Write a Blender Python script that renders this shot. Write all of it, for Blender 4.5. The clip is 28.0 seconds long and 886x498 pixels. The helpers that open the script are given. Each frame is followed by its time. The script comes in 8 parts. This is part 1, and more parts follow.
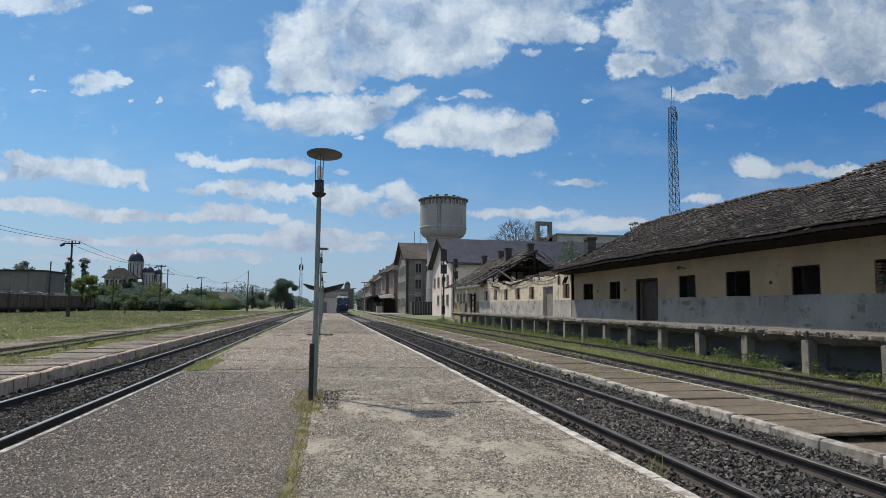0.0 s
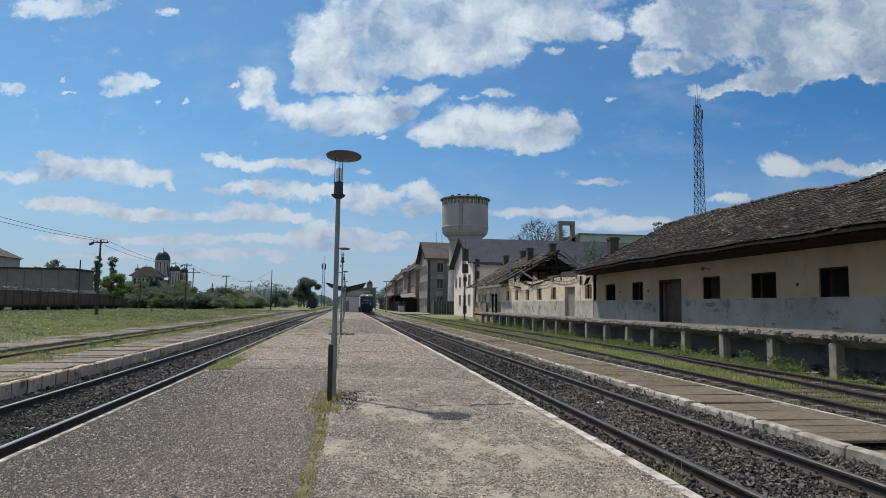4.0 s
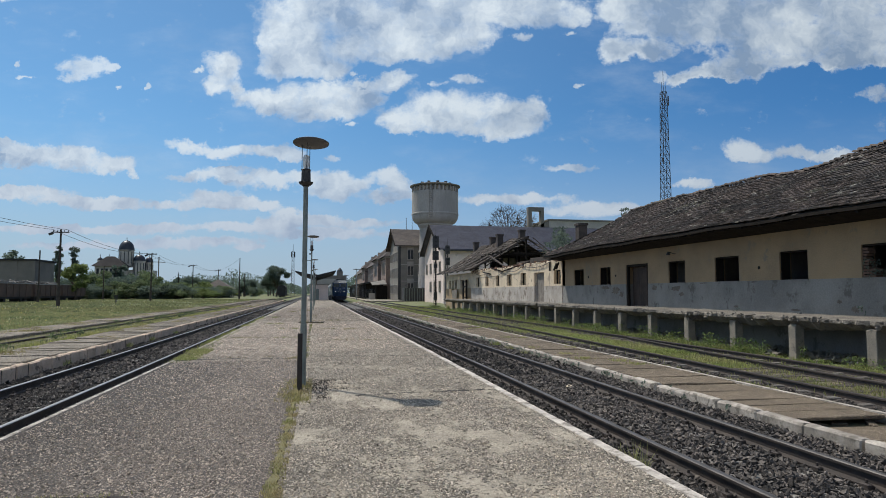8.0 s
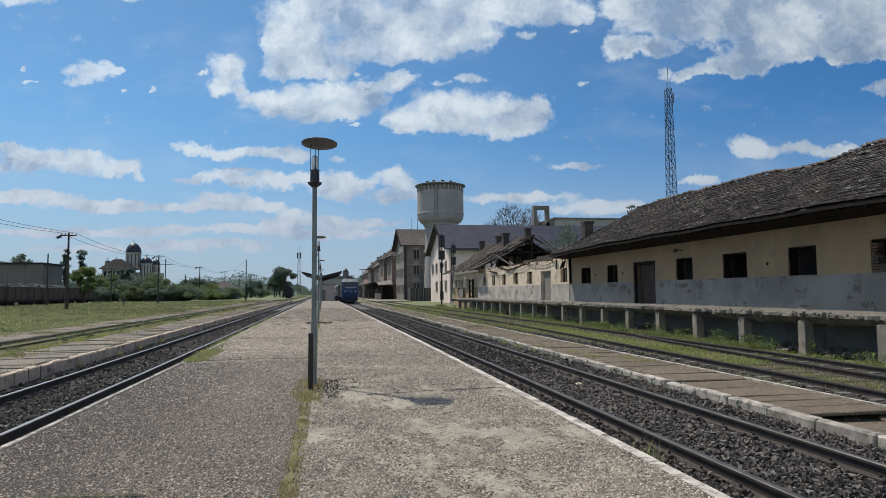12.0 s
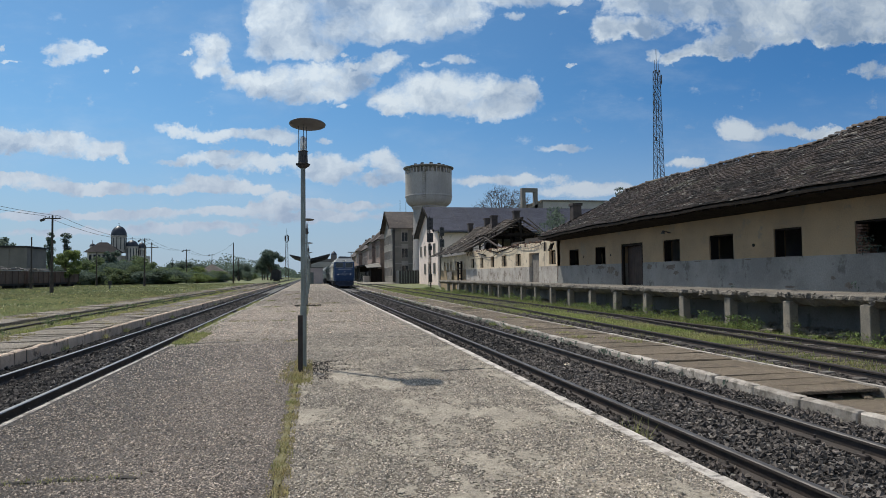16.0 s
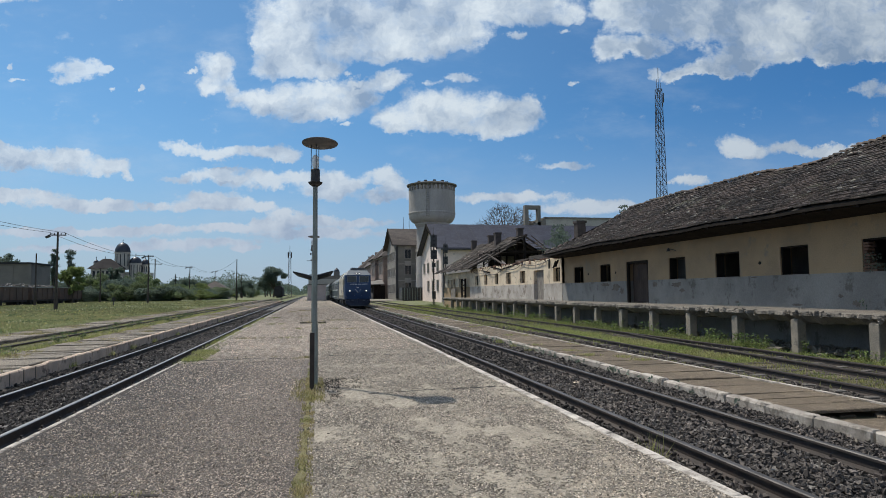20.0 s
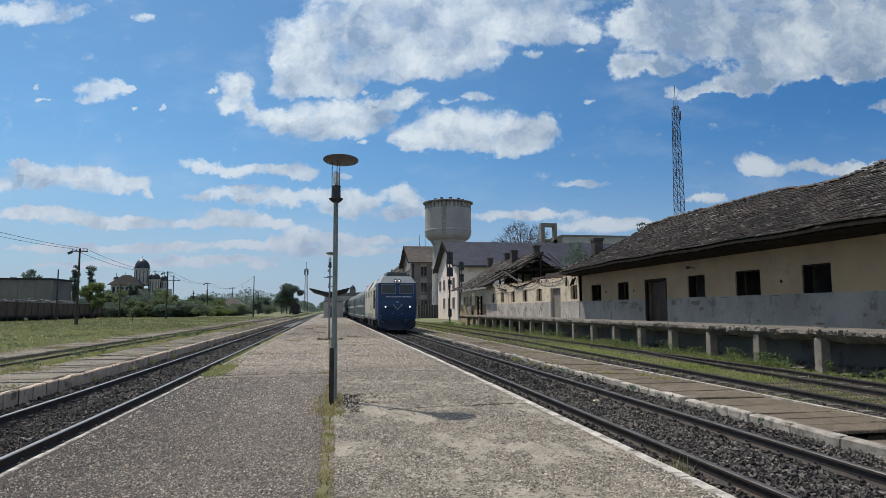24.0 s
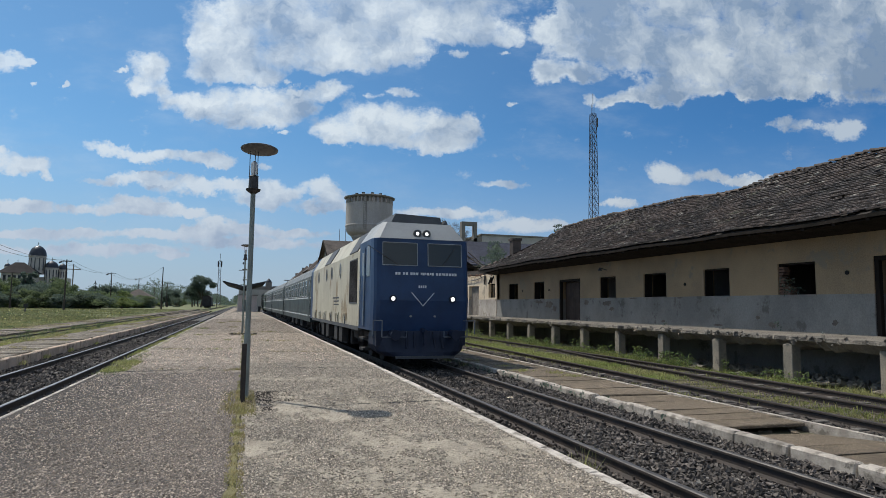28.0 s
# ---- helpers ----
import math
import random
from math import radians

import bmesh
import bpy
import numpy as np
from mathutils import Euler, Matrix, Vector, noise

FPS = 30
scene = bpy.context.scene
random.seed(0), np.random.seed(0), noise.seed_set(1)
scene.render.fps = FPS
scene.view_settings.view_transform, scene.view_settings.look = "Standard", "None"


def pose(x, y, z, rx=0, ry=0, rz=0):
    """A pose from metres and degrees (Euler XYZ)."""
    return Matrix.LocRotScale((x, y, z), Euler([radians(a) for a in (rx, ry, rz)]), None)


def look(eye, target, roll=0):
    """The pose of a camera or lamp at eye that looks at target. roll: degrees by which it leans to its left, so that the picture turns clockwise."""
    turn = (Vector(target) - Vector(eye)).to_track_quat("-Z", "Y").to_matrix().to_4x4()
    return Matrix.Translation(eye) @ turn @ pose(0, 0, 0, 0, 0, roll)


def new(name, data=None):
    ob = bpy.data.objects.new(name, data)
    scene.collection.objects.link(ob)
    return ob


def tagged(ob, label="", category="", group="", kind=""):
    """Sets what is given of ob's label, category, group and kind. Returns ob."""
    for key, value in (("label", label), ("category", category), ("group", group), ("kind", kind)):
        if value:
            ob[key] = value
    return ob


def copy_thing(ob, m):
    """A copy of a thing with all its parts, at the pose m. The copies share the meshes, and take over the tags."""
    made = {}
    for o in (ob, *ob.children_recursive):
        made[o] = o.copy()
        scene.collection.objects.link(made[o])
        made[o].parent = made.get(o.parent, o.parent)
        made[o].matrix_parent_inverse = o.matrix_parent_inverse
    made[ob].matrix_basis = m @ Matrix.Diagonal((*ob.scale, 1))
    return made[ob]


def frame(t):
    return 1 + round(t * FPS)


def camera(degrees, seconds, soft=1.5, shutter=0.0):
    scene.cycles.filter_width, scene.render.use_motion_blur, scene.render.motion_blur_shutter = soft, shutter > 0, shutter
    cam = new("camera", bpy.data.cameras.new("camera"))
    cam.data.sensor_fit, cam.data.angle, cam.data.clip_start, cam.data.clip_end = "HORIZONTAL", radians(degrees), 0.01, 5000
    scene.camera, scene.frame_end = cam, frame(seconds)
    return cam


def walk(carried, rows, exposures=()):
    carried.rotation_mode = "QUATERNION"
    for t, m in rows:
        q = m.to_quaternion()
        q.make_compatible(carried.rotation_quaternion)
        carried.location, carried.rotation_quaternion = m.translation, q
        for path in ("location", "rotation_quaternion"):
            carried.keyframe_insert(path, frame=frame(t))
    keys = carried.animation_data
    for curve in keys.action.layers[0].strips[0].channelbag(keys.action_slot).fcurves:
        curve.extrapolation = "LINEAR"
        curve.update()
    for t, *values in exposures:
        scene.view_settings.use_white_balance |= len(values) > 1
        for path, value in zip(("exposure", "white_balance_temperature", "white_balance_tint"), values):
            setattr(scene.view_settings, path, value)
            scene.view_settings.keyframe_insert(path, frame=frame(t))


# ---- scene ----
cam = camera(70.0, 28.0, soft=0.4)
PATH = [
    (0, -0.065, -0.010, 1.408, -10.17, 5.19, -0.47),
    (0.5, -0.066, -0.008, 1.441, -9.48, 3.92, 1.43),
    (1, -0.108, -0.028, 1.404, -10.29, 3.37, -0.56),
    (1.5, -0.125, -0.007, 1.408, -8.76, 2.67, 0.74),
    (2, -0.087, -0.009, 1.437, -9.33, 2.89, 1.89),
    (2.5, -0.097, -0.004, 1.427, -9.16, 3.40, 2.03),
    (3, -0.106, -0.004, 1.418, -8.28, 4.07, 1.14),
    (3.5, -0.015, -0.017, 1.441, -7.68, 4.94, -0.33),
    (5.5, -0.005, -0.010, 1.445, -9.16, 5.23, -0.84),
    (6, -0.015, -0.032, 1.445, -8.82, 4.96, 0.98),
    (6.5, -0.010, -0.016, 1.438, -9.04, 4.32, 0.42),
    (7, -0.032, -0.041, 1.428, -8.88, 4.56, -0.92),
    (7.5, 0.007, 0.024, 1.451, -12.04, 3.83, -1.22),
    (8, 0.006, -0.013, 1.450, -10.83, 3.94, -0.06),
    (8.5, -0.004, -0.022, 1.439, -11.20, 3.61, 0.20),
    (9, 0.002, -0.023, 1.437, -11.33, 3.34, 0.81),
    (9.5, 0.002, -0.018, 1.445, -10.94, 3.85, 0.36),
    (10, 0.001, 0.005, 1.451, -11.04, 3.85, 0.20),
    (10.5, -0.019, 0.009, 1.440, -10.73, 4.45, 0.04),
    (11, -0.033, -0.012, 1.445, -10.54, 4.22, 0.73),
    (11.5, -0.021, -0.013, 1.452, -10.47, 3.94, 1.30),
    (12, -0.053, -0.026, 1.438, -10.30, 3.90, 0.47),
    (12.5, -0.030, 0.034, 1.451, -11.33, 3.38, 1.22),
    (14.5, -0.044, -0.081, 1.408, -10.94, 3.26, 0.27),
    (15, -0.052, -0.029, 1.419, -16.12, -1.07, 2.31),
    (15.5, -0.095, 0.036, 1.432, -9.69, 3.56, -0.69),
    (16, -0.070, -0.003, 1.425, -11.35, 2.31, 0.64),
    (16.5, -0.105, -0.046, 1.436, -9.99, 3.79, 1.13),
    (17, -0.208, -0.075, 1.411, -10.37, 4.62, 0.85),
    (17.5, -0.236, -0.093, 1.430, -9.88, 2.74, 0.80),
    (18, -0.219, -0.067, 1.430, -11.00, 3.58, 0.10),
    (18.5, -0.205, -0.058, 1.429, -11.93, 3.59, 0.42),
    (19, -0.217, -0.090, 1.428, -10.45, 3.21, 1.54),
    (19.5, -0.208, -0.075, 1.427, -10.24, 3.77, 0.23),
    (20, -0.211, -0.031, 1.437, -11.12, 3.85, 0.55),
    (20.5, -0.233, -0.068, 1.423, -10.45, 4.38, 0.69),
    (21, -0.256, -0.054, 1.433, -10.13, 4.72, 0.14),
    (21.5, -0.251, -0.045, 1.434, -10.53, 4.91, -0.34),
    (22, -0.250, -0.054, 1.440, -9.77, 4.51, 0.57),
    (22.5, -0.270, -0.060, 1.421, -9.00, 5.17, -0.37),
    (24.5, -0.276, -0.046, 1.409, -9.91, 5.66, 0.47),
    (25, -0.282, -0.046, 1.416, -10.06, 5.97, 0.72),
    (25.5, -0.278, -0.052, 1.415, -10.99, 5.53, 1.25),
    (26, -0.277, -0.008, 1.409, -13.50, 5.94, 0.90),
    (26.5, -0.277, -0.034, 1.411, -14.40, 5.67, 1.30),
    (27, -0.266, -0.042, 1.417, -13.21, 5.82, -0.60),
    (27.5, -0.267, -0.012, 1.405, -16.39, 5.25, -1.15),
    (28, -0.266, 0.001, 1.420, -17.02, 5.16, -0.73),
]
walk(cam, [(t, pose(x, y, z, 90 + pitch, roll, yaw)) for t, x, y, z, yaw, pitch, roll in PATH])

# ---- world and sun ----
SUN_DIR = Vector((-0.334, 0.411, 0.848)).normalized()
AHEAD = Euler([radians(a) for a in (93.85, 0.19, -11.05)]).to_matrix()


def link(nt, a, b):
    nt.links.new(a, b)


def math_node(nt, op, a, b=0.0, c=0.0):
    n = nt.nodes.new("ShaderNodeMath")
    n.operation = op
    for i, v in enumerate((a, b, c)):
        if isinstance(v, (int, float)):
            n.inputs[i].default_value = v
        else:
            link(nt, v, n.inputs[i])
    return n.outputs[0]


def smooth_step(nt, v, lo, hi, a=0.0, b=1.0):
    n = nt.nodes.new("ShaderNodeMapRange")
    n.interpolation_type = "SMOOTHSTEP"
    link(nt, v, n.inputs[0])
    for i, x in ((1, lo), (2, hi), (3, a), (4, b)):
        n.inputs[i].default_value = x
    return n.outputs[0]


def fbm(nt, vec, scale, detail=6.0, rough=0.55, lac=2.1):
    n = nt.nodes.new("ShaderNodeTexNoise")
    n.inputs["Scale"].default_value, n.inputs["Detail"].default_value = scale, detail
    n.inputs["Roughness"].default_value, n.inputs["Lacunarity"].default_value = rough, lac
    if vec is not None:
        link(nt, vec, n.inputs["Vector"])
    return n


def mix_rgb(nt, f, a, b, blend="MIX"):
    n = nt.nodes.new("ShaderNodeMix")
    n.data_type, n.blend_type = "RGBA", blend
    for sock, v in ((n.inputs[0], f), (n.inputs[6], a), (n.inputs[7], b)):
        if isinstance(v, (int, float)):
            sock.default_value = v
        elif isinstance(v, (tuple, list)):
            sock.default_value = (*v[:3], 1)
        else:
            link(nt, v, sock)
    return n.outputs[2]


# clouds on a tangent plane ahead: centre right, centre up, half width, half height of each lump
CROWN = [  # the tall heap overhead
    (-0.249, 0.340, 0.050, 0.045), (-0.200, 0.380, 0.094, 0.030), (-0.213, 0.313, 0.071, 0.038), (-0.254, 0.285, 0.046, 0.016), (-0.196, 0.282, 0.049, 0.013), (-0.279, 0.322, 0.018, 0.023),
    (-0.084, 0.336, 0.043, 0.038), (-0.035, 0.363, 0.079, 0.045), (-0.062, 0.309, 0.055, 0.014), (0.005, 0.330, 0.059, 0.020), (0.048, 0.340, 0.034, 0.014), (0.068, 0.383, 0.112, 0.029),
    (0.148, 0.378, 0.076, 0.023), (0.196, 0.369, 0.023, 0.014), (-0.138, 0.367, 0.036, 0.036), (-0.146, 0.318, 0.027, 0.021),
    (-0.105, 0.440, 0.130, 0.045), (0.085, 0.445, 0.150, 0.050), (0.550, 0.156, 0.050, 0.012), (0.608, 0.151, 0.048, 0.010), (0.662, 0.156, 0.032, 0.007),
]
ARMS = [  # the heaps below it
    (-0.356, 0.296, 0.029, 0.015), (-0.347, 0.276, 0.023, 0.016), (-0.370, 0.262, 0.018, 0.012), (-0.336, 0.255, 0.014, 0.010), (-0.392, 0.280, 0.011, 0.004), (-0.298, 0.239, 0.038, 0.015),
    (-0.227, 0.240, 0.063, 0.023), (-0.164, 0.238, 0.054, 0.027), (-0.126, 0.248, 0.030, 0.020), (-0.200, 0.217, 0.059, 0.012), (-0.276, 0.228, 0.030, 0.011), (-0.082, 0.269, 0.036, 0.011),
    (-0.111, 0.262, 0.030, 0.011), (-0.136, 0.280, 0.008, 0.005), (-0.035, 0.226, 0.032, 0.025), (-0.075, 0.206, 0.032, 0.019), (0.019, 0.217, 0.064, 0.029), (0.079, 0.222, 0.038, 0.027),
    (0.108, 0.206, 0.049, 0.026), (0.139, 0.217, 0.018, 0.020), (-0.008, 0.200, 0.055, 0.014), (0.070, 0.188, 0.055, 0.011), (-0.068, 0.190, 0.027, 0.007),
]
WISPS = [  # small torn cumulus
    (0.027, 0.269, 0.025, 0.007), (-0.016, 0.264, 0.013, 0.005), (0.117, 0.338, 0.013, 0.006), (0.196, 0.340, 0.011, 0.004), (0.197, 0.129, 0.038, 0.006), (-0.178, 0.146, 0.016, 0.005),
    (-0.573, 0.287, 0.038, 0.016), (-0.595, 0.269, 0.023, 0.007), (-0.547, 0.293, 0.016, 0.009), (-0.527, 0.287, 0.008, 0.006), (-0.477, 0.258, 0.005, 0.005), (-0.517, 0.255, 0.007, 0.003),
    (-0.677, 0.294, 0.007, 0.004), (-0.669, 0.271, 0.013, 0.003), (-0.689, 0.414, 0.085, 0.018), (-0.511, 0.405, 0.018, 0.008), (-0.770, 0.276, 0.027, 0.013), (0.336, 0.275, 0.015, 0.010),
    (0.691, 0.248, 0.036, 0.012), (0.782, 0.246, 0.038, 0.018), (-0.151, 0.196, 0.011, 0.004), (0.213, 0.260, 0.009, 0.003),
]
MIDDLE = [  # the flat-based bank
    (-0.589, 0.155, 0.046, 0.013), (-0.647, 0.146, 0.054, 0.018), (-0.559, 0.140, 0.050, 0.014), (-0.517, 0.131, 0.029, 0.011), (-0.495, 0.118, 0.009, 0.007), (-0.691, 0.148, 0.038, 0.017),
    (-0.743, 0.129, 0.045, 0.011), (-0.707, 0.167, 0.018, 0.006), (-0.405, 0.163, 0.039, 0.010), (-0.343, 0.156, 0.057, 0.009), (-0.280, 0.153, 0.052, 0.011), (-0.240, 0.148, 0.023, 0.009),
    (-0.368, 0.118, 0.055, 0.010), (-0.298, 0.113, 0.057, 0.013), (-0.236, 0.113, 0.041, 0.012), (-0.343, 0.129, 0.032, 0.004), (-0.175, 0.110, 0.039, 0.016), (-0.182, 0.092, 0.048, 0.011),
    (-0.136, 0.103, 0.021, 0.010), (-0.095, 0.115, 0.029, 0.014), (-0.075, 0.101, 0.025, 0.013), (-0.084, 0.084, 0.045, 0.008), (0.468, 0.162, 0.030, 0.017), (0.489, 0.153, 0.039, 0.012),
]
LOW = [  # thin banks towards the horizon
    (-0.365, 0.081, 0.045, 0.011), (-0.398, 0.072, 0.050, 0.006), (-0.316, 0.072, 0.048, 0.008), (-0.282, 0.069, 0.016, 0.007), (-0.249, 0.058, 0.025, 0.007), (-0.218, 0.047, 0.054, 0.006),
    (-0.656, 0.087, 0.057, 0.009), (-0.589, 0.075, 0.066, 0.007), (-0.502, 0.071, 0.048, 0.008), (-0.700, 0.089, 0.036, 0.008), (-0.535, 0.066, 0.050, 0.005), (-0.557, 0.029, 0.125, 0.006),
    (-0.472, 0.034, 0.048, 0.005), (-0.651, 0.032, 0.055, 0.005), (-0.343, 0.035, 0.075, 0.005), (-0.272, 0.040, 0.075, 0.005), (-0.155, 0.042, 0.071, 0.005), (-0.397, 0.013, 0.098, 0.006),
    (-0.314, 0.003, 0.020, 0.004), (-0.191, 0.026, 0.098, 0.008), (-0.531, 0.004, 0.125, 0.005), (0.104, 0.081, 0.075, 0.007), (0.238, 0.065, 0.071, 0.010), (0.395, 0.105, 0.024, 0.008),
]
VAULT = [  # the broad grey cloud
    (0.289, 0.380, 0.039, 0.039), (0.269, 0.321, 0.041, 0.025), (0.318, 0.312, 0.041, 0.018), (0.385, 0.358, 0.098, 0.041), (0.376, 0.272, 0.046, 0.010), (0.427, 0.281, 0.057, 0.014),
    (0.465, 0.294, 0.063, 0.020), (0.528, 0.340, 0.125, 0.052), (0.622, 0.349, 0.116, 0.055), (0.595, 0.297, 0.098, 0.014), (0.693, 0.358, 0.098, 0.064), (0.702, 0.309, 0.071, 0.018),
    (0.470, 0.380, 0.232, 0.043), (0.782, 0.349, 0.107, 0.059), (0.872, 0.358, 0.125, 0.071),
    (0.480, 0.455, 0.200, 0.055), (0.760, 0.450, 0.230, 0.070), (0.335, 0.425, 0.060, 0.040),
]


def make_world():
    world = bpy.data.worlds.new("sky")
    scene.world = world
    world.use_nodes = True
    nt = world.node_tree
    nt.nodes.clear()
    out = nt.nodes.new("ShaderNodeOutputWorld")
    tc = nt.nodes.new("ShaderNodeTexCoord")
    sky = nt.nodes.new("ShaderNodeTexSky")
    sky.sky_type, sky.sun_disc = "NISHITA", False
    sky.sun_elevation = math.asin(SUN_DIR.z)
    sky.sun_rotation = math.atan2(SUN_DIR.x, SUN_DIR.y) % (2 * math.pi)
    sky.air_density, sky.dust_density, sky.ozone_density = 1.0, 0.2, 5.0
    d = tc.outputs["Generated"]

    def dot(v):
        n = nt.nodes.new("ShaderNodeVectorMath")
        n.operation = "DOT_PRODUCT"
        link(nt, d, n.inputs[0])
        n.inputs[1].default_value = v
        return n.outputs["Value"]

    def scaled(v, by, shift=(0, 0, 0)):
        n = nt.nodes.new("ShaderNodeVectorMath")
        n.operation = "MULTIPLY_ADD"
        link(nt, v, n.inputs[0])
        n.inputs[1].default_value, n.inputs[2].default_value = by, shift
        return n.outputs[0]

    def warped(v, by, amount, detail):
        """v pushed about by noise, so that round outlines turn ragged."""
        n = fbm(nt, v, by, detail, 0.62)
        m = nt.nodes.new("ShaderNodeVectorMath")
        m.operation = "MULTIPLY_ADD"
        link(nt, scaled(n.outputs["Color"], (1, 1, 1), (-0.5, -0.5, -0.5)), m.inputs[0])
        m.inputs[1].default_value = amount
        link(nt, v, m.inputs[2])
        return m.outputs[0]

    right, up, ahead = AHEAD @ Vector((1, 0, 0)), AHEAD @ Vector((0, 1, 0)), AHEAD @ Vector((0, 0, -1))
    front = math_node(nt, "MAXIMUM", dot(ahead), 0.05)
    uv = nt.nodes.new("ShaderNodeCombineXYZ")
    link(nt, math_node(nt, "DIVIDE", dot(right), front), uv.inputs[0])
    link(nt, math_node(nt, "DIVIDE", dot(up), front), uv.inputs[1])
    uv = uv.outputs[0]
    crisp = warped(warped(uv, 9.0, (0.030, 0.022, 0), 2.0), 30.0, (0.052, 0.040, 0), 5.0)
    torn = warped(uv, 26.0, (0.055, 0.026, 0), 6.0)
    flat = warped(uv, 36.0, (0.07, 0.024, 0), 6.0)
    soft = warped(uv, 12.0, (0.13, 0.075, 0), 6.0)

    def vmath(op, *values):
        n = nt.nodes.new("ShaderNodeVectorMath")
        n.operation = op
        for sock, v in zip([n.inputs[0], n.inputs["Scale"]] if op == "SCALE" else n.inputs, values):
            if isinstance(v, (tuple, list)):
                sock.default_value = v
            else:
                link(nt, v, sock)
        return n.outputs["Value" if op == "DOT_PRODUCT" else "Vector"]

    def heap(rows, vec, spread):
        """The lumps of one bank run together, three at a time: how deep in it a direction lies."""
        across, above = vmath("DOT_PRODUCT", vec, (1, 0, 0)), vmath("DOT_PRODUCT", vec, (0, 1, 0))
        across, above = vmath("SCALE", (1, 1, 1), across), vmath("SCALE", (1, 1, 1), above)
        rows = rows + [(9.0, 9.0, 0.01, 0.01)] * (-len(rows) % 3)
        clear = None
        for k in range(0, len(rows), 3):
            cx, cy, rx, ry = zip(*rows[k:k + 3])
            x = vmath("MULTIPLY_ADD", across, [1 / (spread * r) for r in rx], [-c / (spread * r) for c, r in zip(cx, rx)])
            y = vmath("MULTIPLY_ADD", above, [1 / (spread * r) for r in ry], [-c / (spread * r) for c, r in zip(cy, ry)])
            q = vmath("MINIMUM", vmath("MULTIPLY_ADD", x, x, vmath("MULTIPLY", y, y)), (1, 1, 1))
            clear = q if clear is None else vmath("MULTIPLY", clear, q)
        parts = nt.nodes.new("ShaderNodeSeparateXYZ")
        link(nt, clear, parts.inputs[0])
        free = math_node(nt, "MULTIPLY", math_node(nt, "MULTIPLY", parts.outputs[0], parts.outputs[1]), parts.outputs[2])
        return math_node(nt, "SUBTRACT", 1.0, free)

    lumps = fbm(nt, scaled(uv, (1, 1.3, 1)), 24.0, 8.0, 0.64).outputs["Fac"]
    fluff = math_node(nt, "SUBTRACT", lumps, 0.5)
    folds = fbm(nt, warped(uv, 16.0, (0.08, 0.06, 0), 3.0), 10.0, 6.0, 0.56).outputs["Fac"]
    folds = math_node(nt, "SUBTRACT", folds, 0.5)
    mask = grey = None
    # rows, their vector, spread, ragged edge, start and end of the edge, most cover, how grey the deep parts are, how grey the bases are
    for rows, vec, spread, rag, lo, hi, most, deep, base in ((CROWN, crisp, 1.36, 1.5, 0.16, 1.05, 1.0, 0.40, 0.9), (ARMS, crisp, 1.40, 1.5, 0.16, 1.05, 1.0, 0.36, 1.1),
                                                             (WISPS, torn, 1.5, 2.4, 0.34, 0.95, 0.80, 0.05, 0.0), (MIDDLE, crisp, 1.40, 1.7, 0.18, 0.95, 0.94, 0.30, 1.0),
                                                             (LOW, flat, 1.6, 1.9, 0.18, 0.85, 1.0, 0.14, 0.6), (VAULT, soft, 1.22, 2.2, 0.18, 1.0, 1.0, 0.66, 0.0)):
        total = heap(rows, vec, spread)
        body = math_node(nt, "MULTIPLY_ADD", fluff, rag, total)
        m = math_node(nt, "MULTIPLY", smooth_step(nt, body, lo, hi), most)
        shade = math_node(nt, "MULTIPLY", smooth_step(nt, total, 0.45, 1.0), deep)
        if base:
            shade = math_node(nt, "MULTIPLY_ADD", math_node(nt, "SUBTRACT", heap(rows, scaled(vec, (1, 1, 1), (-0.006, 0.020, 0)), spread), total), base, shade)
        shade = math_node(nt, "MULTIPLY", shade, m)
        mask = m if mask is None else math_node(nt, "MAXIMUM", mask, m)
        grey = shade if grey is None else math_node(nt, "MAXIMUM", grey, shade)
    # unseen scattered cumulus over the rest of the sky, added for more fill light
    wide = fbm(nt, d, 3.2, 7.0, 0.6)
    behind = smooth_step(nt, dot(ahead), 0.70, 0.55)
    rest = math_node(nt, "MULTIPLY", smooth_step(nt, wide.outputs["Fac"], 0.46, 0.56), behind)
    mask = math_node(nt, "MAXIMUM", mask, rest)
    veil = math_node(nt, "MULTIPLY", smooth_step(nt, fbm(nt, scaled(uv, (1, 2.6, 1)), 4.5, 6.0, 0.6).outputs["Fac"], 0.46, 0.80), 0.22)
    mask = math_node(nt, "MAXIMUM", mask, veil)
    # bright rims towards the sun, grey folds and bases
    thick = math_node(nt, "ADD", math_node(nt, "MULTIPLY_ADD", folds, 4.0, 0.13), math_node(nt, "MULTIPLY_ADD", fluff, 0.55, grey))
    thick = math_node(nt, "MINIMUM", math_node(nt, "MAXIMUM", thick, 0.0), 1.0)
    haze = math_node(nt, "POWER", smooth_step(nt, dot(Vector((0, 0, 1))), 0.30, -0.02, 0.0, 1.0), 1.35)
    haze = math_node(nt, "MULTIPLY", haze, 0.87)
    sunward = smooth_step(nt, dot(SUN_DIR), 0.10, 0.90)
    cloud = mix_rgb(nt, thick, (0.96, 1.045, 1.12), (0.36, 0.495, 0.70))
    # the unseen clouds behind are brightened too, to lift shaded fronts
    lit = math_node(nt, "MAXIMUM", sunward, behind)
    glow = mix_rgb(nt, lit, (0.80, 0.83, 0.85), (1.12, 1.16, 1.19))
    cloud = mix_rgb(nt, 1.0, cloud, glow, "MULTIPLY")
    bg1, bg2, bg3 = (nt.nodes.new("ShaderNodeBackground") for _ in range(3))
    clear = mix_rgb(nt, 1.0, sky.outputs[0], SKY_TINT, "MULTIPLY")
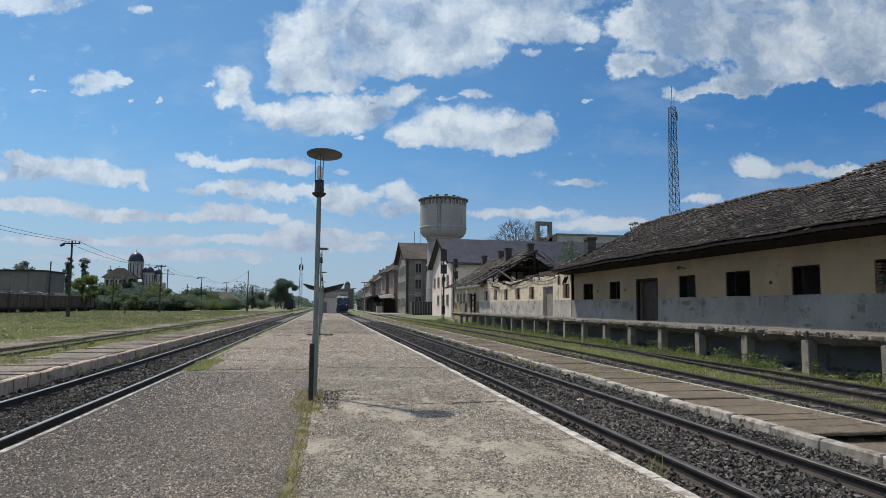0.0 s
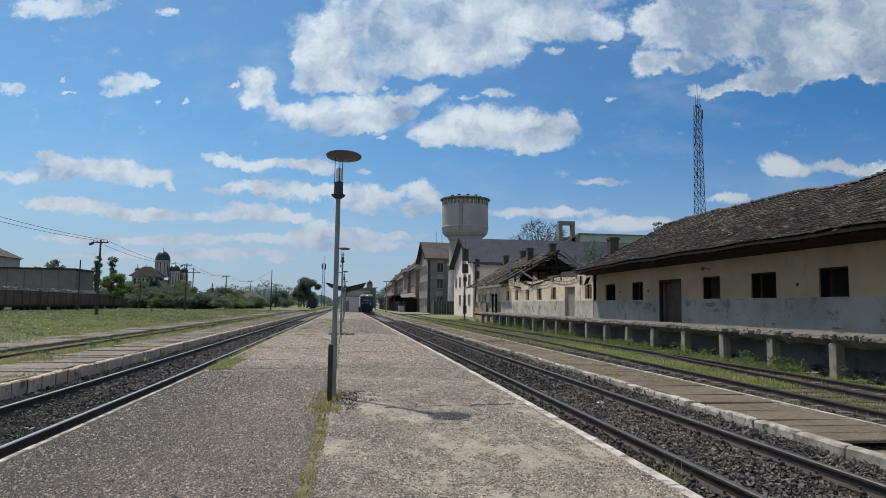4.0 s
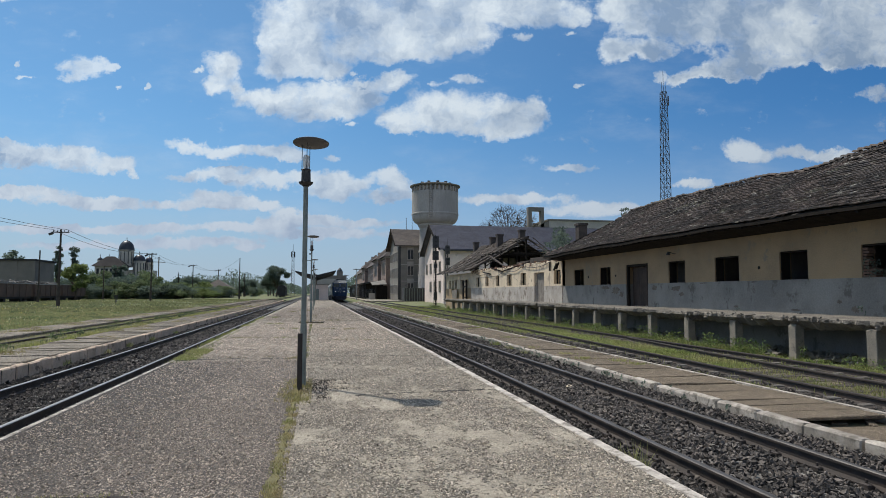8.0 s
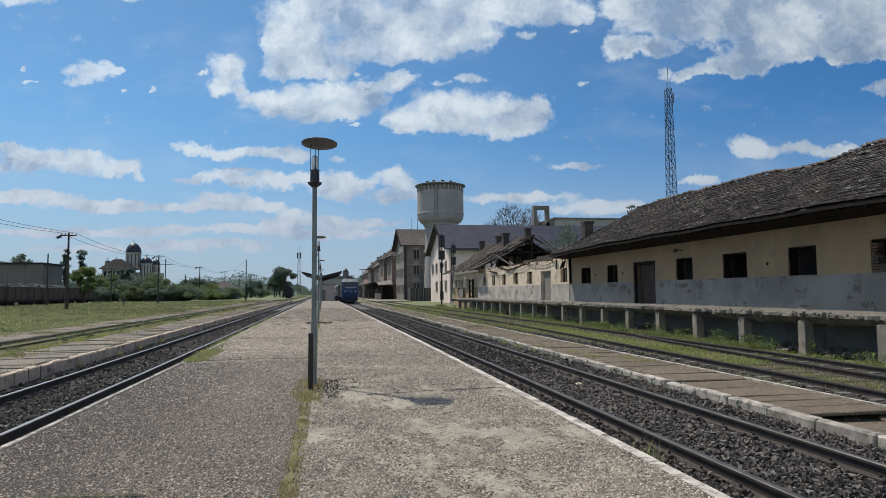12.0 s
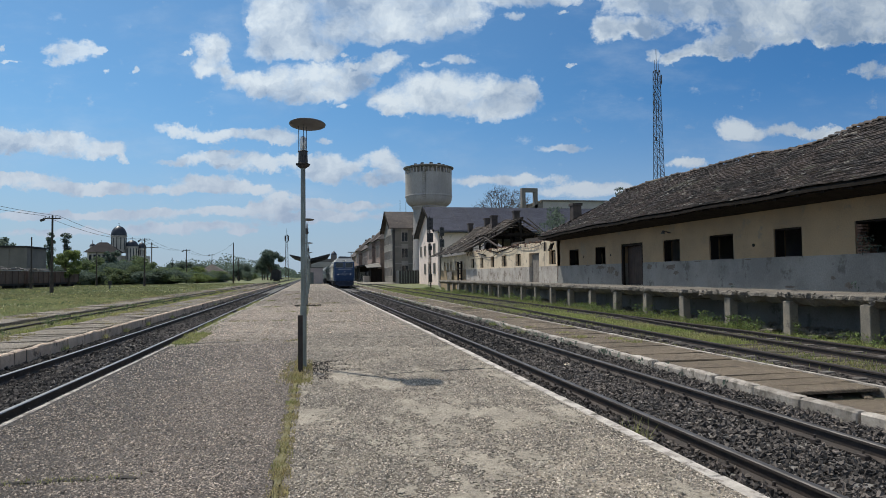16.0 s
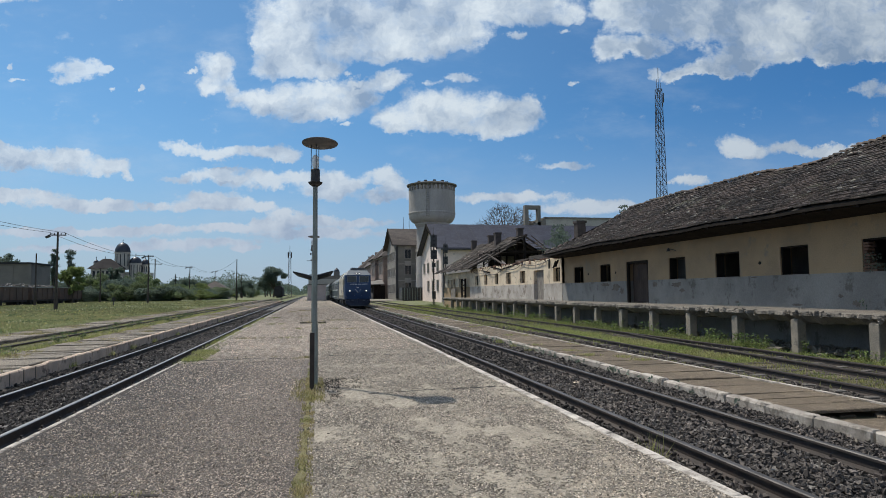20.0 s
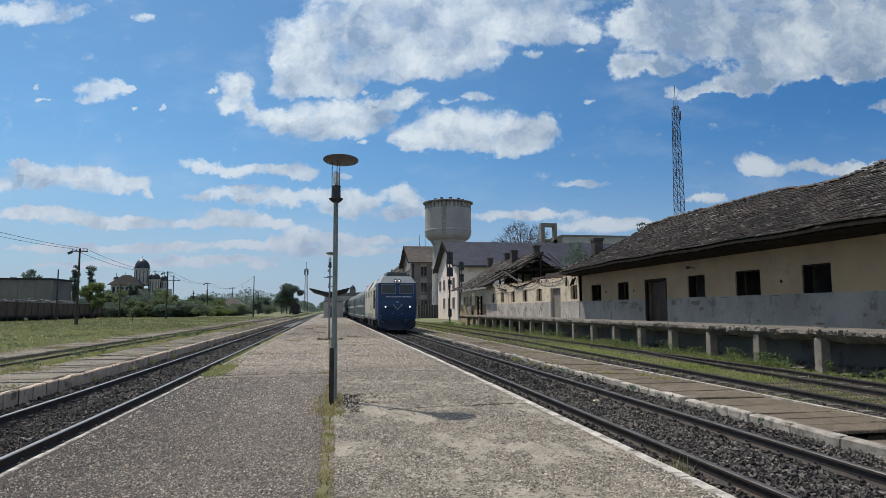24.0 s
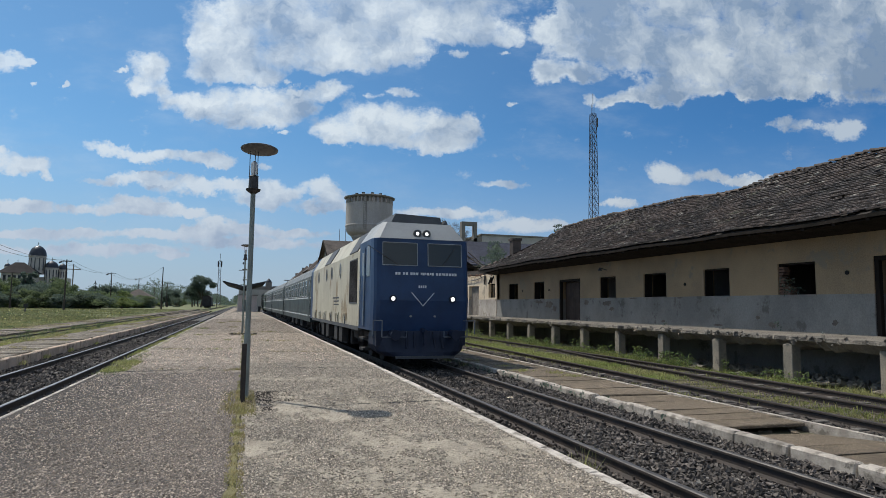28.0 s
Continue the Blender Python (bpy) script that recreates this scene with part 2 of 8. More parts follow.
    clear = mix_rgb(nt, 1.0, clear, mix_rgb(nt, sunward, (0.60, 0.75, 0.86), (1.95, 1.32, 1.06)), "MULTIPLY")
    link(nt, clear, bg1.inputs[0])
    bg1.inputs[1].default_value = SKY
    link(nt, cloud, bg2.inputs[0])
    bg2.inputs[1].default_value = CLOUD
    bg3.inputs[0].default_value, bg3.inputs[1].default_value = (0.635, 0.76, 0.97, 1), CLOUD * 0.90
    m0, m1 = nt.nodes.new("ShaderNodeMixShader"), nt.nodes.new("ShaderNodeMixShader")
    link(nt, mask, m1.inputs[0])
    link(nt, bg1.outputs[0], m1.inputs[1])
    link(nt, bg2.outputs[0], m1.inputs[2])
    link(nt, haze, m0.inputs[0])
    link(nt, m1.outputs[0], m0.inputs[1])
    link(nt, bg3.outputs[0], m0.inputs[2])
    link(nt, m0.outputs[0], out.inputs[0])


SKY, CLOUD, SKY_TINT = 0.085, 0.69, (0.49, 0.95, 1.20)
make_world()
sun = new("sun", bpy.data.lights.new("sun", "SUN"))
sun.data.energy, sun.data.angle, sun.data.color = 4.05, radians(0.6), (1.0, 0.945, 0.85)
sun.matrix_world = look(SUN_DIR * 100, (0, 0, 0))
scene.view_settings.exposure = 0.0

# ---- materials ----


def material(name, base, other=None, rough=0.8, scale=3.0, fine=40.0, bump=0.3, bump_scale=None, metal=0.0, spots=None, spot_scale=1.2, spot_at=0.6,
             moving=False, island=0.0, spec=0.4, stretch=(1, 1, 1), fine_amount=0.35, dist=0.02):
    """A procedural surface: two colours mixed at a broad scale, grain at a fine one, and stains where spots gives a colour."""
    m = bpy.data.materials.new(name)
    m.use_nodes = True
    nt = m.node_tree
    p = nt.nodes["Principled BSDF"]
    other = other or tuple(c * 0.72 for c in base)
    if moving:
        vec = nt.nodes.new("ShaderNodeTexCoord").outputs["Object"]
    else:
        vec = nt.nodes.new("ShaderNodeNewGeometry").outputs["Position"]
    if stretch != (1, 1, 1):
        mp = nt.nodes.new("ShaderNodeMapping")
        mp.inputs["Scale"].default_value = stretch
        link(nt, vec, mp.inputs["Vector"])
        vec = mp.outputs[0]
    broad, grain = fbm(nt, vec, scale, 5.0, 0.6), fbm(nt, vec, fine, 4.0, 0.65)
    col = mix_rgb(nt, smooth_step(nt, broad.outputs["Fac"], 0.35, 0.65), base, other)
    k = math_node(nt, "MULTIPLY_ADD", grain.outputs["Fac"], 2 * fine_amount, 1 - fine_amount)
    if island:
        g = nt.nodes.new("ShaderNodeNewGeometry").outputs["Random Per Island"]
        k = math_node(nt, "MULTIPLY", k, math_node(nt, "MULTIPLY_ADD", g, 2 * island, 1 - island))
        o = nt.nodes.new("ShaderNodeObjectInfo").outputs["Random"]
        k = math_node(nt, "MULTIPLY", k, math_node(nt, "MULTIPLY_ADD", o, island, 1 - island / 2))
    comb = nt.nodes.new("ShaderNodeCombineXYZ")
    for i in range(3):
        link(nt, k, comb.inputs[i])
    col = mix_rgb(nt, 1.0, col, comb.outputs[0], "MULTIPLY")
    if spots:
        s = fbm(nt, vec, spot_scale, 7.0, 0.68)
        col = mix_rgb(nt, smooth_step(nt, s.outputs["Fac"], spot_at, spot_at + 0.1), col, spots)
    link(nt, col, p.inputs["Base Color"])
    p.inputs["Metallic"].default_value = metal
    p.inputs["Specular IOR Level"].default_value = spec
    r = math_node(nt, "MULTIPLY_ADD", broad.outputs["Fac"], 0.24, rough - 0.12)
    link(nt, r, p.inputs["Roughness"])
    if bump:
        b = nt.nodes.new("ShaderNodeBump")
        b.inputs["Strength"].default_value, b.inputs["Distance"].default_value = bump, dist
        src = fbm(nt, vec, bump_scale, 4.0, 0.6).outputs["Fac"] if bump_scale else grain.outputs["Fac"]
        link(nt, src, b.inputs["Height"])
        link(nt, b.outputs[0], p.inputs["Normal"])
    return m


def aggregate(name, mortar, stones, size, bump=0.9, patch=None, dist=0.035, edge=None):
    """Worn concrete with its coarse gravel laid bare."""
    m = material(name, stones[0], stones[1], rough=0.85, scale=0.9, fine=60, bump=0)
    nt = m.node_tree
    p = nt.nodes["Principled BSDF"]
    vec = nt.nodes.new("ShaderNodeNewGeometry").outputs["Position"]
    base = p.inputs["Base Color"].links[0].from_socket
    jolt = nt.nodes.new("ShaderNodeVectorMath")
    jolt.operation = "MULTIPLY_ADD"
    link(nt, fbm(nt, vec, size * 0.9, 3.0, 0.6).outputs["Color"], jolt.inputs[0])
    jolt.inputs[1].default_value = (0.9 / size,) * 3
    link(nt, vec, jolt.inputs[2])
    vor = nt.nodes.new("ShaderNodeTexVoronoi")
    vor.inputs["Scale"].default_value = size
    vor.inputs["Randomness"].default_value = 1.0
    link(nt, jolt.outputs[0], vor.inputs["Vector"])
    cell = nt.nodes.new("ShaderNodeSeparateColor")
    link(nt, vor.outputs["Color"], cell.inputs[0])
    tone = math_node(nt, "MULTIPLY_ADD", math_node(nt, "POWER", cell.outputs[0], 1.4), 1.25, 0.58)
    comb = nt.nodes.new("ShaderNodeCombineXYZ")
    for i in range(3):
        link(nt, tone, comb.inputs[i])
    col = mix_rgb(nt, 1.0, base, comb.outputs[0], "MULTIPLY")
    gap = smooth_step(nt, vor.outputs["Distance"], 0.30, 0.52)
    col = mix_rgb(nt, math_node(nt, "MULTIPLY", gap, 0.85), col, tuple(c * 0.8 for c in mortar))
    height = math_node(nt, "SUBTRACT", 1.0, vor.outputs["Distance"])
    if patch:
        worn = math_node(nt, "MULTIPLY", smooth_step(nt, fbm(nt, vec, 0.75, 10.0, 0.76).outputs["Fac"], 0.46, 0.60), 0.88)
        col = mix_rgb(nt, worn, col, mix_rgb(nt, fbm(nt, vec, 35.0).outputs["Fac"], patch, tuple(c * 0.6 for c in patch)))
        height = math_node(nt, "MULTIPLY", height, math_node(nt, "MULTIPLY_ADD", worn, -0.7, 1.0))
    mottle = math_node(nt, "MULTIPLY_ADD", fbm(nt, vec, 5.0, 7.0, 0.78).outputs["Fac"], 1.7, 0.15)
    mcol = nt.nodes.new("ShaderNodeCombineXYZ")
    for i in range(3):
        link(nt, mottle, mcol.inputs[i])
    col = mix_rgb(nt, 1.0, col, mcol.outputs[0], "MULTIPLY")
    dirt = smooth_step(nt, fbm(nt, vec, 0.33, 6.0, 0.7).outputs["Fac"], 0.42, 0.7)
    col = mix_rgb(nt, math_node(nt, "MULTIPLY", dirt, 0.35), col, tuple(c * 0.45 for c in mortar))
    col = mix_rgb(nt, math_node(nt, "MULTIPLY", smooth_step(nt, fbm(nt, vec, size * 0.8, 2.0, 0.6).outputs["Fac"], 0.54, 0.66), 0.75), col, tuple(c * 0.28 for c in mortar))
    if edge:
        # a darker, ragged belt beside the tracks
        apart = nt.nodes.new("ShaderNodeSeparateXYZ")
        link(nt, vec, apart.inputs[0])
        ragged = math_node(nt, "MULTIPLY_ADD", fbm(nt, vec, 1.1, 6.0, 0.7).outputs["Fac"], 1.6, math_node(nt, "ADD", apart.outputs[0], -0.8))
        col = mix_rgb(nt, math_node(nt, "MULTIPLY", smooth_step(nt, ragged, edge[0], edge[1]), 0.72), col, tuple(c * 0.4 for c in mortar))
    link(nt, col, p.inputs["Base Color"])
    b = nt.nodes.new("ShaderNodeBump")
    b.inputs["Strength"].default_value, b.inputs["Distance"].default_value = bump, dist
    link(nt, height, b.inputs["Height"])
    link(nt, b.outputs[0], p.inputs["Normal"])
    return m


def glowing(name, colour, strength):
    m = bpy.data.materials.new(name)
    m.use_nodes = True
    p = m.node_tree.nodes["Principled BSDF"]
    p.inputs["Base Color"].default_value = (*colour, 1)
    p.inputs["Emission Color"].default_value = (*colour, 1)
    p.inputs["Emission Strength"].default_value = strength
    return m


def glass(name, tint, rough=0.08):
    m = bpy.data.materials.new(name)
    m.use_nodes = True
    p = m.node_tree.nodes["Principled BSDF"]
    p.inputs["Base Color"].default_value = (*tint, 1)
    p.inputs["Roughness"].default_value = rough
    p.inputs["Specular IOR Level"].default_value = 0.6
    return m


M = {}
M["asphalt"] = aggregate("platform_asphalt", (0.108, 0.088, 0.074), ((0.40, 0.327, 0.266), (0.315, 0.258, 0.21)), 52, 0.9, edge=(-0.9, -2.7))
M["concrete_gravel"] = aggregate("platform_concrete", (0.165, 0.138, 0.105), ((0.52, 0.44, 0.35), (0.40, 0.34, 0.27)), 46, 1.0, patch=(0.47, 0.40, 0.31))
M["concrete_far"] = aggregate("worn_reddish_concrete", (0.185, 0.152, 0.122), ((0.46, 0.385, 0.312), (0.38, 0.318, 0.258)), 44, 0.9, patch=(0.52, 0.44, 0.35))
M["white_edge"] = material("worn_white_edge", (0.56, 0.51, 0.45), (0.38, 0.34, 0.295), 0.85, 4.5, 45, 0.6, spots=(0.24, 0.21, 0.18), spot_scale=5.0, spot_at=0.50, island=0.15)
M["kerb_white"] = material("whitewashed_kerb", (0.42, 0.375, 0.325), (0.26, 0.23, 0.195), 0.85, 3.0, 30, 0.7, spots=(0.17, 0.15, 0.125), spot_scale=5.0, spot_at=0.52, island=0.25)
M["slab"] = aggregate("paving_slab", (0.10, 0.074, 0.048), ((0.31, 0.245, 0.172), (0.24, 0.19, 0.135)), 75, 0.45)
M["slab_grey"] = aggregate("grey_paving_slab", (0.15, 0.125, 0.095), ((0.43, 0.365, 0.285), (0.34, 0.29, 0.225)), 45, 0.5)
M["kerb_tan"] = material("stained_kerb", (0.60, 0.465, 0.355), (0.48, 0.37, 0.285), 0.9, 2.5, 35, 0.6, spots=(0.17, 0.125, 0.10), spot_scale=2.6, spot_at=0.54, island=0.25)
M["siding_soil"] = material("dry_cindery_soil", (0.17, 0.138, 0.098), (0.105, 0.09, 0.066), 0.95, 0.9, 22, 0.9, spots=(0.20, 0.17, 0.12), spot_scale=2.2, spot_at=0.56, fine_amount=0.6, dist=0.04)
M["ballast"] = material("ballast_bed", (0.04, 0.037, 0.035), (0.026, 0.024, 0.023), 0.9, 3.0, 22, 1.0, fine_amount=0.7, dist=0.05)
M["ballast_stone"] = material("ballast_stone", (0.088, 0.074, 0.064), (0.052, 0.045, 0.040), 0.85, 1.5, 60, 0.4, island=0.85)
M["rail_side"] = material("rusty_rail", (0.048, 0.036, 0.030), (0.032, 0.026, 0.023), 0.7, 4.0, 50, 0.3)
M["rail_top"] = material("brown_polished_rail_head", (0.12, 0.11, 0.103), (0.085, 0.078, 0.072), 0.55, 3.0, 60, 0.05, metal=0.6, fine_amount=0.1)
M["rail_bright"] = material("bright_polished_rail_head", (0.30, 0.285, 0.268), (0.24, 0.228, 0.216), 0.45, 3.0, 60, 0.05, metal=0.85, fine_amount=0.1)
M["rail_dull"] = material("dull_rail_head", (0.045, 0.037, 0.033), (0.033, 0.028, 0.026), 0.85, 3.0, 60, 0.1, metal=0.0)
M["sleeper"] = material("concrete_sleeper", (0.21, 0.195, 0.175), (0.14, 0.13, 0.12), 0.9, 3.0, 40, 0.4, island=0.2)
M["chair"] = material("worn_rail_chair", (0.15, 0.135, 0.12), (0.085, 0.075, 0.066), 0.9, 3.0, 40, 0.5, island=0.3)
M["sleeper_wood"] = material("old_wooden_sleeper", (0.085, 0.07, 0.058), (0.055, 0.046, 0.04), 0.9, 3.0, 40, 0.6, island=0.25, stretch=(1, 6, 1))
M["ground"] = material("grassy_ground", (0.125, 0.15, 0.062), (0.165, 0.165, 0.085), 0.95, 0.22, 6.0, 0.8, spots=(0.17, 0.145, 0.095), spot_scale=0.35, spot_at=0.58, fine_amount=0.5, dist=0.08)
M["soil"] = material("weedy_soil", (0.15, 0.125, 0.085), (0.105, 0.10, 0.055), 0.95, 0.8, 14, 0.9, spots=(0.10, 0.12, 0.04), spot_scale=0.9, spot_at=0.5, fine_amount=0.5, dist=0.05)
M["grass"] = material("grass_blades", (0.205, 0.235, 0.10), (0.275, 0.265, 0.145), 0.7, 0.5, 9.0, 0, island=0.4, spec=0.2)
M["grass_dry"] = material("dry_grass", (0.36, 0.34, 0.15), (0.25, 0.28, 0.09), 0.8, 1.0, 9.0, 0, island=0.35, spec=0.2)
M["moss"] = material("mossy_seam", (0.21, 0.185, 0.09), (0.15, 0.135, 0.065), 0.95, 4.0, 60, 0.8)
M["grass_bright"] = material("sunny_siding_grass", (0.235, 0.285, 0.09), (0.32, 0.315, 0.14), 0.7, 0.6, 9.0, 0, island=0.45, spec=0.2)
M["straw"] = material("straw_grass", (0.34, 0.28, 0.15), (0.24, 0.225, 0.095), 0.85, 2.5, 9.0, 0, island=0.4, spec=0.2)
M["skin"] = material("smooth_worn_cement", (0.445, 0.385, 0.302), (0.33, 0.287, 0.226), 0.9, 3.0, 90, 0.9, spots=(0.22, 0.19, 0.155), spot_scale=20.0, spot_at=0.52, fine_amount=0.6)
M["pebble_grey"] = material("grey_gravel", (0.56, 0.48, 0.385), (0.42, 0.36, 0.295), 0.85, 6.0, 90, 0.2, island=0.6)
M["pebble"] = material("bare_gravel", (0.56, 0.46, 0.37), (0.43, 0.355, 0.285), 0.85, 6.0, 90, 0.2, island=0.55)
M["flower"] = material("dandelion_heads", (0.62, 0.60, 0.42), (0.55, 0.48, 0.12), 0.9, 1.0, 9.0, 0)
M["dirt_dark"] = material("crack_dirt", (0.045, 0.038, 0.032), None, 0.95, 5, 50, 0.4)
M["ochre"] = material("ochre_plaster", (0.35, 0.25, 0.148), (0.28, 0.205, 0.128), 0.9, 0.7, 25, 0.4, spots=(0.24, 0.20, 0.145), spot_scale=1.1, spot_at=0.55)
M["cream"] = material("faded_cream_plaster", (0.66, 0.55, 0.40), (0.56, 0.455, 0.325), 0.9, 0.9, 25, 0.5, spots=(0.33, 0.275, 0.22), spot_scale=1.4, spot_at=0.54)
M["plinth"] = material("grey_cement_plinth", (0.265, 0.255, 0.235), (0.20, 0.192, 0.178), 0.9, 0.7, 25, 0.5, spots=(0.135, 0.125, 0.112), spot_scale=1.5, spot_at=0.565, stretch=(1, 1, 0.8))
M["plinth_pale"] = material("peeling_plinth", (0.46, 0.42, 0.37), (0.33, 0.295, 0.26), 0.9, 0.8, 25, 0.5, spots=(0.20, 0.165, 0.135), spot_scale=1.2, spot_at=0.53)
M["soot"] = material("sooty_brick", (0.075, 0.06, 0.055), (0.05, 0.042, 0.04), 0.9, 1.5, 20, 0.5)
M["plaster_room"] = material("peeling_room_plaster", (0.42, 0.39, 0.36), (0.33, 0.31, 0.29), 0.95, 0.8, 20, 0.4)
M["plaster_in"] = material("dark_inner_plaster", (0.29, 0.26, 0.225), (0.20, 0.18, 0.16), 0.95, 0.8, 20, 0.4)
M["bare_render"] = material("bare_stained_render", (0.17, 0.145, 0.12), (0.12, 0.10, 0.085), 0.95, 3.0, 30, 0.8, spots=(0.24, 0.21, 0.175), spot_scale=5.0, spot_at=0.56)
M["brick"] = material("bare_brick", (0.17, 0.095, 0.065), (0.12, 0.075, 0.055), 0.9, 2.0, 30, 0.5, island=0.25)
M["tile"] = material("old_clay_tiles", (0.105, 0.08, 0.068), (0.062, 0.054, 0.05), 0.9, 0.6, 18, 0.4, spots=(0.145, 0.135, 0.10), spot_scale=0.8, spot_at=0.57, island=0.5)
M["tile_under"] = material("roof_battens", (0.05, 0.042, 0.036), None, 0.95, 2.0, 20, 0.3)
M["tile_lichen"] = material("lichened_tiles", (0.30, 0.28, 0.24), (0.22, 0.20, 0.17), 0.95, 2.0, 20, 0.3)
# dark wood, blackened further so that the eaves' shade is in the colour
M["wood_dark"] = material("shade_dark_weathered_wood", (0.026, 0.021, 0.018), (0.016, 0.014, 0.012), 0.95, 3.0, 30, 0.5, stretch=(1, 1, 0.2), spec=0.1)
M["wood_old"] = material("old_rafters", (0.075, 0.06, 0.05), (0.05, 0.042, 0.036), 0.95, 3.0, 30, 0.5)
M["tile_far"] = material("mossy_slipping_tiles", (0.085, 0.066, 0.054), (0.05, 0.042, 0.037), 0.95, 0.9, 7.0, 1.0, spots=(0.12, 0.10, 0.072), spot_scale=1.3, spot_at=0.57, fine_amount=0.7, dist=0.10, island=0.35)
M["wood_grey"] = material("grey_timber", (0.24, 0.215, 0.185), (0.16, 0.14, 0.12), 0.9, 3.0, 30, 0.5)
M["door_brown"] = material("brown_door_boards", (0.06, 0.04, 0.03), (0.042, 0.03, 0.025), 0.8, 2.0, 30, 0.4)
M["ramp"] = material("crumbling_concrete", (0.215, 0.19, 0.158), (0.135, 0.123, 0.105), 0.95, 1.5, 22, 0.9, spots=(0.10, 0.09, 0.078), spot_scale=2.4, spot_at=0.54, dist=0.04)
M["pier"] = material("concrete_pier", (0.27, 0.235, 0.185), (0.195, 0.175, 0.145), 0.9, 1.8, 25, 0.5, spots=(0.14, 0.125, 0.105), spot_scale=2.4, spot_at=0.56)
M["pale_wall"] = material("pale_render", (0.77, 0.64, 0.575), (0.66, 0.545, 0.49), 0.9, 0.4, 12, 0.2, spots=(0.46, 0.40, 0.37), spot_scale=0.6, spot_at=0.6)
M["grey_wall"] = material("grey_render", (0.25, 0.228, 0.20), (0.20, 0.183, 0.162), 0.9, 0.35, 12, 0.2, spots=(0.16, 0.145, 0.13), spot_scale=0.5, spot_at=0.58)
M["trim_light"] = material("light_trim", (0.42, 0.38, 0.34), (0.35, 0.32, 0.29), 0.9, 0.5, 12, 0.2)
M["station_wall"] = material("station_stucco", (0.31, 0.225, 0.18), (0.235, 0.175, 0.145), 0.9, 0.5, 12, 0.2, spots=(0.15, 0.12, 0.10), spot_scale=0.6, spot_at=0.56)
M["slate"] = material("grey_roof_sheets", (0.062, 0.063, 0.088), (0.048, 0.049, 0.068), 0.6, 0.5, 8, 0.2)
M["church_roof"] = material("dark_church_roof", (0.042, 0.038, 0.038), (0.033, 0.03, 0.03), 0.9, 0.4, 6, 0.1, spec=0.15)
M["slab_far"] = material("grey_station_paving", (0.27, 0.245, 0.20), (0.19, 0.17, 0.135), 0.9, 0.5, 9.0, 0.1, spots=(0.12, 0.13, 0.07), spot_scale=0.4, spot_at=0.55)
M["roof_brown"] = material("brown_tile_roof", (0.085, 0.068, 0.06), (0.062, 0.052, 0.048), 0.85, 0.6, 10, 0.4, spots=(0.12, 0.10, 0.08), spot_scale=0.7, spot_at=0.57, island=0.2)
M["tower"] = material("tower_concrete", (0.375, 0.35, 0.33), (0.30, 0.283, 0.267), 0.9, 0.35, 8, 0.25, spots=(0.235, 0.218, 0.197), spot_scale=0.5, spot_at=0.58, stretch=(1, 1, 0.35))
M["window_dark"] = glass("dark_window_glass", (0.03, 0.035, 0.04), 0.12)
M["void"] = material("unlit_interior", (0.02, 0.018, 0.017), None, 1.0, 2, 10, 0)
M["paint_green"] = material("grey_green_paint", (0.22, 0.25, 0.23), (0.17, 0.19, 0.175), 0.55, 3.0, 40, 0.15, spots=(0.13, 0.075, 0.045), spot_scale=5.0, spot_at=0.64)
M["steel_dark"] = material("dark_steel", (0.055, 0.055, 0.058), (0.04, 0.038, 0.038), 0.55, 4.0, 40, 0.15)
M["lamp_plate"] = material("grey_lamp_reflector", (0.12, 0.12, 0.125), (0.10, 0.10, 0.105), 0.5, 2.0, 20, 0.05)
M["lamp_glass"] = glass("frosted_lamp_glass", (0.72, 0.74, 0.74), 0.3)
M["galvanised"] = material("galvanised_steel", (0.36, 0.37, 0.38), (0.28, 0.29, 0.30), 0.5, 3.0, 40, 0.1, metal=0.5)
M["pole_wood"] = material("tarred_pole", (0.06, 0.05, 0.042), (0.04, 0.034, 0.03), 0.9, 2.0, 20, 0.3)
M["loco_blue"] = material("blue_body_paint", (0.0115, 0.042, 0.115), (0.0085, 0.032, 0.088), 0.42, 1.2, 30, 0.04, moving=True, fine_amount=0.15)
M["loco_navy"] = material("dark_blue_skirt", (0.0065, 0.0135, 0.036), (0.005, 0.010, 0.026), 0.6, 1.5, 30, 0.05, moving=True)
M["loco_cream"] = material("cream_body_paint", (0.50, 0.465, 0.36), (0.42, 0.385, 0.30), 0.5, 0.8, 25, 0.06, moving=True, fine_amount=0.15, spots=(0.27, 0.205, 0.125), spot_scale=1.1, spot_at=0.54, stretch=(1, 1, 0.6))
M["loco_grey"] = material("light_grey_roof_paint", (0.34, 0.345, 0.34), (0.28, 0.285, 0.28), 0.5, 1.0, 25, 0.05, moving=True, fine_amount=0.15)
M["loco_hood"] = material("dark_grey_roof_hood", (0.075, 0.08, 0.085), (0.06, 0.062, 0.066), 0.6, 1.0, 25, 0.1, moving=True)
M["under"] = material("grimy_running_gear", (0.032, 0.029, 0.027), (0.022, 0.02, 0.019), 0.75, 3.0, 30, 0.3, moving=True)
M["cab_glass"] = glass("cab_window_glass", (0.035, 0.045, 0.05), 0.15)
M["cab_glass"].node_tree.nodes["Principled BSDF"].inputs["Specular IOR Level"].default_value = 0.3
M["rail_paint"] = material("grimy_blue_grey_paint", (0.10, 0.12, 0.15), None, 0.6, 2, 20, 0.05, moving=True)
M["cab_trim"] = material("window_trim", (0.30, 0.33, 0.35), None, 0.4, 2, 20, 0.05, moving=True)
M["lettering"] = material("white_lettering", (0.72, 0.75, 0.78), None, 0.6, 2, 20, 0, moving=True)
M["headlight"] = glowing("lit_headlight", (1.0, 0.98, 0.92), 1.6)
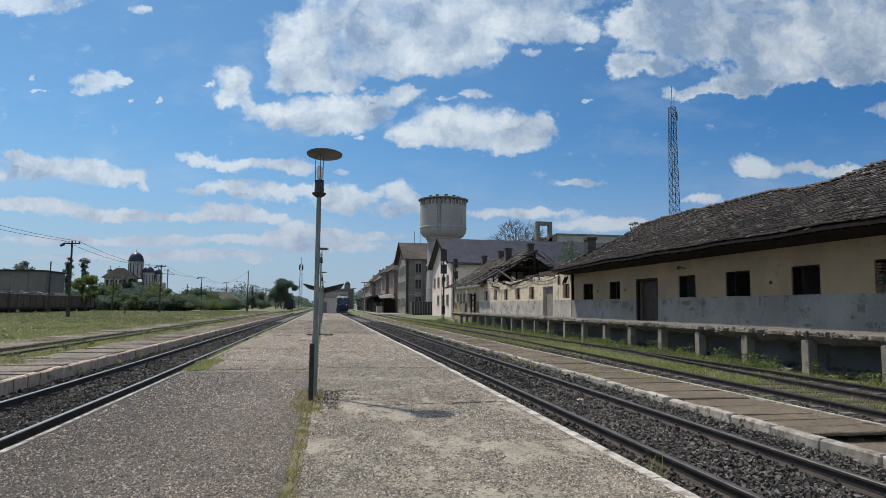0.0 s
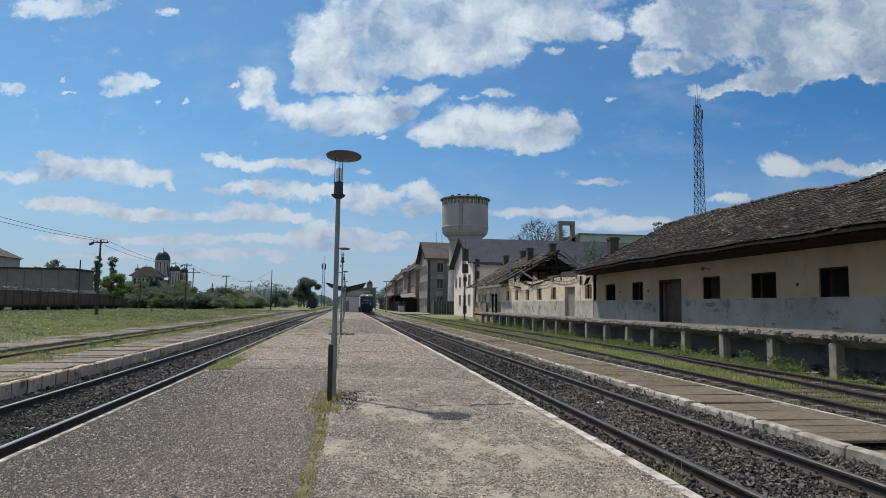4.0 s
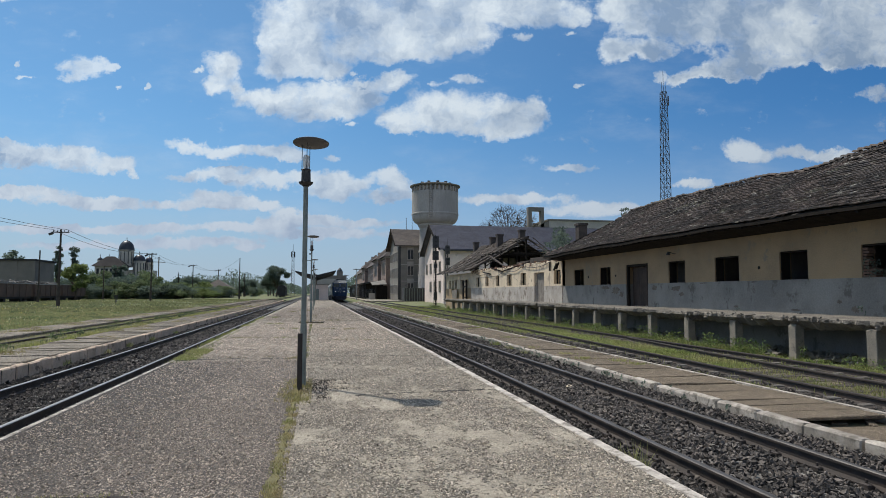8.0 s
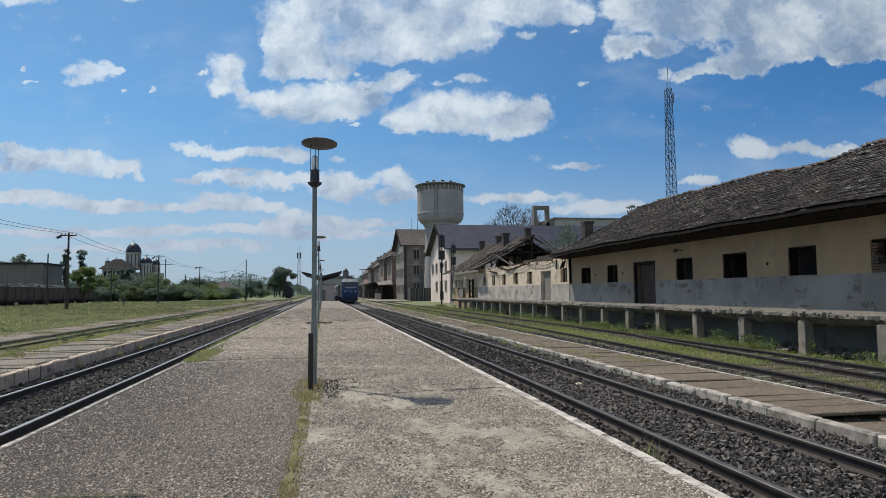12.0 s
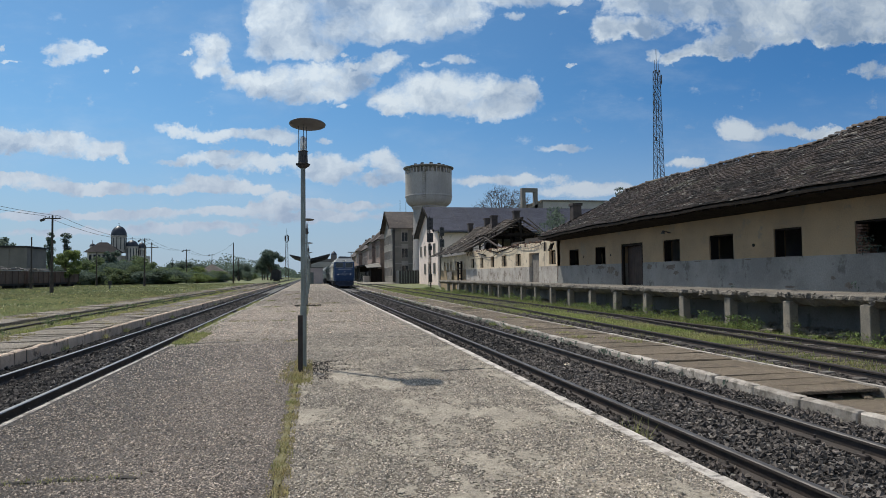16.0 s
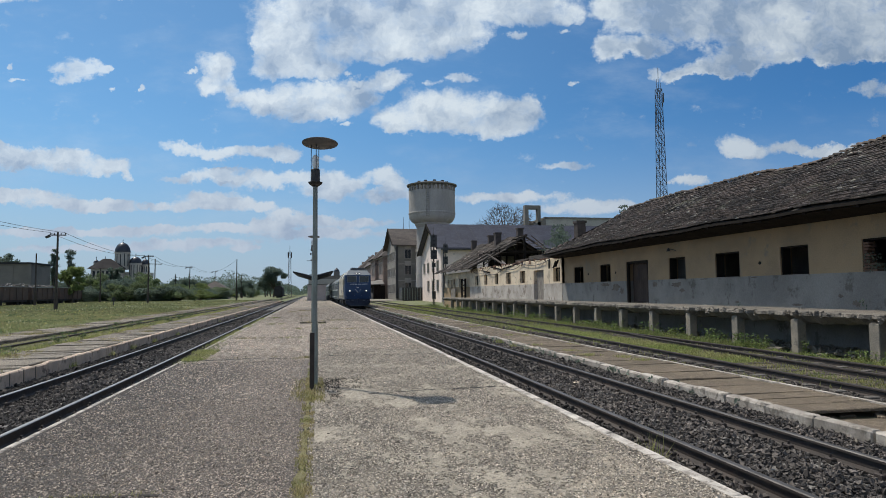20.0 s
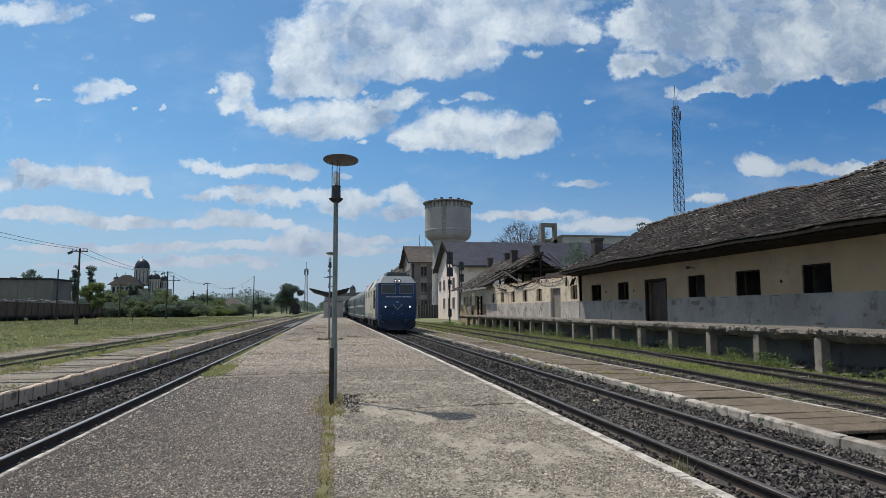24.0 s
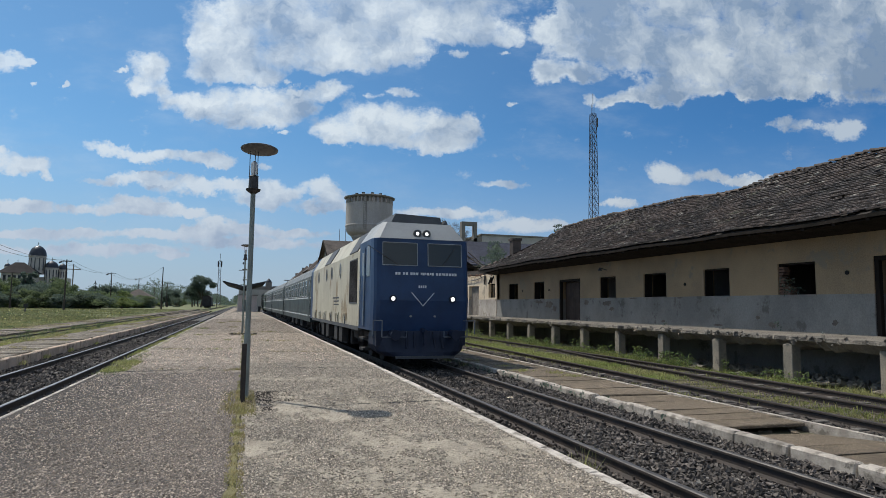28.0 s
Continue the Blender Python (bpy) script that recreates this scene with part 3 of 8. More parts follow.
M["coach_band"] = material("grey_teal_coach_paint", (0.115, 0.13, 0.128), (0.085, 0.098, 0.096), 0.62, 1.0, 25, 0.05, moving=True)
M["coach_low"] = material("dark_teal_coach_paint", (0.028, 0.041, 0.042), (0.022, 0.033, 0.034), 0.45, 1.0, 25, 0.05, moving=True)
M["coach_roof"] = material("coach_roof_grey", (0.19, 0.198, 0.195), (0.14, 0.147, 0.145), 0.6, 1.0, 25, 0.1, moving=True)
M["coach_line"] = material("pale_stripe", (0.56, 0.58, 0.56), None, 0.5, 1, 20, 0, moving=True)
M["coach_green"] = material("green_coach_paint", (0.05, 0.085, 0.06), (0.04, 0.065, 0.05), 0.5, 1.0, 25, 0.05, moving=True)
M["wagon_rust"] = material("rusty_wagon_boards", (0.10, 0.066, 0.055), (0.075, 0.055, 0.05), 0.85, 0.8, 12, 0.4)
M["wagon_dark"] = material("sooty_wagon", (0.035, 0.034, 0.036), None, 0.85, 0.8, 12, 0.3)
M["bark"] = material("bark", (0.10, 0.08, 0.06), (0.07, 0.056, 0.045), 0.95, 3, 20, 0.6)
M["leaf_a"] = material("spring_foliage", (0.12, 0.16, 0.08), (0.155, 0.195, 0.10), 0.6, 0.25, 4.0, 0, island=0.3, spec=0.1)
# base lifted and blued: far haze put into the colour, near ivy shares it
M["leaf_b"] = material("hazed_dark_foliage", (0.11, 0.15, 0.12), (0.135, 0.17, 0.13), 0.6, 0.25, 4.0, 0, island=0.3, spec=0.1)
M["leaf_c"] = material("blossoming_foliage", (0.19, 0.235, 0.085), (0.14, 0.19, 0.07), 0.6, 0.25, 4.0, 0, island=0.35, spec=0.15)
for key in ("leaf_a", "leaf_b", "leaf_c", "grass", "grass_bright", "grass_dry", "straw"):
    nt = M[key].node_tree
    p = nt.nodes["Principled BSDF"]
    tr, mx = nt.nodes.new("ShaderNodeBsdfTranslucent"), nt.nodes.new("ShaderNodeMixShader")
    link(nt, p.inputs["Base Color"].links[0].from_socket, tr.inputs[0])
    mx.inputs[0].default_value = 0.52
    link(nt, p.outputs[0], mx.inputs[1])
    link(nt, tr.outputs[0], mx.inputs[2])
    link(nt, mx.outputs[0], nt.nodes["Material Output"].inputs[0])
M["church_wall"] = material("church_render", (0.52, 0.48, 0.42), (0.43, 0.40, 0.35), 0.9, 0.3, 6, 0.1)
M["dome"] = material("dark_metal_dome", (0.045, 0.05, 0.062), (0.035, 0.038, 0.048), 0.45, 0.5, 6, 0.1, metal=0.4)
M["far_grey"] = material("far_grey_wall", (0.20, 0.185, 0.165), (0.16, 0.15, 0.135), 0.9, 0.3, 6, 0.1)
M["hotel"] = material("flat_block_wall", (0.40, 0.385, 0.36), (0.34, 0.33, 0.31), 0.9, 0.3, 6, 0.1)

# ---- builders ----


def bend(y):
    """The line veers a little to the left beyond the first stretch."""
    return -0.0085 * max(0.0, y - 15.0)


class Shape:
    """Collects the faces of one mesh."""

    def __init__(self):
        self.v, self.f, self.m = [], [], []

    def add(self, verts, faces, mi=0):
        n = len(self.v)
        self.v += [tuple(p) for p in verts]
        self.f += [tuple(i + n for i in f) for f in faces]
        self.m += [mi] * len(faces)
        return self

    def box(self, x0, x1, y0, y1, z0, z1, mi=0):
        return self.hexa([(x0, y0, z0), (x1, y0, z0), (x1, y1, z0), (x0, y1, z0), (x0, y0, z1), (x1, y0, z1), (x1, y1, z1), (x0, y1, z1)], mi)

    def hexa(self, p, mi=0):
        return self.add(p, [(3, 2, 1, 0), (4, 5, 6, 7), (0, 1, 5, 4), (1, 2, 6, 5), (2, 3, 7, 6), (3, 0, 4, 7)], mi)

    def rbox(self, x0, x1, y0, y1, z0, z1, r=0.01, mi=0):
        """A box with its upper edges and uprights bevelled."""
        a = [(x0 + r, y0), (x1 - r, y0), (x1, y0 + r), (x1, y1 - r), (x1 - r, y1), (x0 + r, y1), (x0, y1 - r), (x0, y0 + r)]
        cx, cy = (x0 + x1) / 2, (y0 + y1) / 2
        sx, sy = max(0.01, (x1 - x0 - 2 * r) / (x1 - x0)), max(0.01, (y1 - y0 - 2 * r) / (y1 - y0))
        top = [(cx + (x - cx) * sx, cy + (y - cy) * sy) for x, y in a]
        v = [(x, y, z0) for x, y in a] + [(x, y, z1 - r) for x, y in a] + [(x, y, z1) for x, y in top]
        f = [tuple(range(7, -1, -1)), tuple(range(16, 24))]
        for k in (0, 8):
            f += [(k + i, k + (i + 1) % 8, k + 8 + (i + 1) % 8, k + 8 + i) for i in range(8)]
        return self.add(v, f, mi)

    def beam(self, a, b, w, h=None, mi=0):
        """A square bar from a to b."""
        a, b, h = Vector(a), Vector(b), h or w
        d = (b - a).normalized()
        s = d.cross(Vector((0, 0, 1)))
        s = (s.normalized() if s.length > 1e-3 else Vector((1, 0, 0))) * w / 2
        u = s.cross(d).normalized() * h / 2
        return self.hexa([a - s - u, a + s - u, b + s - u, b - s - u, a - s + u, a + s + u, b + s + u, b - s + u], mi)

    def tube(self, a, b, r0, r1=None, n=10, mi=0, caps=True):
        a, b, r1 = Vector(a), Vector(b), r0 if r1 is None else r1
        d = (b - a).normalized()
        s = d.orthogonal().normalized()
        u = d.cross(s)
        ring = [math.cos(2 * math.pi * i / n) * s + math.sin(2 * math.pi * i / n) * u for i in range(n)]
        v = [a + p * r0 for p in ring] + [b + p * r1 for p in ring]
        f = [(i, (i + 1) % n, n + (i + 1) % n, n + i) for i in range(n)]
        if caps:
            f += [tuple(range(n - 1, -1, -1)), tuple(range(n, 2 * n))]
        return self.add(v, f, mi)

    def lathe(self, x, y, profile, n=24, mi=0):
        """profile: rows of (radius, height), from below."""
        v = [(x + r * math.cos(2 * math.pi * i / n), y + r * math.sin(2 * math.pi * i / n), z) for r, z in profile for i in range(n)]
        f = [(k * n + i, k * n + (i + 1) % n, (k + 1) * n + (i + 1) % n, (k + 1) * n + i) for k in range(len(profile) - 1) for i in range(n)]
        f += [tuple(range(n - 1, -1, -1)), tuple(range((len(profile) - 1) * n, len(profile) * n))]
        return self.add(v, f, mi)

    def prism(self, outline, axis, a, b, mi=0):
        """An outline of (u, v) drawn out along an axis: x takes (y, z), y takes (x, z), z takes (x, y)."""
        place = {"x": lambda u, v, w: (w, u, v), "y": lambda u, v, w: (u, w, v), "z": lambda u, v, w: (u, v, w)}[axis]
        n = len(outline)
        v = [place(p, q, a) for p, q in outline] + [place(p, q, b) for p, q in outline]
        f = [(i, (i + 1) % n, n + (i + 1) % n, n + i) for i in range(n)] + [tuple(range(n - 1, -1, -1)), tuple(range(n, 2 * n))]
        return self.add(v, f, mi)

    def data(self, name, mats, smooth=False):
        me = bpy.data.meshes.new(name)
        me.from_pydata(self.v, [], self.f)
        for m in mats if isinstance(mats, (list, tuple)) else [mats]:
            me.materials.append(m)
        me.polygons.foreach_set("material_index", self.m)
        bm = bmesh.new()
        bm.from_mesh(me)
        bmesh.ops.recalc_face_normals(bm, faces=bm.faces)
        bm.to_mesh(me)
        bm.free()
        if smooth:
            me.polygons.foreach_set("use_smooth", [True] * len(me.polygons))
            me.set_sharp_from_angle(angle=radians(40))
        me.update()
        return me

    def part(self, name, mats, parent=None, label="", smooth=False):
        ob = new(name, self.data(name, mats, smooth))
        ob.parent = parent
        return tagged(ob, label)


def thing(name, label, category, group="", at=None, kind=""):
    ob = new(name)
    ob.empty_display_size = 0.2
    if at is not None:
        ob.matrix_world = at if isinstance(at, Matrix) else Matrix.Translation(at)
    return tagged(ob, label, category, group, kind)


def mass(name, verts, faces, mat, parent=None, label="", category="", kind="stuff"):
    """Many small pieces in one mesh, from arrays."""
    me = bpy.data.meshes.new(name)
    nv, nf, k = len(verts), len(faces), faces.shape[1]
    me.vertices.add(nv)
    me.vertices.foreach_set("co", np.ascontiguousarray(verts, dtype=np.float32).ravel())
    me.loops.add(nf * k)
    me.loops.foreach_set("vertex_index", np.ascontiguousarray(faces, dtype=np.int32).ravel())
    me.polygons.add(nf)
    me.polygons.foreach_set("loop_start", np.arange(0, nf * k, k, dtype=np.int32))
    for m in mat if isinstance(mat, (list, tuple)) else [mat]:
        me.materials.append(m)
    me.update(calc_edges=True)
    me.validate()
    me.shade_flat()
    ob = new(name, me)
    ob.parent = parent
    return tagged(ob, label, category, "", kind)


CUBE = np.array([(-1, -1, -1), (1, -1, -1), (1, 1, -1), (-1, 1, -1), (-1, -1, 1), (1, -1, 1), (1, 1, 1), (-1, 1, 1)], float)
CUBE_F = np.array([(3, 2, 1, 0), (4, 5, 6, 7), (0, 1, 5, 4), (1, 2, 6, 5), (2, 3, 7, 6), (3, 0, 4, 7)])


def turns(rng, n):
    q = rng.normal(size=(n, 4))
    q /= np.linalg.norm(q, axis=1)[:, None]
    w, x, y, z = q.T
    return np.stack([1 - 2 * (y * y + z * z), 2 * (x * y - z * w), 2 * (x * z + y * w), 2 * (x * y + z * w), 1 - 2 * (x * x + z * z), 2 * (y * z - x * w),
                     2 * (x * z - y * w), 2 * (y * z + x * w), 1 - 2 * (x * x + y * y)], 1).reshape(n, 3, 3)


def rocks(rng, centres, sizes):
    """Angular stones: dented cubes, each turned its own way."""
    n = len(centres)
    c = CUBE[None] * (1 + rng.uniform(-0.6, 0.35, (n, 8, 3))) * (sizes[:, None, None] * rng.uniform(0.6, 1.15, (n, 1, 3)) * np.array([1.15, 0.85, 0.5]))
    v = np.einsum("nij,nkj->nki", turns(rng, n), c) + centres[:, None]
    return v.reshape(-1, 3), (CUBE_F[None] + 8 * np.arange(n)[:, None, None]).reshape(-1, 4)


OCTA = np.array([(1, 0, 0), (-1, 0, 0), (0, 1, 0), (0, -1, 0), (0, 0, 1), (0, 0, -1)], float)
OCTA_F = np.array([(0, 2, 4), (2, 1, 4), (1, 3, 4), (3, 0, 4), (2, 0, 5), (1, 2, 5), (3, 1, 5), (0, 3, 5)])


def grit(rng, centres, sizes):
    """Small gravel: dented eight-sided stones, each turned its own way."""
    n = len(centres)
    c = (OCTA[None] * rng.uniform(0.75, 1.5, (n, 6, 1)) + rng.normal(0, 0.22, (n, 6, 3))) * (sizes[:, None, None] * np.array([1.25, 1.0, 0.75]))
    v = np.einsum("nij,nkj->nki", turns(rng, n), c) + centres[:, None]
    return v.reshape(-1, 3), (OCTA_F[None] + 6 * np.arange(n)[:, None, None]).reshape(-1, 3)


def blades(rng, feet, height, width):
    """Grass: a bent blade of two triangles at each foot."""
    n = len(feet)
    a = rng.uniform(0, 2 * np.pi, n)
    h = height * rng.uniform(0.5, 1.35, n)
    side = np.stack([np.cos(a), np.sin(a), 0 * a], 1) * (width * rng.uniform(0.6, 1.3, n))[:, None]
    lean = np.stack([rng.normal(size=n), rng.normal(size=n), 0 * a], 1) * 0.35 * h[:, None]
    mid = feet + lean * 0.35 + np.stack([0 * h, 0 * h, h * 0.6], 1)
    tip = feet + lean + np.stack([0 * h, 0 * h, h], 1)
    v = np.stack([feet - side, feet + side, mid + side * 0.7, mid - side * 0.7, tip], 1).reshape(-1, 3)
    i = 5 * np.arange(n)[:, None]
    f = np.concatenate([i + [0, 1, 2], i + [0, 2, 3], i + [3, 2, 4]], 1).reshape(-1, 3)
    return v, f

# ---- ground, platforms and tracks ----
STATIONS = [-40.0, -10.0, 0.0, 15.0, 60.0, 160.0, 420.0]


def sweep(shape, outline, stations=STATIONS, mi=None, shift=bend):
    """An outline of (x, z) carried along the line; mi gives a material to each side."""
    n = len(outline)
    v = [(x + shift(y), y, z) for y in stations for x, z in outline]
    f, m = [], []
    for k in range(len(stations) - 1):
        for i in range(n):
            f.append((k * n + i, k * n + (i + 1) % n, (k + 1) * n + (i + 1) % n, (k + 1) * n + i))
            m.append(mi[i] if mi else 0)
    f += [tuple(range(n)), tuple(range((len(stations) - 1) * n, len(stations) * n))]
    base = len(shape.f)
    shape.add(v, f)
    shape.m[base:] = m + [0, 0]
    return shape


def strip(x0, x1, z0, z1, y0=-40.0, y1=420.0):
    ys = sorted({y0, y1, *[s for s in STATIONS if y0 < s < y1]})
    return sweep(Shape(), [(x0, z0), (x1, z0), (x1, z1), (x0, z1)], ys)


def make_ground():
    xs = [(-3000, -0.3), (-400, -0.3), (-60, -0.3), (-13.9, -0.3), (-13.7, -0.47), (8.6, -0.47), (12.6, -0.44), (16.0, -0.40), (60, -0.35), (400, -0.3), (3000, -0.3)]
    ys = [-300, -40, 0, 15, 60, 160, 420, 900, 3000]
    v = [(x + (bend(min(y, 420)) if abs(x) < 20 else 0), y, z) for y in ys for x, z in xs]
    n = len(xs)
    f = [(k * n + i, k * n + i + 1, (k + 1) * n + i + 1, (k + 1) * n + i) for k in range(len(ys) - 1) for i in range(n - 1)]
    g = Shape().add(v, f).part("ground", M["ground"])
    tagged(g, "patchy spring grass and weedy soil of the station yard", "ground", "", "structure")


make_ground()

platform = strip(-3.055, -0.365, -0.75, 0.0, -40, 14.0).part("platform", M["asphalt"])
tagged(platform, "worn pinkish-grey asphalt half of the island platform", "platform", "", "structure")
platform_right = strip(-0.305, 2.60, -0.75, 0.0, -40, 230).part("platform_right", M["concrete_gravel"])
tagged(platform_right, "worn concrete half of the island platform with bare gravel", "platform", "", "structure")
strip(-3.055, -0.365, -0.75, 0.0, 14.02, 230).part("worn_stretch", M["concrete_far"], platform, "worn concrete beyond the asphalt")
strip(-0.365, -0.305, -0.7, -0.012, -40, 60).part("seam", M["dirt_dark"], platform, "dirt-filled seam along the middle of the platform")


def moss_band():
    """Moss and dust that spill unevenly out of the seam."""
    rng = random.Random(17)
    rows = []
    for k in range(150):
        y = 2.0 + k * 0.065
        w = 0.018 + 0.024 * abs(math.sin(y * 2.3) + 0.6 * math.sin(y * 5.7 + 1))
        rows.append((-0.335 - w * rng.uniform(0.5, 1.3), -0.335 + w * rng.uniform(0.4, 1.1), y))
    s = Shape().add([p for a, b, y in rows for p in ((a, y, 0.004), (b, y, 0.005))], [(2 * k, 2 * k + 1, 2 * k + 3, 2 * k + 2) for k in range(149)])
    s.part("moss", M["moss"], platform, "olive moss along the platform seam")


moss_band()


def run_of(name, mat, parent, x0, x1, z0, z1, y0, y1, step, r=0.012, gap=0.012, wobble=0.006, seed=1, skip=()):
    """A row of stones or slabs, each an object on a shared mesh, with bevelled edges."""
    rng = np.random.default_rng(seed)
    kinds = []
    for k in range(4):
        s = Shape().rbox(x0 - (x0 + x1) / 2, x1 - (x0 + x1) / 2, gap / 2 + 0.004 * k, step - gap / 2 - 0.003 * k, z0 - z1, 0, r)
        s.v = [(x + rng.normal() * wobble * 0.6, y + rng.normal() * wobble * 0.6, z + rng.normal() * wobble * 0.5) for x, y, z in s.v]
        kinds.append(s.data(name, mat))
    y = y0
    while y < y1:
        if not any(a < y < b for a, b in skip):
            ob = new(name, kinds[rng.integers(4)])
            ob.parent = parent
            ob.matrix_local = pose((x0 + x1) / 2 + bend(y) + rng.normal() * wobble, y, z1 + rng.normal() * wobble, *(rng.normal(size=3) * (25 * wobble, 30 * wobble, 20 * wobble)))
        y += step


run_of("edge_stone", M["white_edge"], platform, -3.12, -3.05, -0.7, 0.006, -4, 110, 1.0, 0.014, 0.006, 0.0022, 3)
run_of("edge_stone", M["white_edge"], platform_right, 2.595, 2.72, -0.7, 0.006, -4, 110, 1.0, 0.014, 0.006, 0.0022, 4)
for x0, x1, par in ((-3.12, -3.055, platform), (2.6, 2.72, platform_right)):
    strip(x0, x1, -0.7, 0.004, 110, 230).part("far_edge", M["white_edge"], par)


def crack(points, width, parent):
    """A dirt-filled crack that wanders across the paving."""
    s = Shape()
    rng = random.Random(len(points) * 31 + int(points[0][1] * 10))
    p = []
    for (xa, ya), (xb, yb) in zip(points, points[1:]):
        n = max(2, int(math.hypot(xb - xa, yb - ya) / 0.12))
        p += [(xa + (xb - xa) * i / n + rng.gauss(0, 0.012), ya + (yb - ya) * i / n + rng.gauss(0, 0.014)) for i in range(n)]
    for (xa, ya), (xb, yb) in zip(p, p[1:]):
        d = Vector((yb - ya, xa - xb, 0)).normalized() * width * rng.uniform(0.35, 2.1) / 2
        s.add([(xa - d.x, ya - d.y, 0.008), (xa + d.x, ya + d.y, 0.008), (xb + d.x, yb + d.y, 0.008), (xb - d.x, yb - d.y, 0.008)], [(0, 1, 2, 3)])
    s.part("crack", M["dirt_dark"], parent)


crack([(-3.0, 14.35), (-1.6, 14.6), (-0.42, 14.35)], 0.085, platform)
crack([(-3.0, 21.2), (-1.7, 20.9), (-0.42, 21.0)], 0.05, platform)
crack([(-3.0, 30.3), (-0.42, 30.0)], 0.06, platform)
crack([(0.5, 9.05), (1.18, 9.2), (1.76, 9.22), (2.58, 9.3)], 0.05, platform_right)
crack([(-0.1, 14.75), (1.3, 14.65), (2.6, 14.6)], 0.045, platform_right)
crack([(-2.75, 16.9), (-1.4, 16.8)], 0.05, platform)
crack([(0.2, 27.5), (1.5, 27.9)], 0.14, platform_right)
crack([(0.0, 19.8), (2.5, 19.5)], 0.04, platform_right)
crack([(0.0, 25.6), (2.4, 25.2)], 0.05, platform_right)
crack([(0.1, 33.5), (2.4, 33.3)], 0.06, platform_right)
for yy in np.arange(38, 110, 5.5):
    crack([(-2.9 + bend(yy), yy), (-0.6 + bend(yy), yy - 0.3)], 0.08, platform)
    crack([(0.1 + bend(yy), yy + 1.4), (2.4 + bend(yy), yy + 1.2)], 0.08, platform_right)

# low boarding strips beside the through tracks
strip_right = strip(6.33, 7.86, -0.75, -0.40, -12, 125).part("pavement_right", M["soil"])
tagged(strip_right, "low boarding strip of tan concrete slabs with a whitewashed kerb", "pavement", "", "structure")
run_of("kerb_stone", M["kerb_white"], strip_right, 6.17, 6.34, -0.75, -0.255, -12, 112, 0.92, 0.022, 0.018, 0.009, 5)
run_of("slab", M["slab"], strip_right, 6.345, 7.86, -0.36, -0.26, -12, 112, 0.46, 0.014, 0.022, 0.009, 6, skip=((6.3, 8.1),))
strip(7.87, 7.96, -0.6, -0.252, -12, 125).part("edging", M["kerb_white"], strip_right)
# one length of slabs has broken through and slopes down to a dark step
sunk = Shape().rbox(-0.74, 0.74, 0, 1.36, -0.09, 0, 0.012).part("broken_slab", M["slab"], strip_right)
sunk.matrix_local = pose(7.1, 6.40, -0.270, -5.6, 1.0, 0.6)
# thin slabs left hanging over the hollow
for y in (7.72, 8.2):
    lip = Shape().rbox(-0.755, 0.755, 0, 0.47, -0.045, 0, 0.012).part("slab", M["slab"], strip_right)
    lip.matrix_local = pose(7.1, y, -0.262, 0, 0.4, 0.5)
for x, y, r in ((6.6, 7.75, 20), (7.2, 7.85, -35), (7.6, 7.7, 60), (6.9, 7.88, 100)):
    s = Shape().rbox(-0.1, 0.1, -0.06, 0.06, -0.04, 0.02, 0.01).part("slab_fragment", M["slab"], strip_right)
    s.matrix_local = pose(x, y, -0.385, 8, -6, r)


strip_left = strip(-8.42, -6.76, -0.75, -0.24, -12, 150).part("pavement_left", M["soil"])
tagged(strip_left, "low boarding strip of grey concrete slabs beside the track", "pavement", "", "structure")
run_of("kerb_stone", M["kerb_tan"], strip_left, -6.60, -6.44, -0.75, -0.14, -12, 130, 0.62, 0.03, 0.038, 0.008, 8)
strip(-6.585, -6.462, -0.7, -0.165, -12, 130).part("joint_dirt", M["dirt_dark"], strip_left)
run_of("slab", M["slab_grey"], strip_left, -8.40, -6.70, -0.26, -0.155, -12, 130, 0.55, 0.012, 0.025, 0.01, 9)

strip_far = strip(-13.7, -11.75, -0.75, -0.28, -12, 190).part("pavement_far", M["soil"])
tagged(strip_far, "overgrown low concrete strip at the field's edge", "pavement", "", "structure")
run_of("kerb_stone", M["slab_grey"], strip_far, -11.75, -11.6, -0.75, -0.235, 14, 160, 0.9, 0.02, 0.02, 0.01, 11)
run_of("slab", M["slab_grey"], strip_far, -13.6, -11.76, -0.37, -0.25, 14, 160, 0.8, 0.012, 0.03, 0.012, 12)


# rails: (foot, web, head) outline about the rail's middle, from the foot up
RAIL = [(-0.07, 0), (0.07, 0), (0.07, 0.012), (0.012, 0.035), (0.012, 0.115), (0.036, 0.125), (0.036, 0.15), (0.026, 0.16), (-0.026, 0.16), (-0.036, 0.15), (-0.036, 0.125), (-0.012, 0.115), (-0.012, 0.035), (-0.07, 0.012)]
RAIL_M = [0] * 6 + [1] * 3 + [0] * 5


def rail(x_of, parent, top, z=-0.28, y0=-40.0, y1=420.0, step=None):
    ys = [y0, *[s for s in STATIONS if y0 < s < y1], y1] if step is None else list(np.arange(y0, y1 + 0.01, step))
    o = sweep(Shape(), [(x, zz + z - 0.16) for x, zz in RAIL], ys, RAIL_M, x_of)
    return o.part("rail", [M["rail_side"], top], parent)


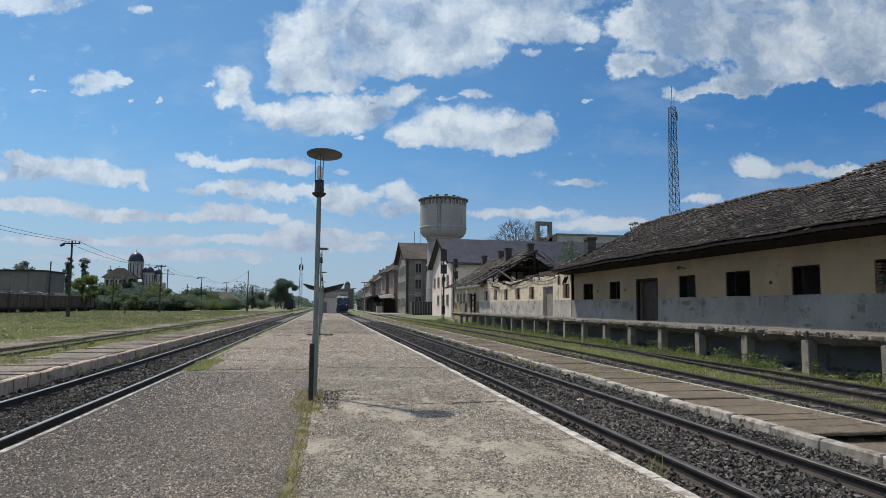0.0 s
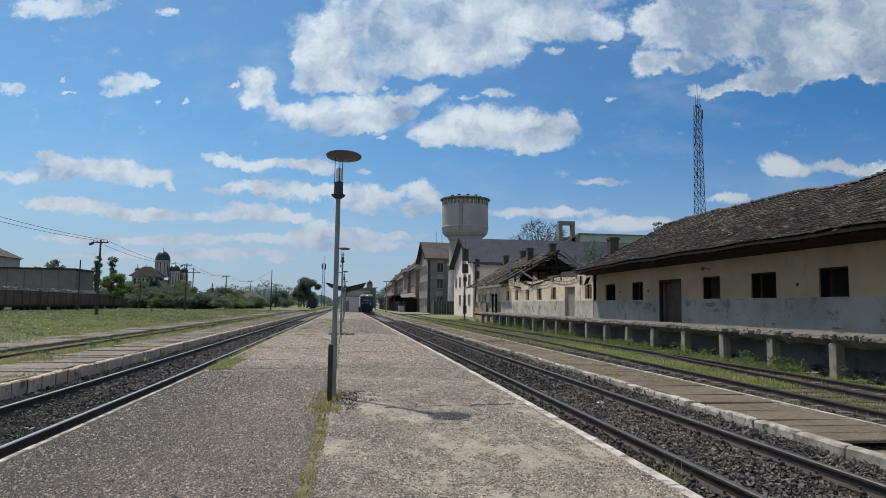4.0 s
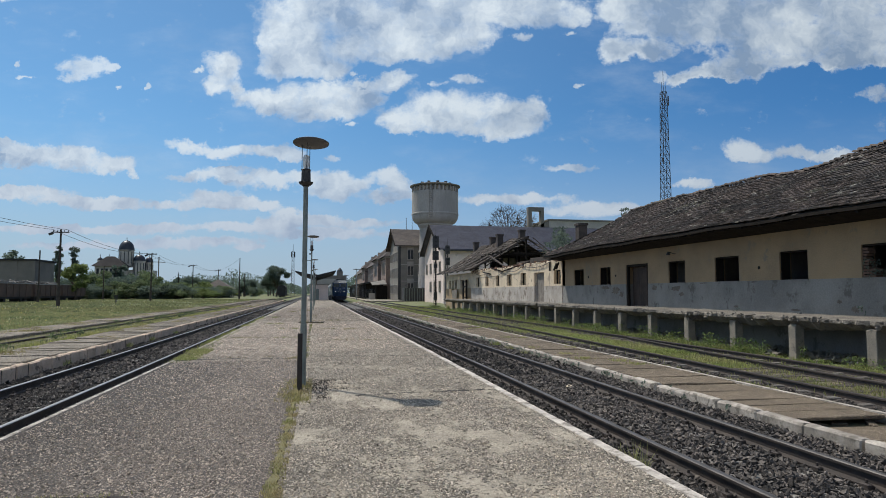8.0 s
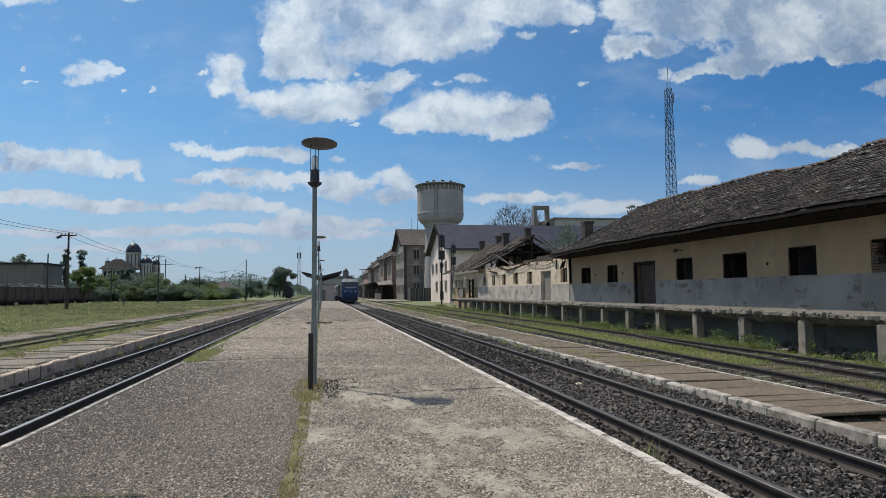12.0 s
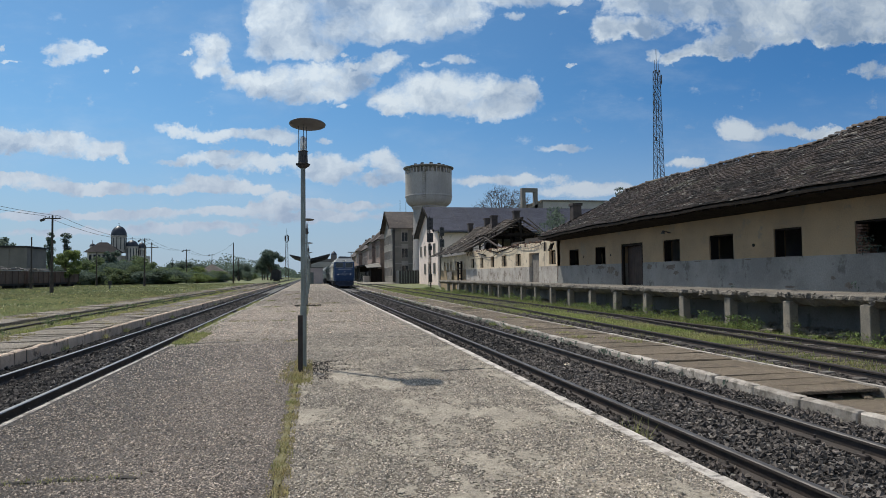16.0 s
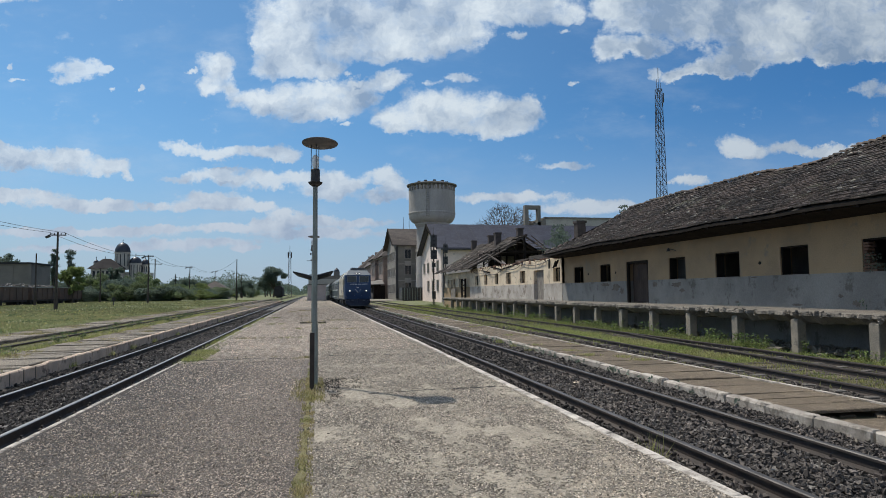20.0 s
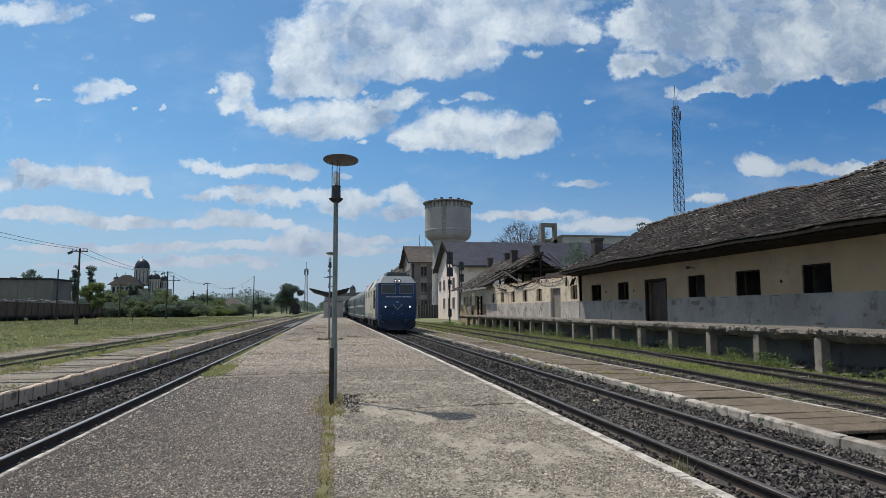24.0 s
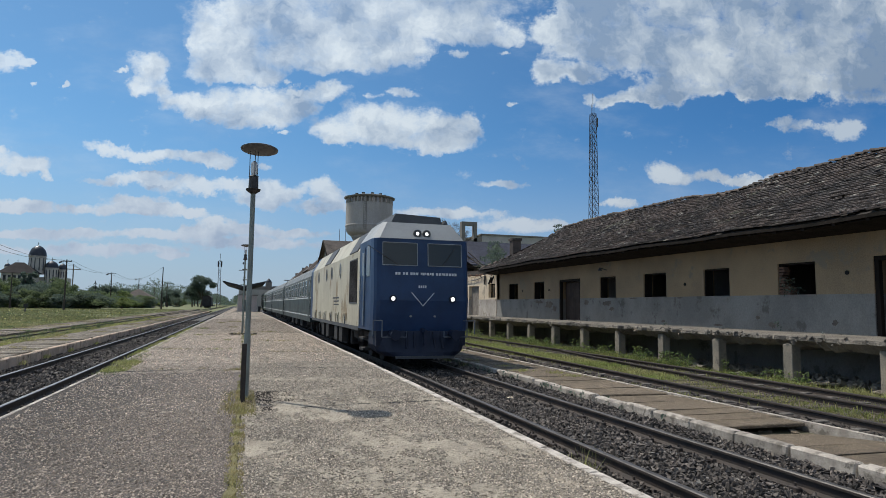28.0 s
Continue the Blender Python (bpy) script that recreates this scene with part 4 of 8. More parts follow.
def sleepers(parent, x_of, y0, y1, mat, half=1.2, z=-0.445, step=0.62, tilt=0.0, clips=None):
    s = Shape().rbox(-half, half, -0.125, 0.125, -0.16, 0, 0.02).data("sleeper", mat)
    c = Shape().rbox(-0.035, 0.035, -0.06, 0.06, -0.01, 0.05, 0.012)
    c.tube((0, 0, 0.04), (0, 0, 0.085), 0.016, 0.014, 6)
    c = c.data("rail_clip", M["rail_side"])
    y = y0
    while y < y1:
        o = new("sleeper", s)
        o.parent = parent
        o.matrix_local = pose(x_of(y), y, z, 0, 0, tilt)
        if clips and y < clips:
            for dx in (-0.87, -0.63, 0.63, 0.87):
                k = new("rail_clip", c)
                k.parent = parent
                k.matrix_local = pose(x_of(y) + dx, y, z + 0.015)
        y += step


def track(name, x, label, top, sl_mat, y0, y1, clips=None, bed=True):
    t = thing(name, label, "railway track", "", None, "structure")
    for s in (-0.7525, 0.7525):
        rail(lambda y, s=s: x + s + bend(y), t, top)
    sleepers(t, lambda y: x + bend(y), y0, y1, sl_mat, clips=clips)
    return t


track_1 = track("track_1", 4.57, "main track with polished rails on dark stone ballast", M["rail_top"], M["sleeper"], -12, 100, 24)
track_2 = track("track_2", -4.80, "second main track with polished rails on dark ballast", M["rail_bright"], M["sleeper"], -12, 110, 26)
track_4 = track("track_4", -9.85, "overgrown rusty siding between two concrete strips", M["rail_dull"], M["sleeper_wood"], 14, 110)
track_3 = thing("track_3", "rusty loading siding in grass with old wooden sleepers", "railway track", "", None, "structure")


def near_rail(y):
    return 9.05 + 0.036 * (min(y, 34) - 10) + bend(y)


def far_rail(y):
    return 11.62 + 0.05 * (min(y, 17.0) - 9.35) + bend(y)


def blade_rail(y):
    return 10.58 + 0.0125 * max(0.0, y - 8.0) ** 1.7 - 0.04 * max(0, 8 - y) + bend(y)


rail(near_rail, track_3, M["rail_dull"], -0.26, -20, 140, 4.0)
rail(far_rail, track_3, M["rail_dull"], -0.26, -20, 140, 4.0)
rail(blade_rail, track_3, M["rail_dull"], -0.26, -4, 23, 1.0)
sleepers(track_3, lambda y: 10.5, -4, 90, M["sleeper_wood"], 1.85, -0.395, 0.72)
# worn chairs under the rails of the loading siding
chair = Shape().rbox(-0.12, 0.12, -0.07, 0.07, -0.05, 0, 0.012).data("rail_chair", M["chair"])
for x_of, off in ((near_rail, -0.2), (blade_rail, 0.16), (far_rail, -0.16)):
    for k in range(62):
        y = 4.0 + 0.72 * k
        if x_of is blade_rail and y > 22:
            continue
        o = new("rail_chair", chair)
        o.parent = track_3
        o.matrix_local = pose(x_of(y) + off, y, -0.368, 0, 3 * math.sin(5 * k), 4 * math.sin(9 * k))
# ballast beds
for nm, x0, x1, par in (("ballast_bed", 2.73, 6.12, track_1), ("ballast_bed", -6.41, -3.13, track_2)):
    strip(x0, x1, -0.72, -0.455, -40, 420).part(nm, M["ballast"], par)
strip(7.97, 9.3, -0.72, -0.42, -20, 60).part("ballast_bed", M["ballast"], track_3)

strip(-11.58, -8.45, -0.72, -0.365, -20, 160).part("weedy_bed", M["siding_soil"], track_4)
strip(9.3, 12.98, -0.72, -0.415, -20, 95).part("weedy_bed", M["siding_soil"], track_3)


def bed_stones(name, x0, x1, y0, y1, per_m2, size, z, parent, seed, label):
    rng = np.random.default_rng(seed)
    n = int((x1 - x0) * (y1 - y0) * per_m2)
    x, y = rng.uniform(x0, x1, n), rng.uniform(y0, y1, n)
    zz = z + rng.normal(0, 0.012, n)
    c = np.stack([x + np.array([bend(v) for v in y]), y, zz], 1)
    v, f = rocks(rng, c, size * rng.uniform(0.6, 1.35, n))
    mass(name, v, f, M["ballast_stone"], parent, label)


for x0, x1, z, par, seed in ((2.76, 3.76, -0.44, track_1, 21), (3.9, 5.24, -0.445, track_1, 22), (5.4, 6.15, -0.385, track_1, 23), (-6.4, -5.63, -0.45, track_2, 24), (-5.47, -4.13, -0.445, track_2, 25), (-3.97, -3.15, -0.46, track_2, 26), (7.98, 9.0, -0.415, track_3, 27),):
    lo = 2.0 if par is track_1 else 5.0
    bed_stones("ballast_stones", x0, x1, lo, 14, {track_1: 600, track_2: 800}.get(par, 300), 0.02 if par is track_2 else 0.025, z, par, seed, "angular dark grey ballast stones")
    bed_stones("ballast_stones", x0, x1, 14, 32, 230 if par is not track_3 else 120, 0.037, z, par, seed + 20, "angular dark grey ballast stones")
    if par is not track_3:
        bed_stones("ballast_stones", x0, x1, -12, lo, 70, 0.05, z, par, seed + 60, "angular dark grey ballast stones")
        bed_stones("ballast_stones", x0, x1, 32, 70, 40, 0.06, z, par, seed + 40, "angular dark grey ballast stones")


def loose_stones(parent, x0, x1, y0, y1, z, n, seed):
    """Single stones lying on top of the bed."""
    rng = np.random.default_rng(seed)
    kinds = []
    for k in range(6):
        v, f = rocks(rng, np.zeros((1, 3)), np.array([0.024]))
        kinds.append(Shape().add([tuple(p) for p in v], [tuple(int(i) for i in q) for q in f]).data("ballast_stone", M["ballast_stone"]))
    for k in range(n):
        o = new("ballast_stone", kinds[rng.integers(6)])
        o.parent = parent
        o.matrix_local = pose(rng.uniform(x0, x1), rng.uniform(y0, y1), z + rng.uniform(0, 0.015), *rng.uniform(-180, 180, 3))


loose_stones(track_1, 3.92, 5.22, 3.4, 7.5, -0.425, 200, 91)
loose_stones(track_1, 2.8, 3.7, 3.4, 7.5, -0.425, 100, 92)


def grass_patch(name, x0, x1, y0, y1, n, height, width, mat, z, seed, label, clump=0.0, parent=None):
    rng = np.random.default_rng(seed)
    x, y = rng.uniform(x0, x1, n), rng.uniform(y0, y1, n)
    if clump:
        k = max(4, n // 90)
        cx, cy = rng.uniform(x0, x1, k), rng.uniform(y0, y1, k)
        pick = rng.integers(k, size=n)
        x, y = cx[pick] + rng.normal(0, clump, n), cy[pick] + rng.normal(0, clump, n)
        ok = (x > x0) & (x < x1) & (y > y0) & (y < y1)
        x, y = x[ok], y[ok]
    feet = np.stack([x + np.array([bend(v) for v in y]), y, np.full(len(x), z)], 1)
    v, f = blades(rng, feet, height, width)
    return mass(name, v, f, mat, parent, label, "" if parent else "grass")


grass_patch("grass_strip", 9.25, 10.55, 4, 16, 6400, 0.06, 0.007, M["grass_bright"], -0.415, 31, "short green grass growing through the loading siding", 0.3)
grass_patch("grass_strip", 9.35, 11.3, 14, 32, 19000, 0.09, 0.009, M["grass_bright"], -0.415, 26, "lush grass between the siding rails", 0.35)
grass_patch("grass_strip", 10.5, 12.1, 4, 30, 4500, 0.085, 0.007, M["grass_bright"], -0.415, 29, "thin grass between the blade rails", 0.25)
grass_patch("grass_strip", 12.05, 13.0, 4, 18, 5500, 0.13, 0.008, M["grass_bright"], -0.415, 28, "grass tufts along the ramp", 0.2)
grass_patch("grass_strip", 8.2, 12.9, 28, 90, 12000, 0.13, 0.014, M["grass_bright"], -0.415, 32, "short green grass growing through the loading siding", 0.7)
grass_patch("grass_strip", 12.15, 13.2, 17, 80, 22000, 0.20, 0.011, M["grass_bright"], -0.415, 30, "lush grass along the foot of the ramp", 0.3)
grass_patch("dry_grass", 8.9, 12.9, 5, 80, 11000, 0.09, 0.010, M["grass_dry"], -0.415, 33, "yellowed grass along the loading siding", 0.5)
grass_patch("grass_strip", -11.65, -8.5, 12, 60, 17000, 0.06, 0.011, M["grass"], -0.37, 34, "grass overgrowing the rusty siding", 0.45)
grass_patch("dry_grass", -11.65, -8.5, 10, 90, 18000, 0.06, 0.013, M["grass_dry"], -0.37, 35, "yellowed grass on the rusty siding", 0.5)
grass_patch("field_grass", -42, -13.8, 24, 70, 64000, 0.085, 0.030, M["grass"], -0.3, 36, "green meadow grass with dandelions on the yard", 1.6)
grass_patch("field_grass", -75, -13.8, 60, 170, 42000, 0.14, 0.07, M["grass"], -0.3, 37, "green meadow grass with dandelions on the yard", 2.0)
grass_patch("seam_grass", -0.41, -0.25, 2.4, 11.0, 6500, 0.026, 0.0035, M["straw"], -0.004, 38, "straw-dry grass and moss in the platform seam", 0.055, platform)
grass_patch("seam_grass", -0.40, -0.27, 2.4, 30.0, 6000, 0.028, 0.003, M["grass_dry"], -0.004, 37, "green tufts in the platform seam", 0.05, platform)
grass_patch("seam_grass", -0.60, -0.12, 8.4, 10.9, 1900, 0.055, 0.004, M["straw"], -0.01, 39, "yellowing tuft at the lamp's foot", 0.12, platform)
grass_patch("dry_grass", -42, -13.8, 22, 80, 26000, 0.09, 0.022, M["straw"], -0.3, 47, "straw-coloured grass in the meadow", 1.2)
grass_patch("seam_grass", -0.9, 0.3, 30.0, 33.5, 350, 0.06, 0.008, M["straw"], -0.01, 40, "", 0.25, platform)
grass_patch("edge_grass", -3.1, -2.62, 14.4, 17.2, 3800, 0.05, 0.006, M["grass_bright"], -0.01, 140, "", 0.16, platform)
grass_patch("edge_grass", -3.3, -2.95, 16.5, 38, 4200, 0.06, 0.008, M["grass_dry"], -0.03, 141, "", 0.3, platform)
grass_patch("crack_weeds", -0.75, -0.36, 14.2, 14.6, 260, 0.04, 0.005, M["straw"], -0.005, 142, "", 0.08, platform)
grass_patch("edge_grass", -3.15, -2.7, 13.8, 19, 2200, 0.045, 0.006, M["grass"], -0.01, 41, "grass tufts at the platform's edge", 0.28, platform)
grass_patch("edge_grass", -3.3, -2.85, 20, 60, 900, 0.06, 0.012, M["grass_dry"], -0.05, 42, "", 0.4, platform)
grass_patch("edge_grass", 3.0, 3.16, 5.75, 6.05, 70, 0.34, 0.005, M["grass_dry"], -0.42, 43, "tuft of tall grass by the rail", 0.0, track_1)
grass_patch("edge_grass", 5.9, 6.5, 8, 90, 1500, 0.16, 0.008, M["grass_dry"], -0.42, 44, "", 0.15, strip_right)
grass_patch("edge_grass", -8.7, -8.35, 12, 80, 2500, 0.15, 0.01, M["grass_dry"], -0.2, 45, "", 0.3, strip_left)
crack([(-2.95, 5.02), (-2.1, 4.98), (-1.2, 4.9)], 0.035, platform)
grass_patch("edge_grass", -2.5, -1.25, 4.9, 5.03, 420, 0.028, 0.004, M["grass_dry"], -0.005, 46, "grass in a crack of the near asphalt", 0.1, platform)


SKIN_Y0, SKIN_X0, CELL = 2.3, -0.25, 0.022


def worn_skin():
    """Smooth cement left in ragged, long patches between the bared gravel; gives back where it lies."""
    rng = np.random.default_rng(81)
    nx, ny = 128, 480
    field = np.zeros((ny, nx))
    for fx, fy, a in ((2.2, 3.0, 1.0), (5, 8, 0.6), (12, 20, 0.42), (28, 46, 0.32)):
        kx, ky = int(fx * 4) + 3, int(fy * 4) + 3
        r = rng.normal(size=(ky, kx))
        gx, gy = np.linspace(0, kx - 1.001, nx), np.linspace(0, ky - 1.001, ny)
        ix, iy = gx.astype(int), gy.astype(int)
        tx, ty = (gx - ix)[None], (gy - iy)[:, None]
        tx, ty = tx * tx * (3 - 2 * tx), ty * ty * (3 - 2 * ty)
        field += a * ((r[iy][:, ix] * (1 - tx) + r[iy][:, ix + 1] * tx) * (1 - ty) + (r[iy + 1][:, ix] * (1 - tx) + r[iy + 1][:, ix + 1] * tx) * ty)
    yy = SKIN_Y0 + CELL * np.arange(ny)
    field += (0.30 * np.sin((yy - 5.2) * 1.9) - 0.25 * np.maximum(0, yy - 8.0))[:, None]
    on = field + rng.normal(0, 0.34, field.shape) > 0.50
    gx, gy = np.meshgrid(SKIN_X0 + CELL * np.arange(nx), yy)
    p = np.stack([gx + rng.normal(0, 0.006, gx.shape), gy + rng.normal(0, 0.006, gy.shape), 0.0045 + 0.0012 * rng.normal(size=gx.shape).clip(-1, 1)], 2).reshape(-1, 3)
    j, i = np.nonzero(on[:-1, :-1])
    f = np.stack([j * nx + i, j * nx + i + 1, (j + 1) * nx + i + 1, (j + 1) * nx + i], 1)
    keep = np.unique(f)
    back = np.zeros(len(p), int)
    back[keep] = np.arange(len(keep))
    mass("cement_skin", p[keep], back[f], M["skin"], platform_right, "pale smooth cement left between bared gravel")
    return on


SKIN = worn_skin()


def pebbles(name, x0, x1, y0, y1, n, parent, seed, mat, size=(0.005, 0.0115)):
    """Gravel standing proud of the worn surface, none where the cement skin lies."""
    rng = np.random.default_rng(seed)
    x, y = rng.uniform(x0, x1, n), rng.uniform(y0, y1, n)
    i, j = ((x - SKIN_X0) / CELL).astype(int), ((y - SKIN_Y0) / CELL).astype(int)
    inside = (i >= 0) & (i < 127) & (j >= 0) & (j < 479)
    ok = ~(inside & SKIN[j.clip(0, 479), i.clip(0, 127)]) | (rng.random(n) < 0.22)
    c = np.stack([x, y, rng.uniform(-0.003, 0.003, n)], 1)[ok]
    v, f = grit(rng, c, rng.uniform(*size, len(c)))
    mass(name, v, f, mat, parent, "coarse gravel bared by wear")


pebbles("gravel", -3.0, -0.45, 2.6, 9.0, 21000, platform, 71, M["pebble"])
pebbles("gravel", -0.25, 2.58, 2.3, 9.0, 36000, platform_right, 72, M["pebble_grey"])
pebbles("gravel", -3.0, -0.45, -2.0, 2.6, 7000, platform, 83, M["pebble"])
pebbles("gravel", -0.25, 2.58, -2.0, 2.3, 7000, platform_right, 84, M["pebble_grey"])
pebbles("gravel", -2.98, -0.5, 9.0, 16, 8000, platform, 75, M["pebble"], (0.007, 0.014))
pebbles("gravel", -0.25, 2.58, 9.0, 16, 10000, platform_right, 73, M["pebble_grey"], (0.007, 0.014))
pebbles("gravel", -2.98, 2.4, 16, 32, 20000, platform, 76, M["pebble"], (0.010, 0.018))
pebbles("gravel", -3.2, 2.2, 32, 62, 11000, platform, 77, M["pebble"], (0.014, 0.027))
pebbles("dirt_crumbs", -0.28, 0.12, 8.9, 10.7, 900, platform_right, 74, M["dirt_dark"])
pebbles("dirt_crumbs", -1.05, 0.15, 30.5, 31.5, 260, platform, 79, M["dirt_dark"], (0.02, 0.04))
pebbles("dirt_crumbs", -0.28, 0.45, 9.7, 10.9, 500, platform_right, 78, M["dirt_dark"])
for k, (x, y, n) in enumerate(((-2.6, 14.9, 160), (-1.5, 14.75, 90), (-2.3, 21.0, 260), (-1.0, 20.95, 150), (0.8, 19.7, 120), (1.9, 19.5, 90), (-1.9, 30.2, 300), (1.4, 25.4, 220), (0.2, 25.6, 160), (-1.2, 26.0, 200), (-0.4, 40, 300), (1.0, 33.4, 260), (-2.0, 37.8, 300), (-0.6, 52, 350), (-1.8, 48.8, 300))):
    grass_patch("crack_weeds", x - 0.55 + bend(y), x + 0.55 + bend(y), y - 0.07 - 0.004 * y, y + 0.07 + 0.004 * y, n * 2 // 3, 0.035 + 0.0008 * y, 0.004 + 0.0001 * y, M["straw"] if k % 3 else M["grass_dry"], -0.005, 120 + k, "", 0.09, platform)


grass_patch("dry_grass", -13.75, -11.7, 14, 95, 4000, 0.07, 0.012, M["straw"], -0.25, 48, "straw-dry grass over the concrete strip", 0.35, strip_far)
grass_patch("edge_grass", -13.9, -13.5, 14, 110, 6000, 0.13, 0.014, M["grass"], -0.31, 49, "", 0.3, strip_far)
grass_patch("edge_grass", -8.45, -6.7, 9, 90, 5000, 0.06, 0.007, M["straw"], -0.16, 51, "", 0.16, strip_left)
grass_patch("edge_grass", -8.75, -8.3, 9, 60, 4500, 0.13, 0.009, M["grass_dry"], -0.22, 52, "", 0.22, strip_left)
grass_patch("edge_grass", 7.85, 8.25, 9, 70, 4200, 0.10, 0.007, M["grass_dry"], -0.35, 53, "", 0.2, strip_right)
grass_patch("edge_grass", -6.5, -6.3, 10, 80, 900, 0.13, 0.008, M["grass_dry"], -0.42, 54, "", 0.12, strip_left)


grass_patch("edge_grass", 6.4, 7.9, 14, 70, 2400, 0.06, 0.008, M["grass_dry"], -0.27, 56, "", 0.13, strip_right)


def flowers():
    rng = np.random.default_rng(50)
    n = 800
    y = 26 + 120 * rng.random(n) ** 1.6
    x = -14.5 - rng.random(n) * (12 + y * 0.3)
    c = np.stack([x, y, -0.16 + 0.05 * rng.random(n)], 1)
    v, f = rocks(rng, c, 0.024 + 0.0003 * y)
    mass("dandelions", v, f, M["flower"], None, "pale dandelion heads scattered in the meadow", "flowers")


flowers()


def weeds(name, spots, seed, label, mat, leaf=0.07):
    """Broad-leaved weeds: leaves on thin stalks."""
    rng = np.random.default_rng(seed)
    vs, fs, n = [], [], 0
    for x, y, z, h, r, k in spots:
        for _ in range(k):
            a, rr = rng.uniform(0, 2 * np.pi), r * np.sqrt(rng.random())
            c = np.array([x + rr * np.cos(a) + bend(y), y + rr * np.sin(a), z + h * rng.random() ** 0.7])
            t = turns(rng, 1)[0]
            l = leaf * rng.uniform(0.6, 1.5)
            q = np.array([(-l, 0, 0), (0, -0.42 * l, 0.1 * l), (l, 0, 0), (0, 0.42 * l, 0.1 * l)]) @ t.T + c
            vs.append(q)
            fs.append([n, n + 1, n + 2, n + 3])
            n += 4
    mass(name, np.concatenate(vs), np.array(fs), mat, None, label, "weeds")


rw = random.Random(4)
weeds("weeds", [(rw.uniform(12.2, 13.4), rw.uniform(17, 75), -0.45, rw.uniform(0.15, 0.6), rw.uniform(0.15, 0.4), 70) for _ in range(120)], 61, "leafy weeds along the foot of the loading ramp", M["leaf_c"], 0.045)
rk = random.Random(18)
weeds("weeds", [(rk.uniform(12.3, 13.1), rk.uniform(11, 34), -0.43, rk.uniform(0.12, 0.42), rk.uniform(0.1, 0.3), 60) for _ in range(46)], 68, "bright leafy weeds before the ramp's piers", M["leaf_c"], 0.035)
weeds("weeds", [(rw.uniform(-11.4, -8.6), rw.uniform(16, 70), -0.45, rw.uniform(0.1, 0.35), rw.uniform(0.1, 0.4), 40) for _ in range(70)], 62, "leafy weeds on the rusty siding", M["leaf_a"], 0.06)

weeds("window_ivy", [(14.98, 15.0, 1.86, 0.55, 0.22, 90), (14.98, 14.7, 1.80, 0.3, 0.3, 60)], 63, "ivy sprouting in a broken shed window", M["leaf_b"], 0.035)
weeds("weeds", [(14.8, 15.2, 0.8, 0.3, 0.12, 22), (14.75, 11.0, 0.8, 0.25, 0.12, 18), (14.7, 20.3, 0.8, 0.15, 0.1, 12)], 64, "weeds sprouting at the foot of the shed wall", M["leaf_b"], 0.04)

weeds("weeds", [(6.1 + rw.uniform(-0.06, 0.06), rw.uniform(8.5, 62), -0.42, rw.uniform(0.12, 0.26), rw.uniform(0.03, 0.08), 9) for _ in range(170)], 65, "dark seedlings along the whitewashed kerb", M["leaf_b"], 0.032)

weeds("weeds", [(-14.5 - rw.random() * (8 + 0.28 * yy), yy, -0.32, rw.uniform(0.08, 0.22), rw.uniform(0.25, 0.7), 26) for yy in [26 + 80 * rw.random() ** 1.4 for _ in range(260)]], 67, "dark broad-leaved clumps in the meadow", M["leaf_a"], 0.075)

scrap = Shape().add([(0, 0, 0.0), (0.09, 0.01, 0.02), (0.14, 0.07, 0.0), (0.06, 0.11, 0.03), (-0.03, 0.06, 0.01), (0.05, 0.05, 0.05)], [(0, 1, 5), (1, 2, 5), (2, 3, 5), (3, 4, 5), (4, 0, 5), (4, 3, 2, 1, 0)]).part("paper_scrap", M["cream"])
scrap.location = (4.85, 12.05, -0.425)
tagged(scrap, "crumpled white paper scrap on the ballast", "litter")

# ---- goods shed, ramp and ruined range (all along the plane x = WALL) ----
WALL = 15.0


def pierced(shape, x0, x1, y0, y1, z0, z1, holes, mi=0):
    """A wall between x0 and x1, in one piece, with holes of (y0, y1, z0, z1) right through it."""
    ys = sorted({y0, y1, *[v for h in holes for v in h[:2] if y0 < v < y1]})
    zs = sorted({z0, z1, *[v for h in holes for v in h[2:] if z0 < v < z1]})

    def solid(i, k):
        if not (0 <= i < len(ys) - 1 and 0 <= k < len(zs) - 1):
            return False
        y, z = (ys[i] + ys[i + 1]) / 2, (zs[k] + zs[k + 1]) / 2
        return not any(h[0] < y < h[1] and h[2] < z < h[3] for h in holes)

    index, verts, faces = {}, [], []

    def at(s, i, k):
        if (s, i, k) not in index:
            index[s, i, k] = len(verts)
            verts.append((x1 if s else x0, ys[i], zs[k]))
        return index[s, i, k]

    for i in range(len(ys) - 1):
        for k in range(len(zs) - 1):
            if not solid(i, k):
                continue
            faces.append((at(0, i, k), at(0, i, k + 1), at(0, i + 1, k + 1), at(0, i + 1, k)))
            faces.append((at(1, i, k), at(1, i + 1, k), at(1, i + 1, k + 1), at(1, i, k + 1)))
            for di, dk, a, b in ((-1, 0, (i, k), (i, k + 1)), (1, 0, (i + 1, k), (i + 1, k + 1)), (0, -1, (i, k), (i + 1, k)), (0, 1, (i, k + 1), (i + 1, k + 1))):
                if not solid(i + di, k + dk):
                    faces.append((at(0, *a), at(1, *a), at(1, *b), at(0, *b)))
    return shape.add(verts, faces, mi)


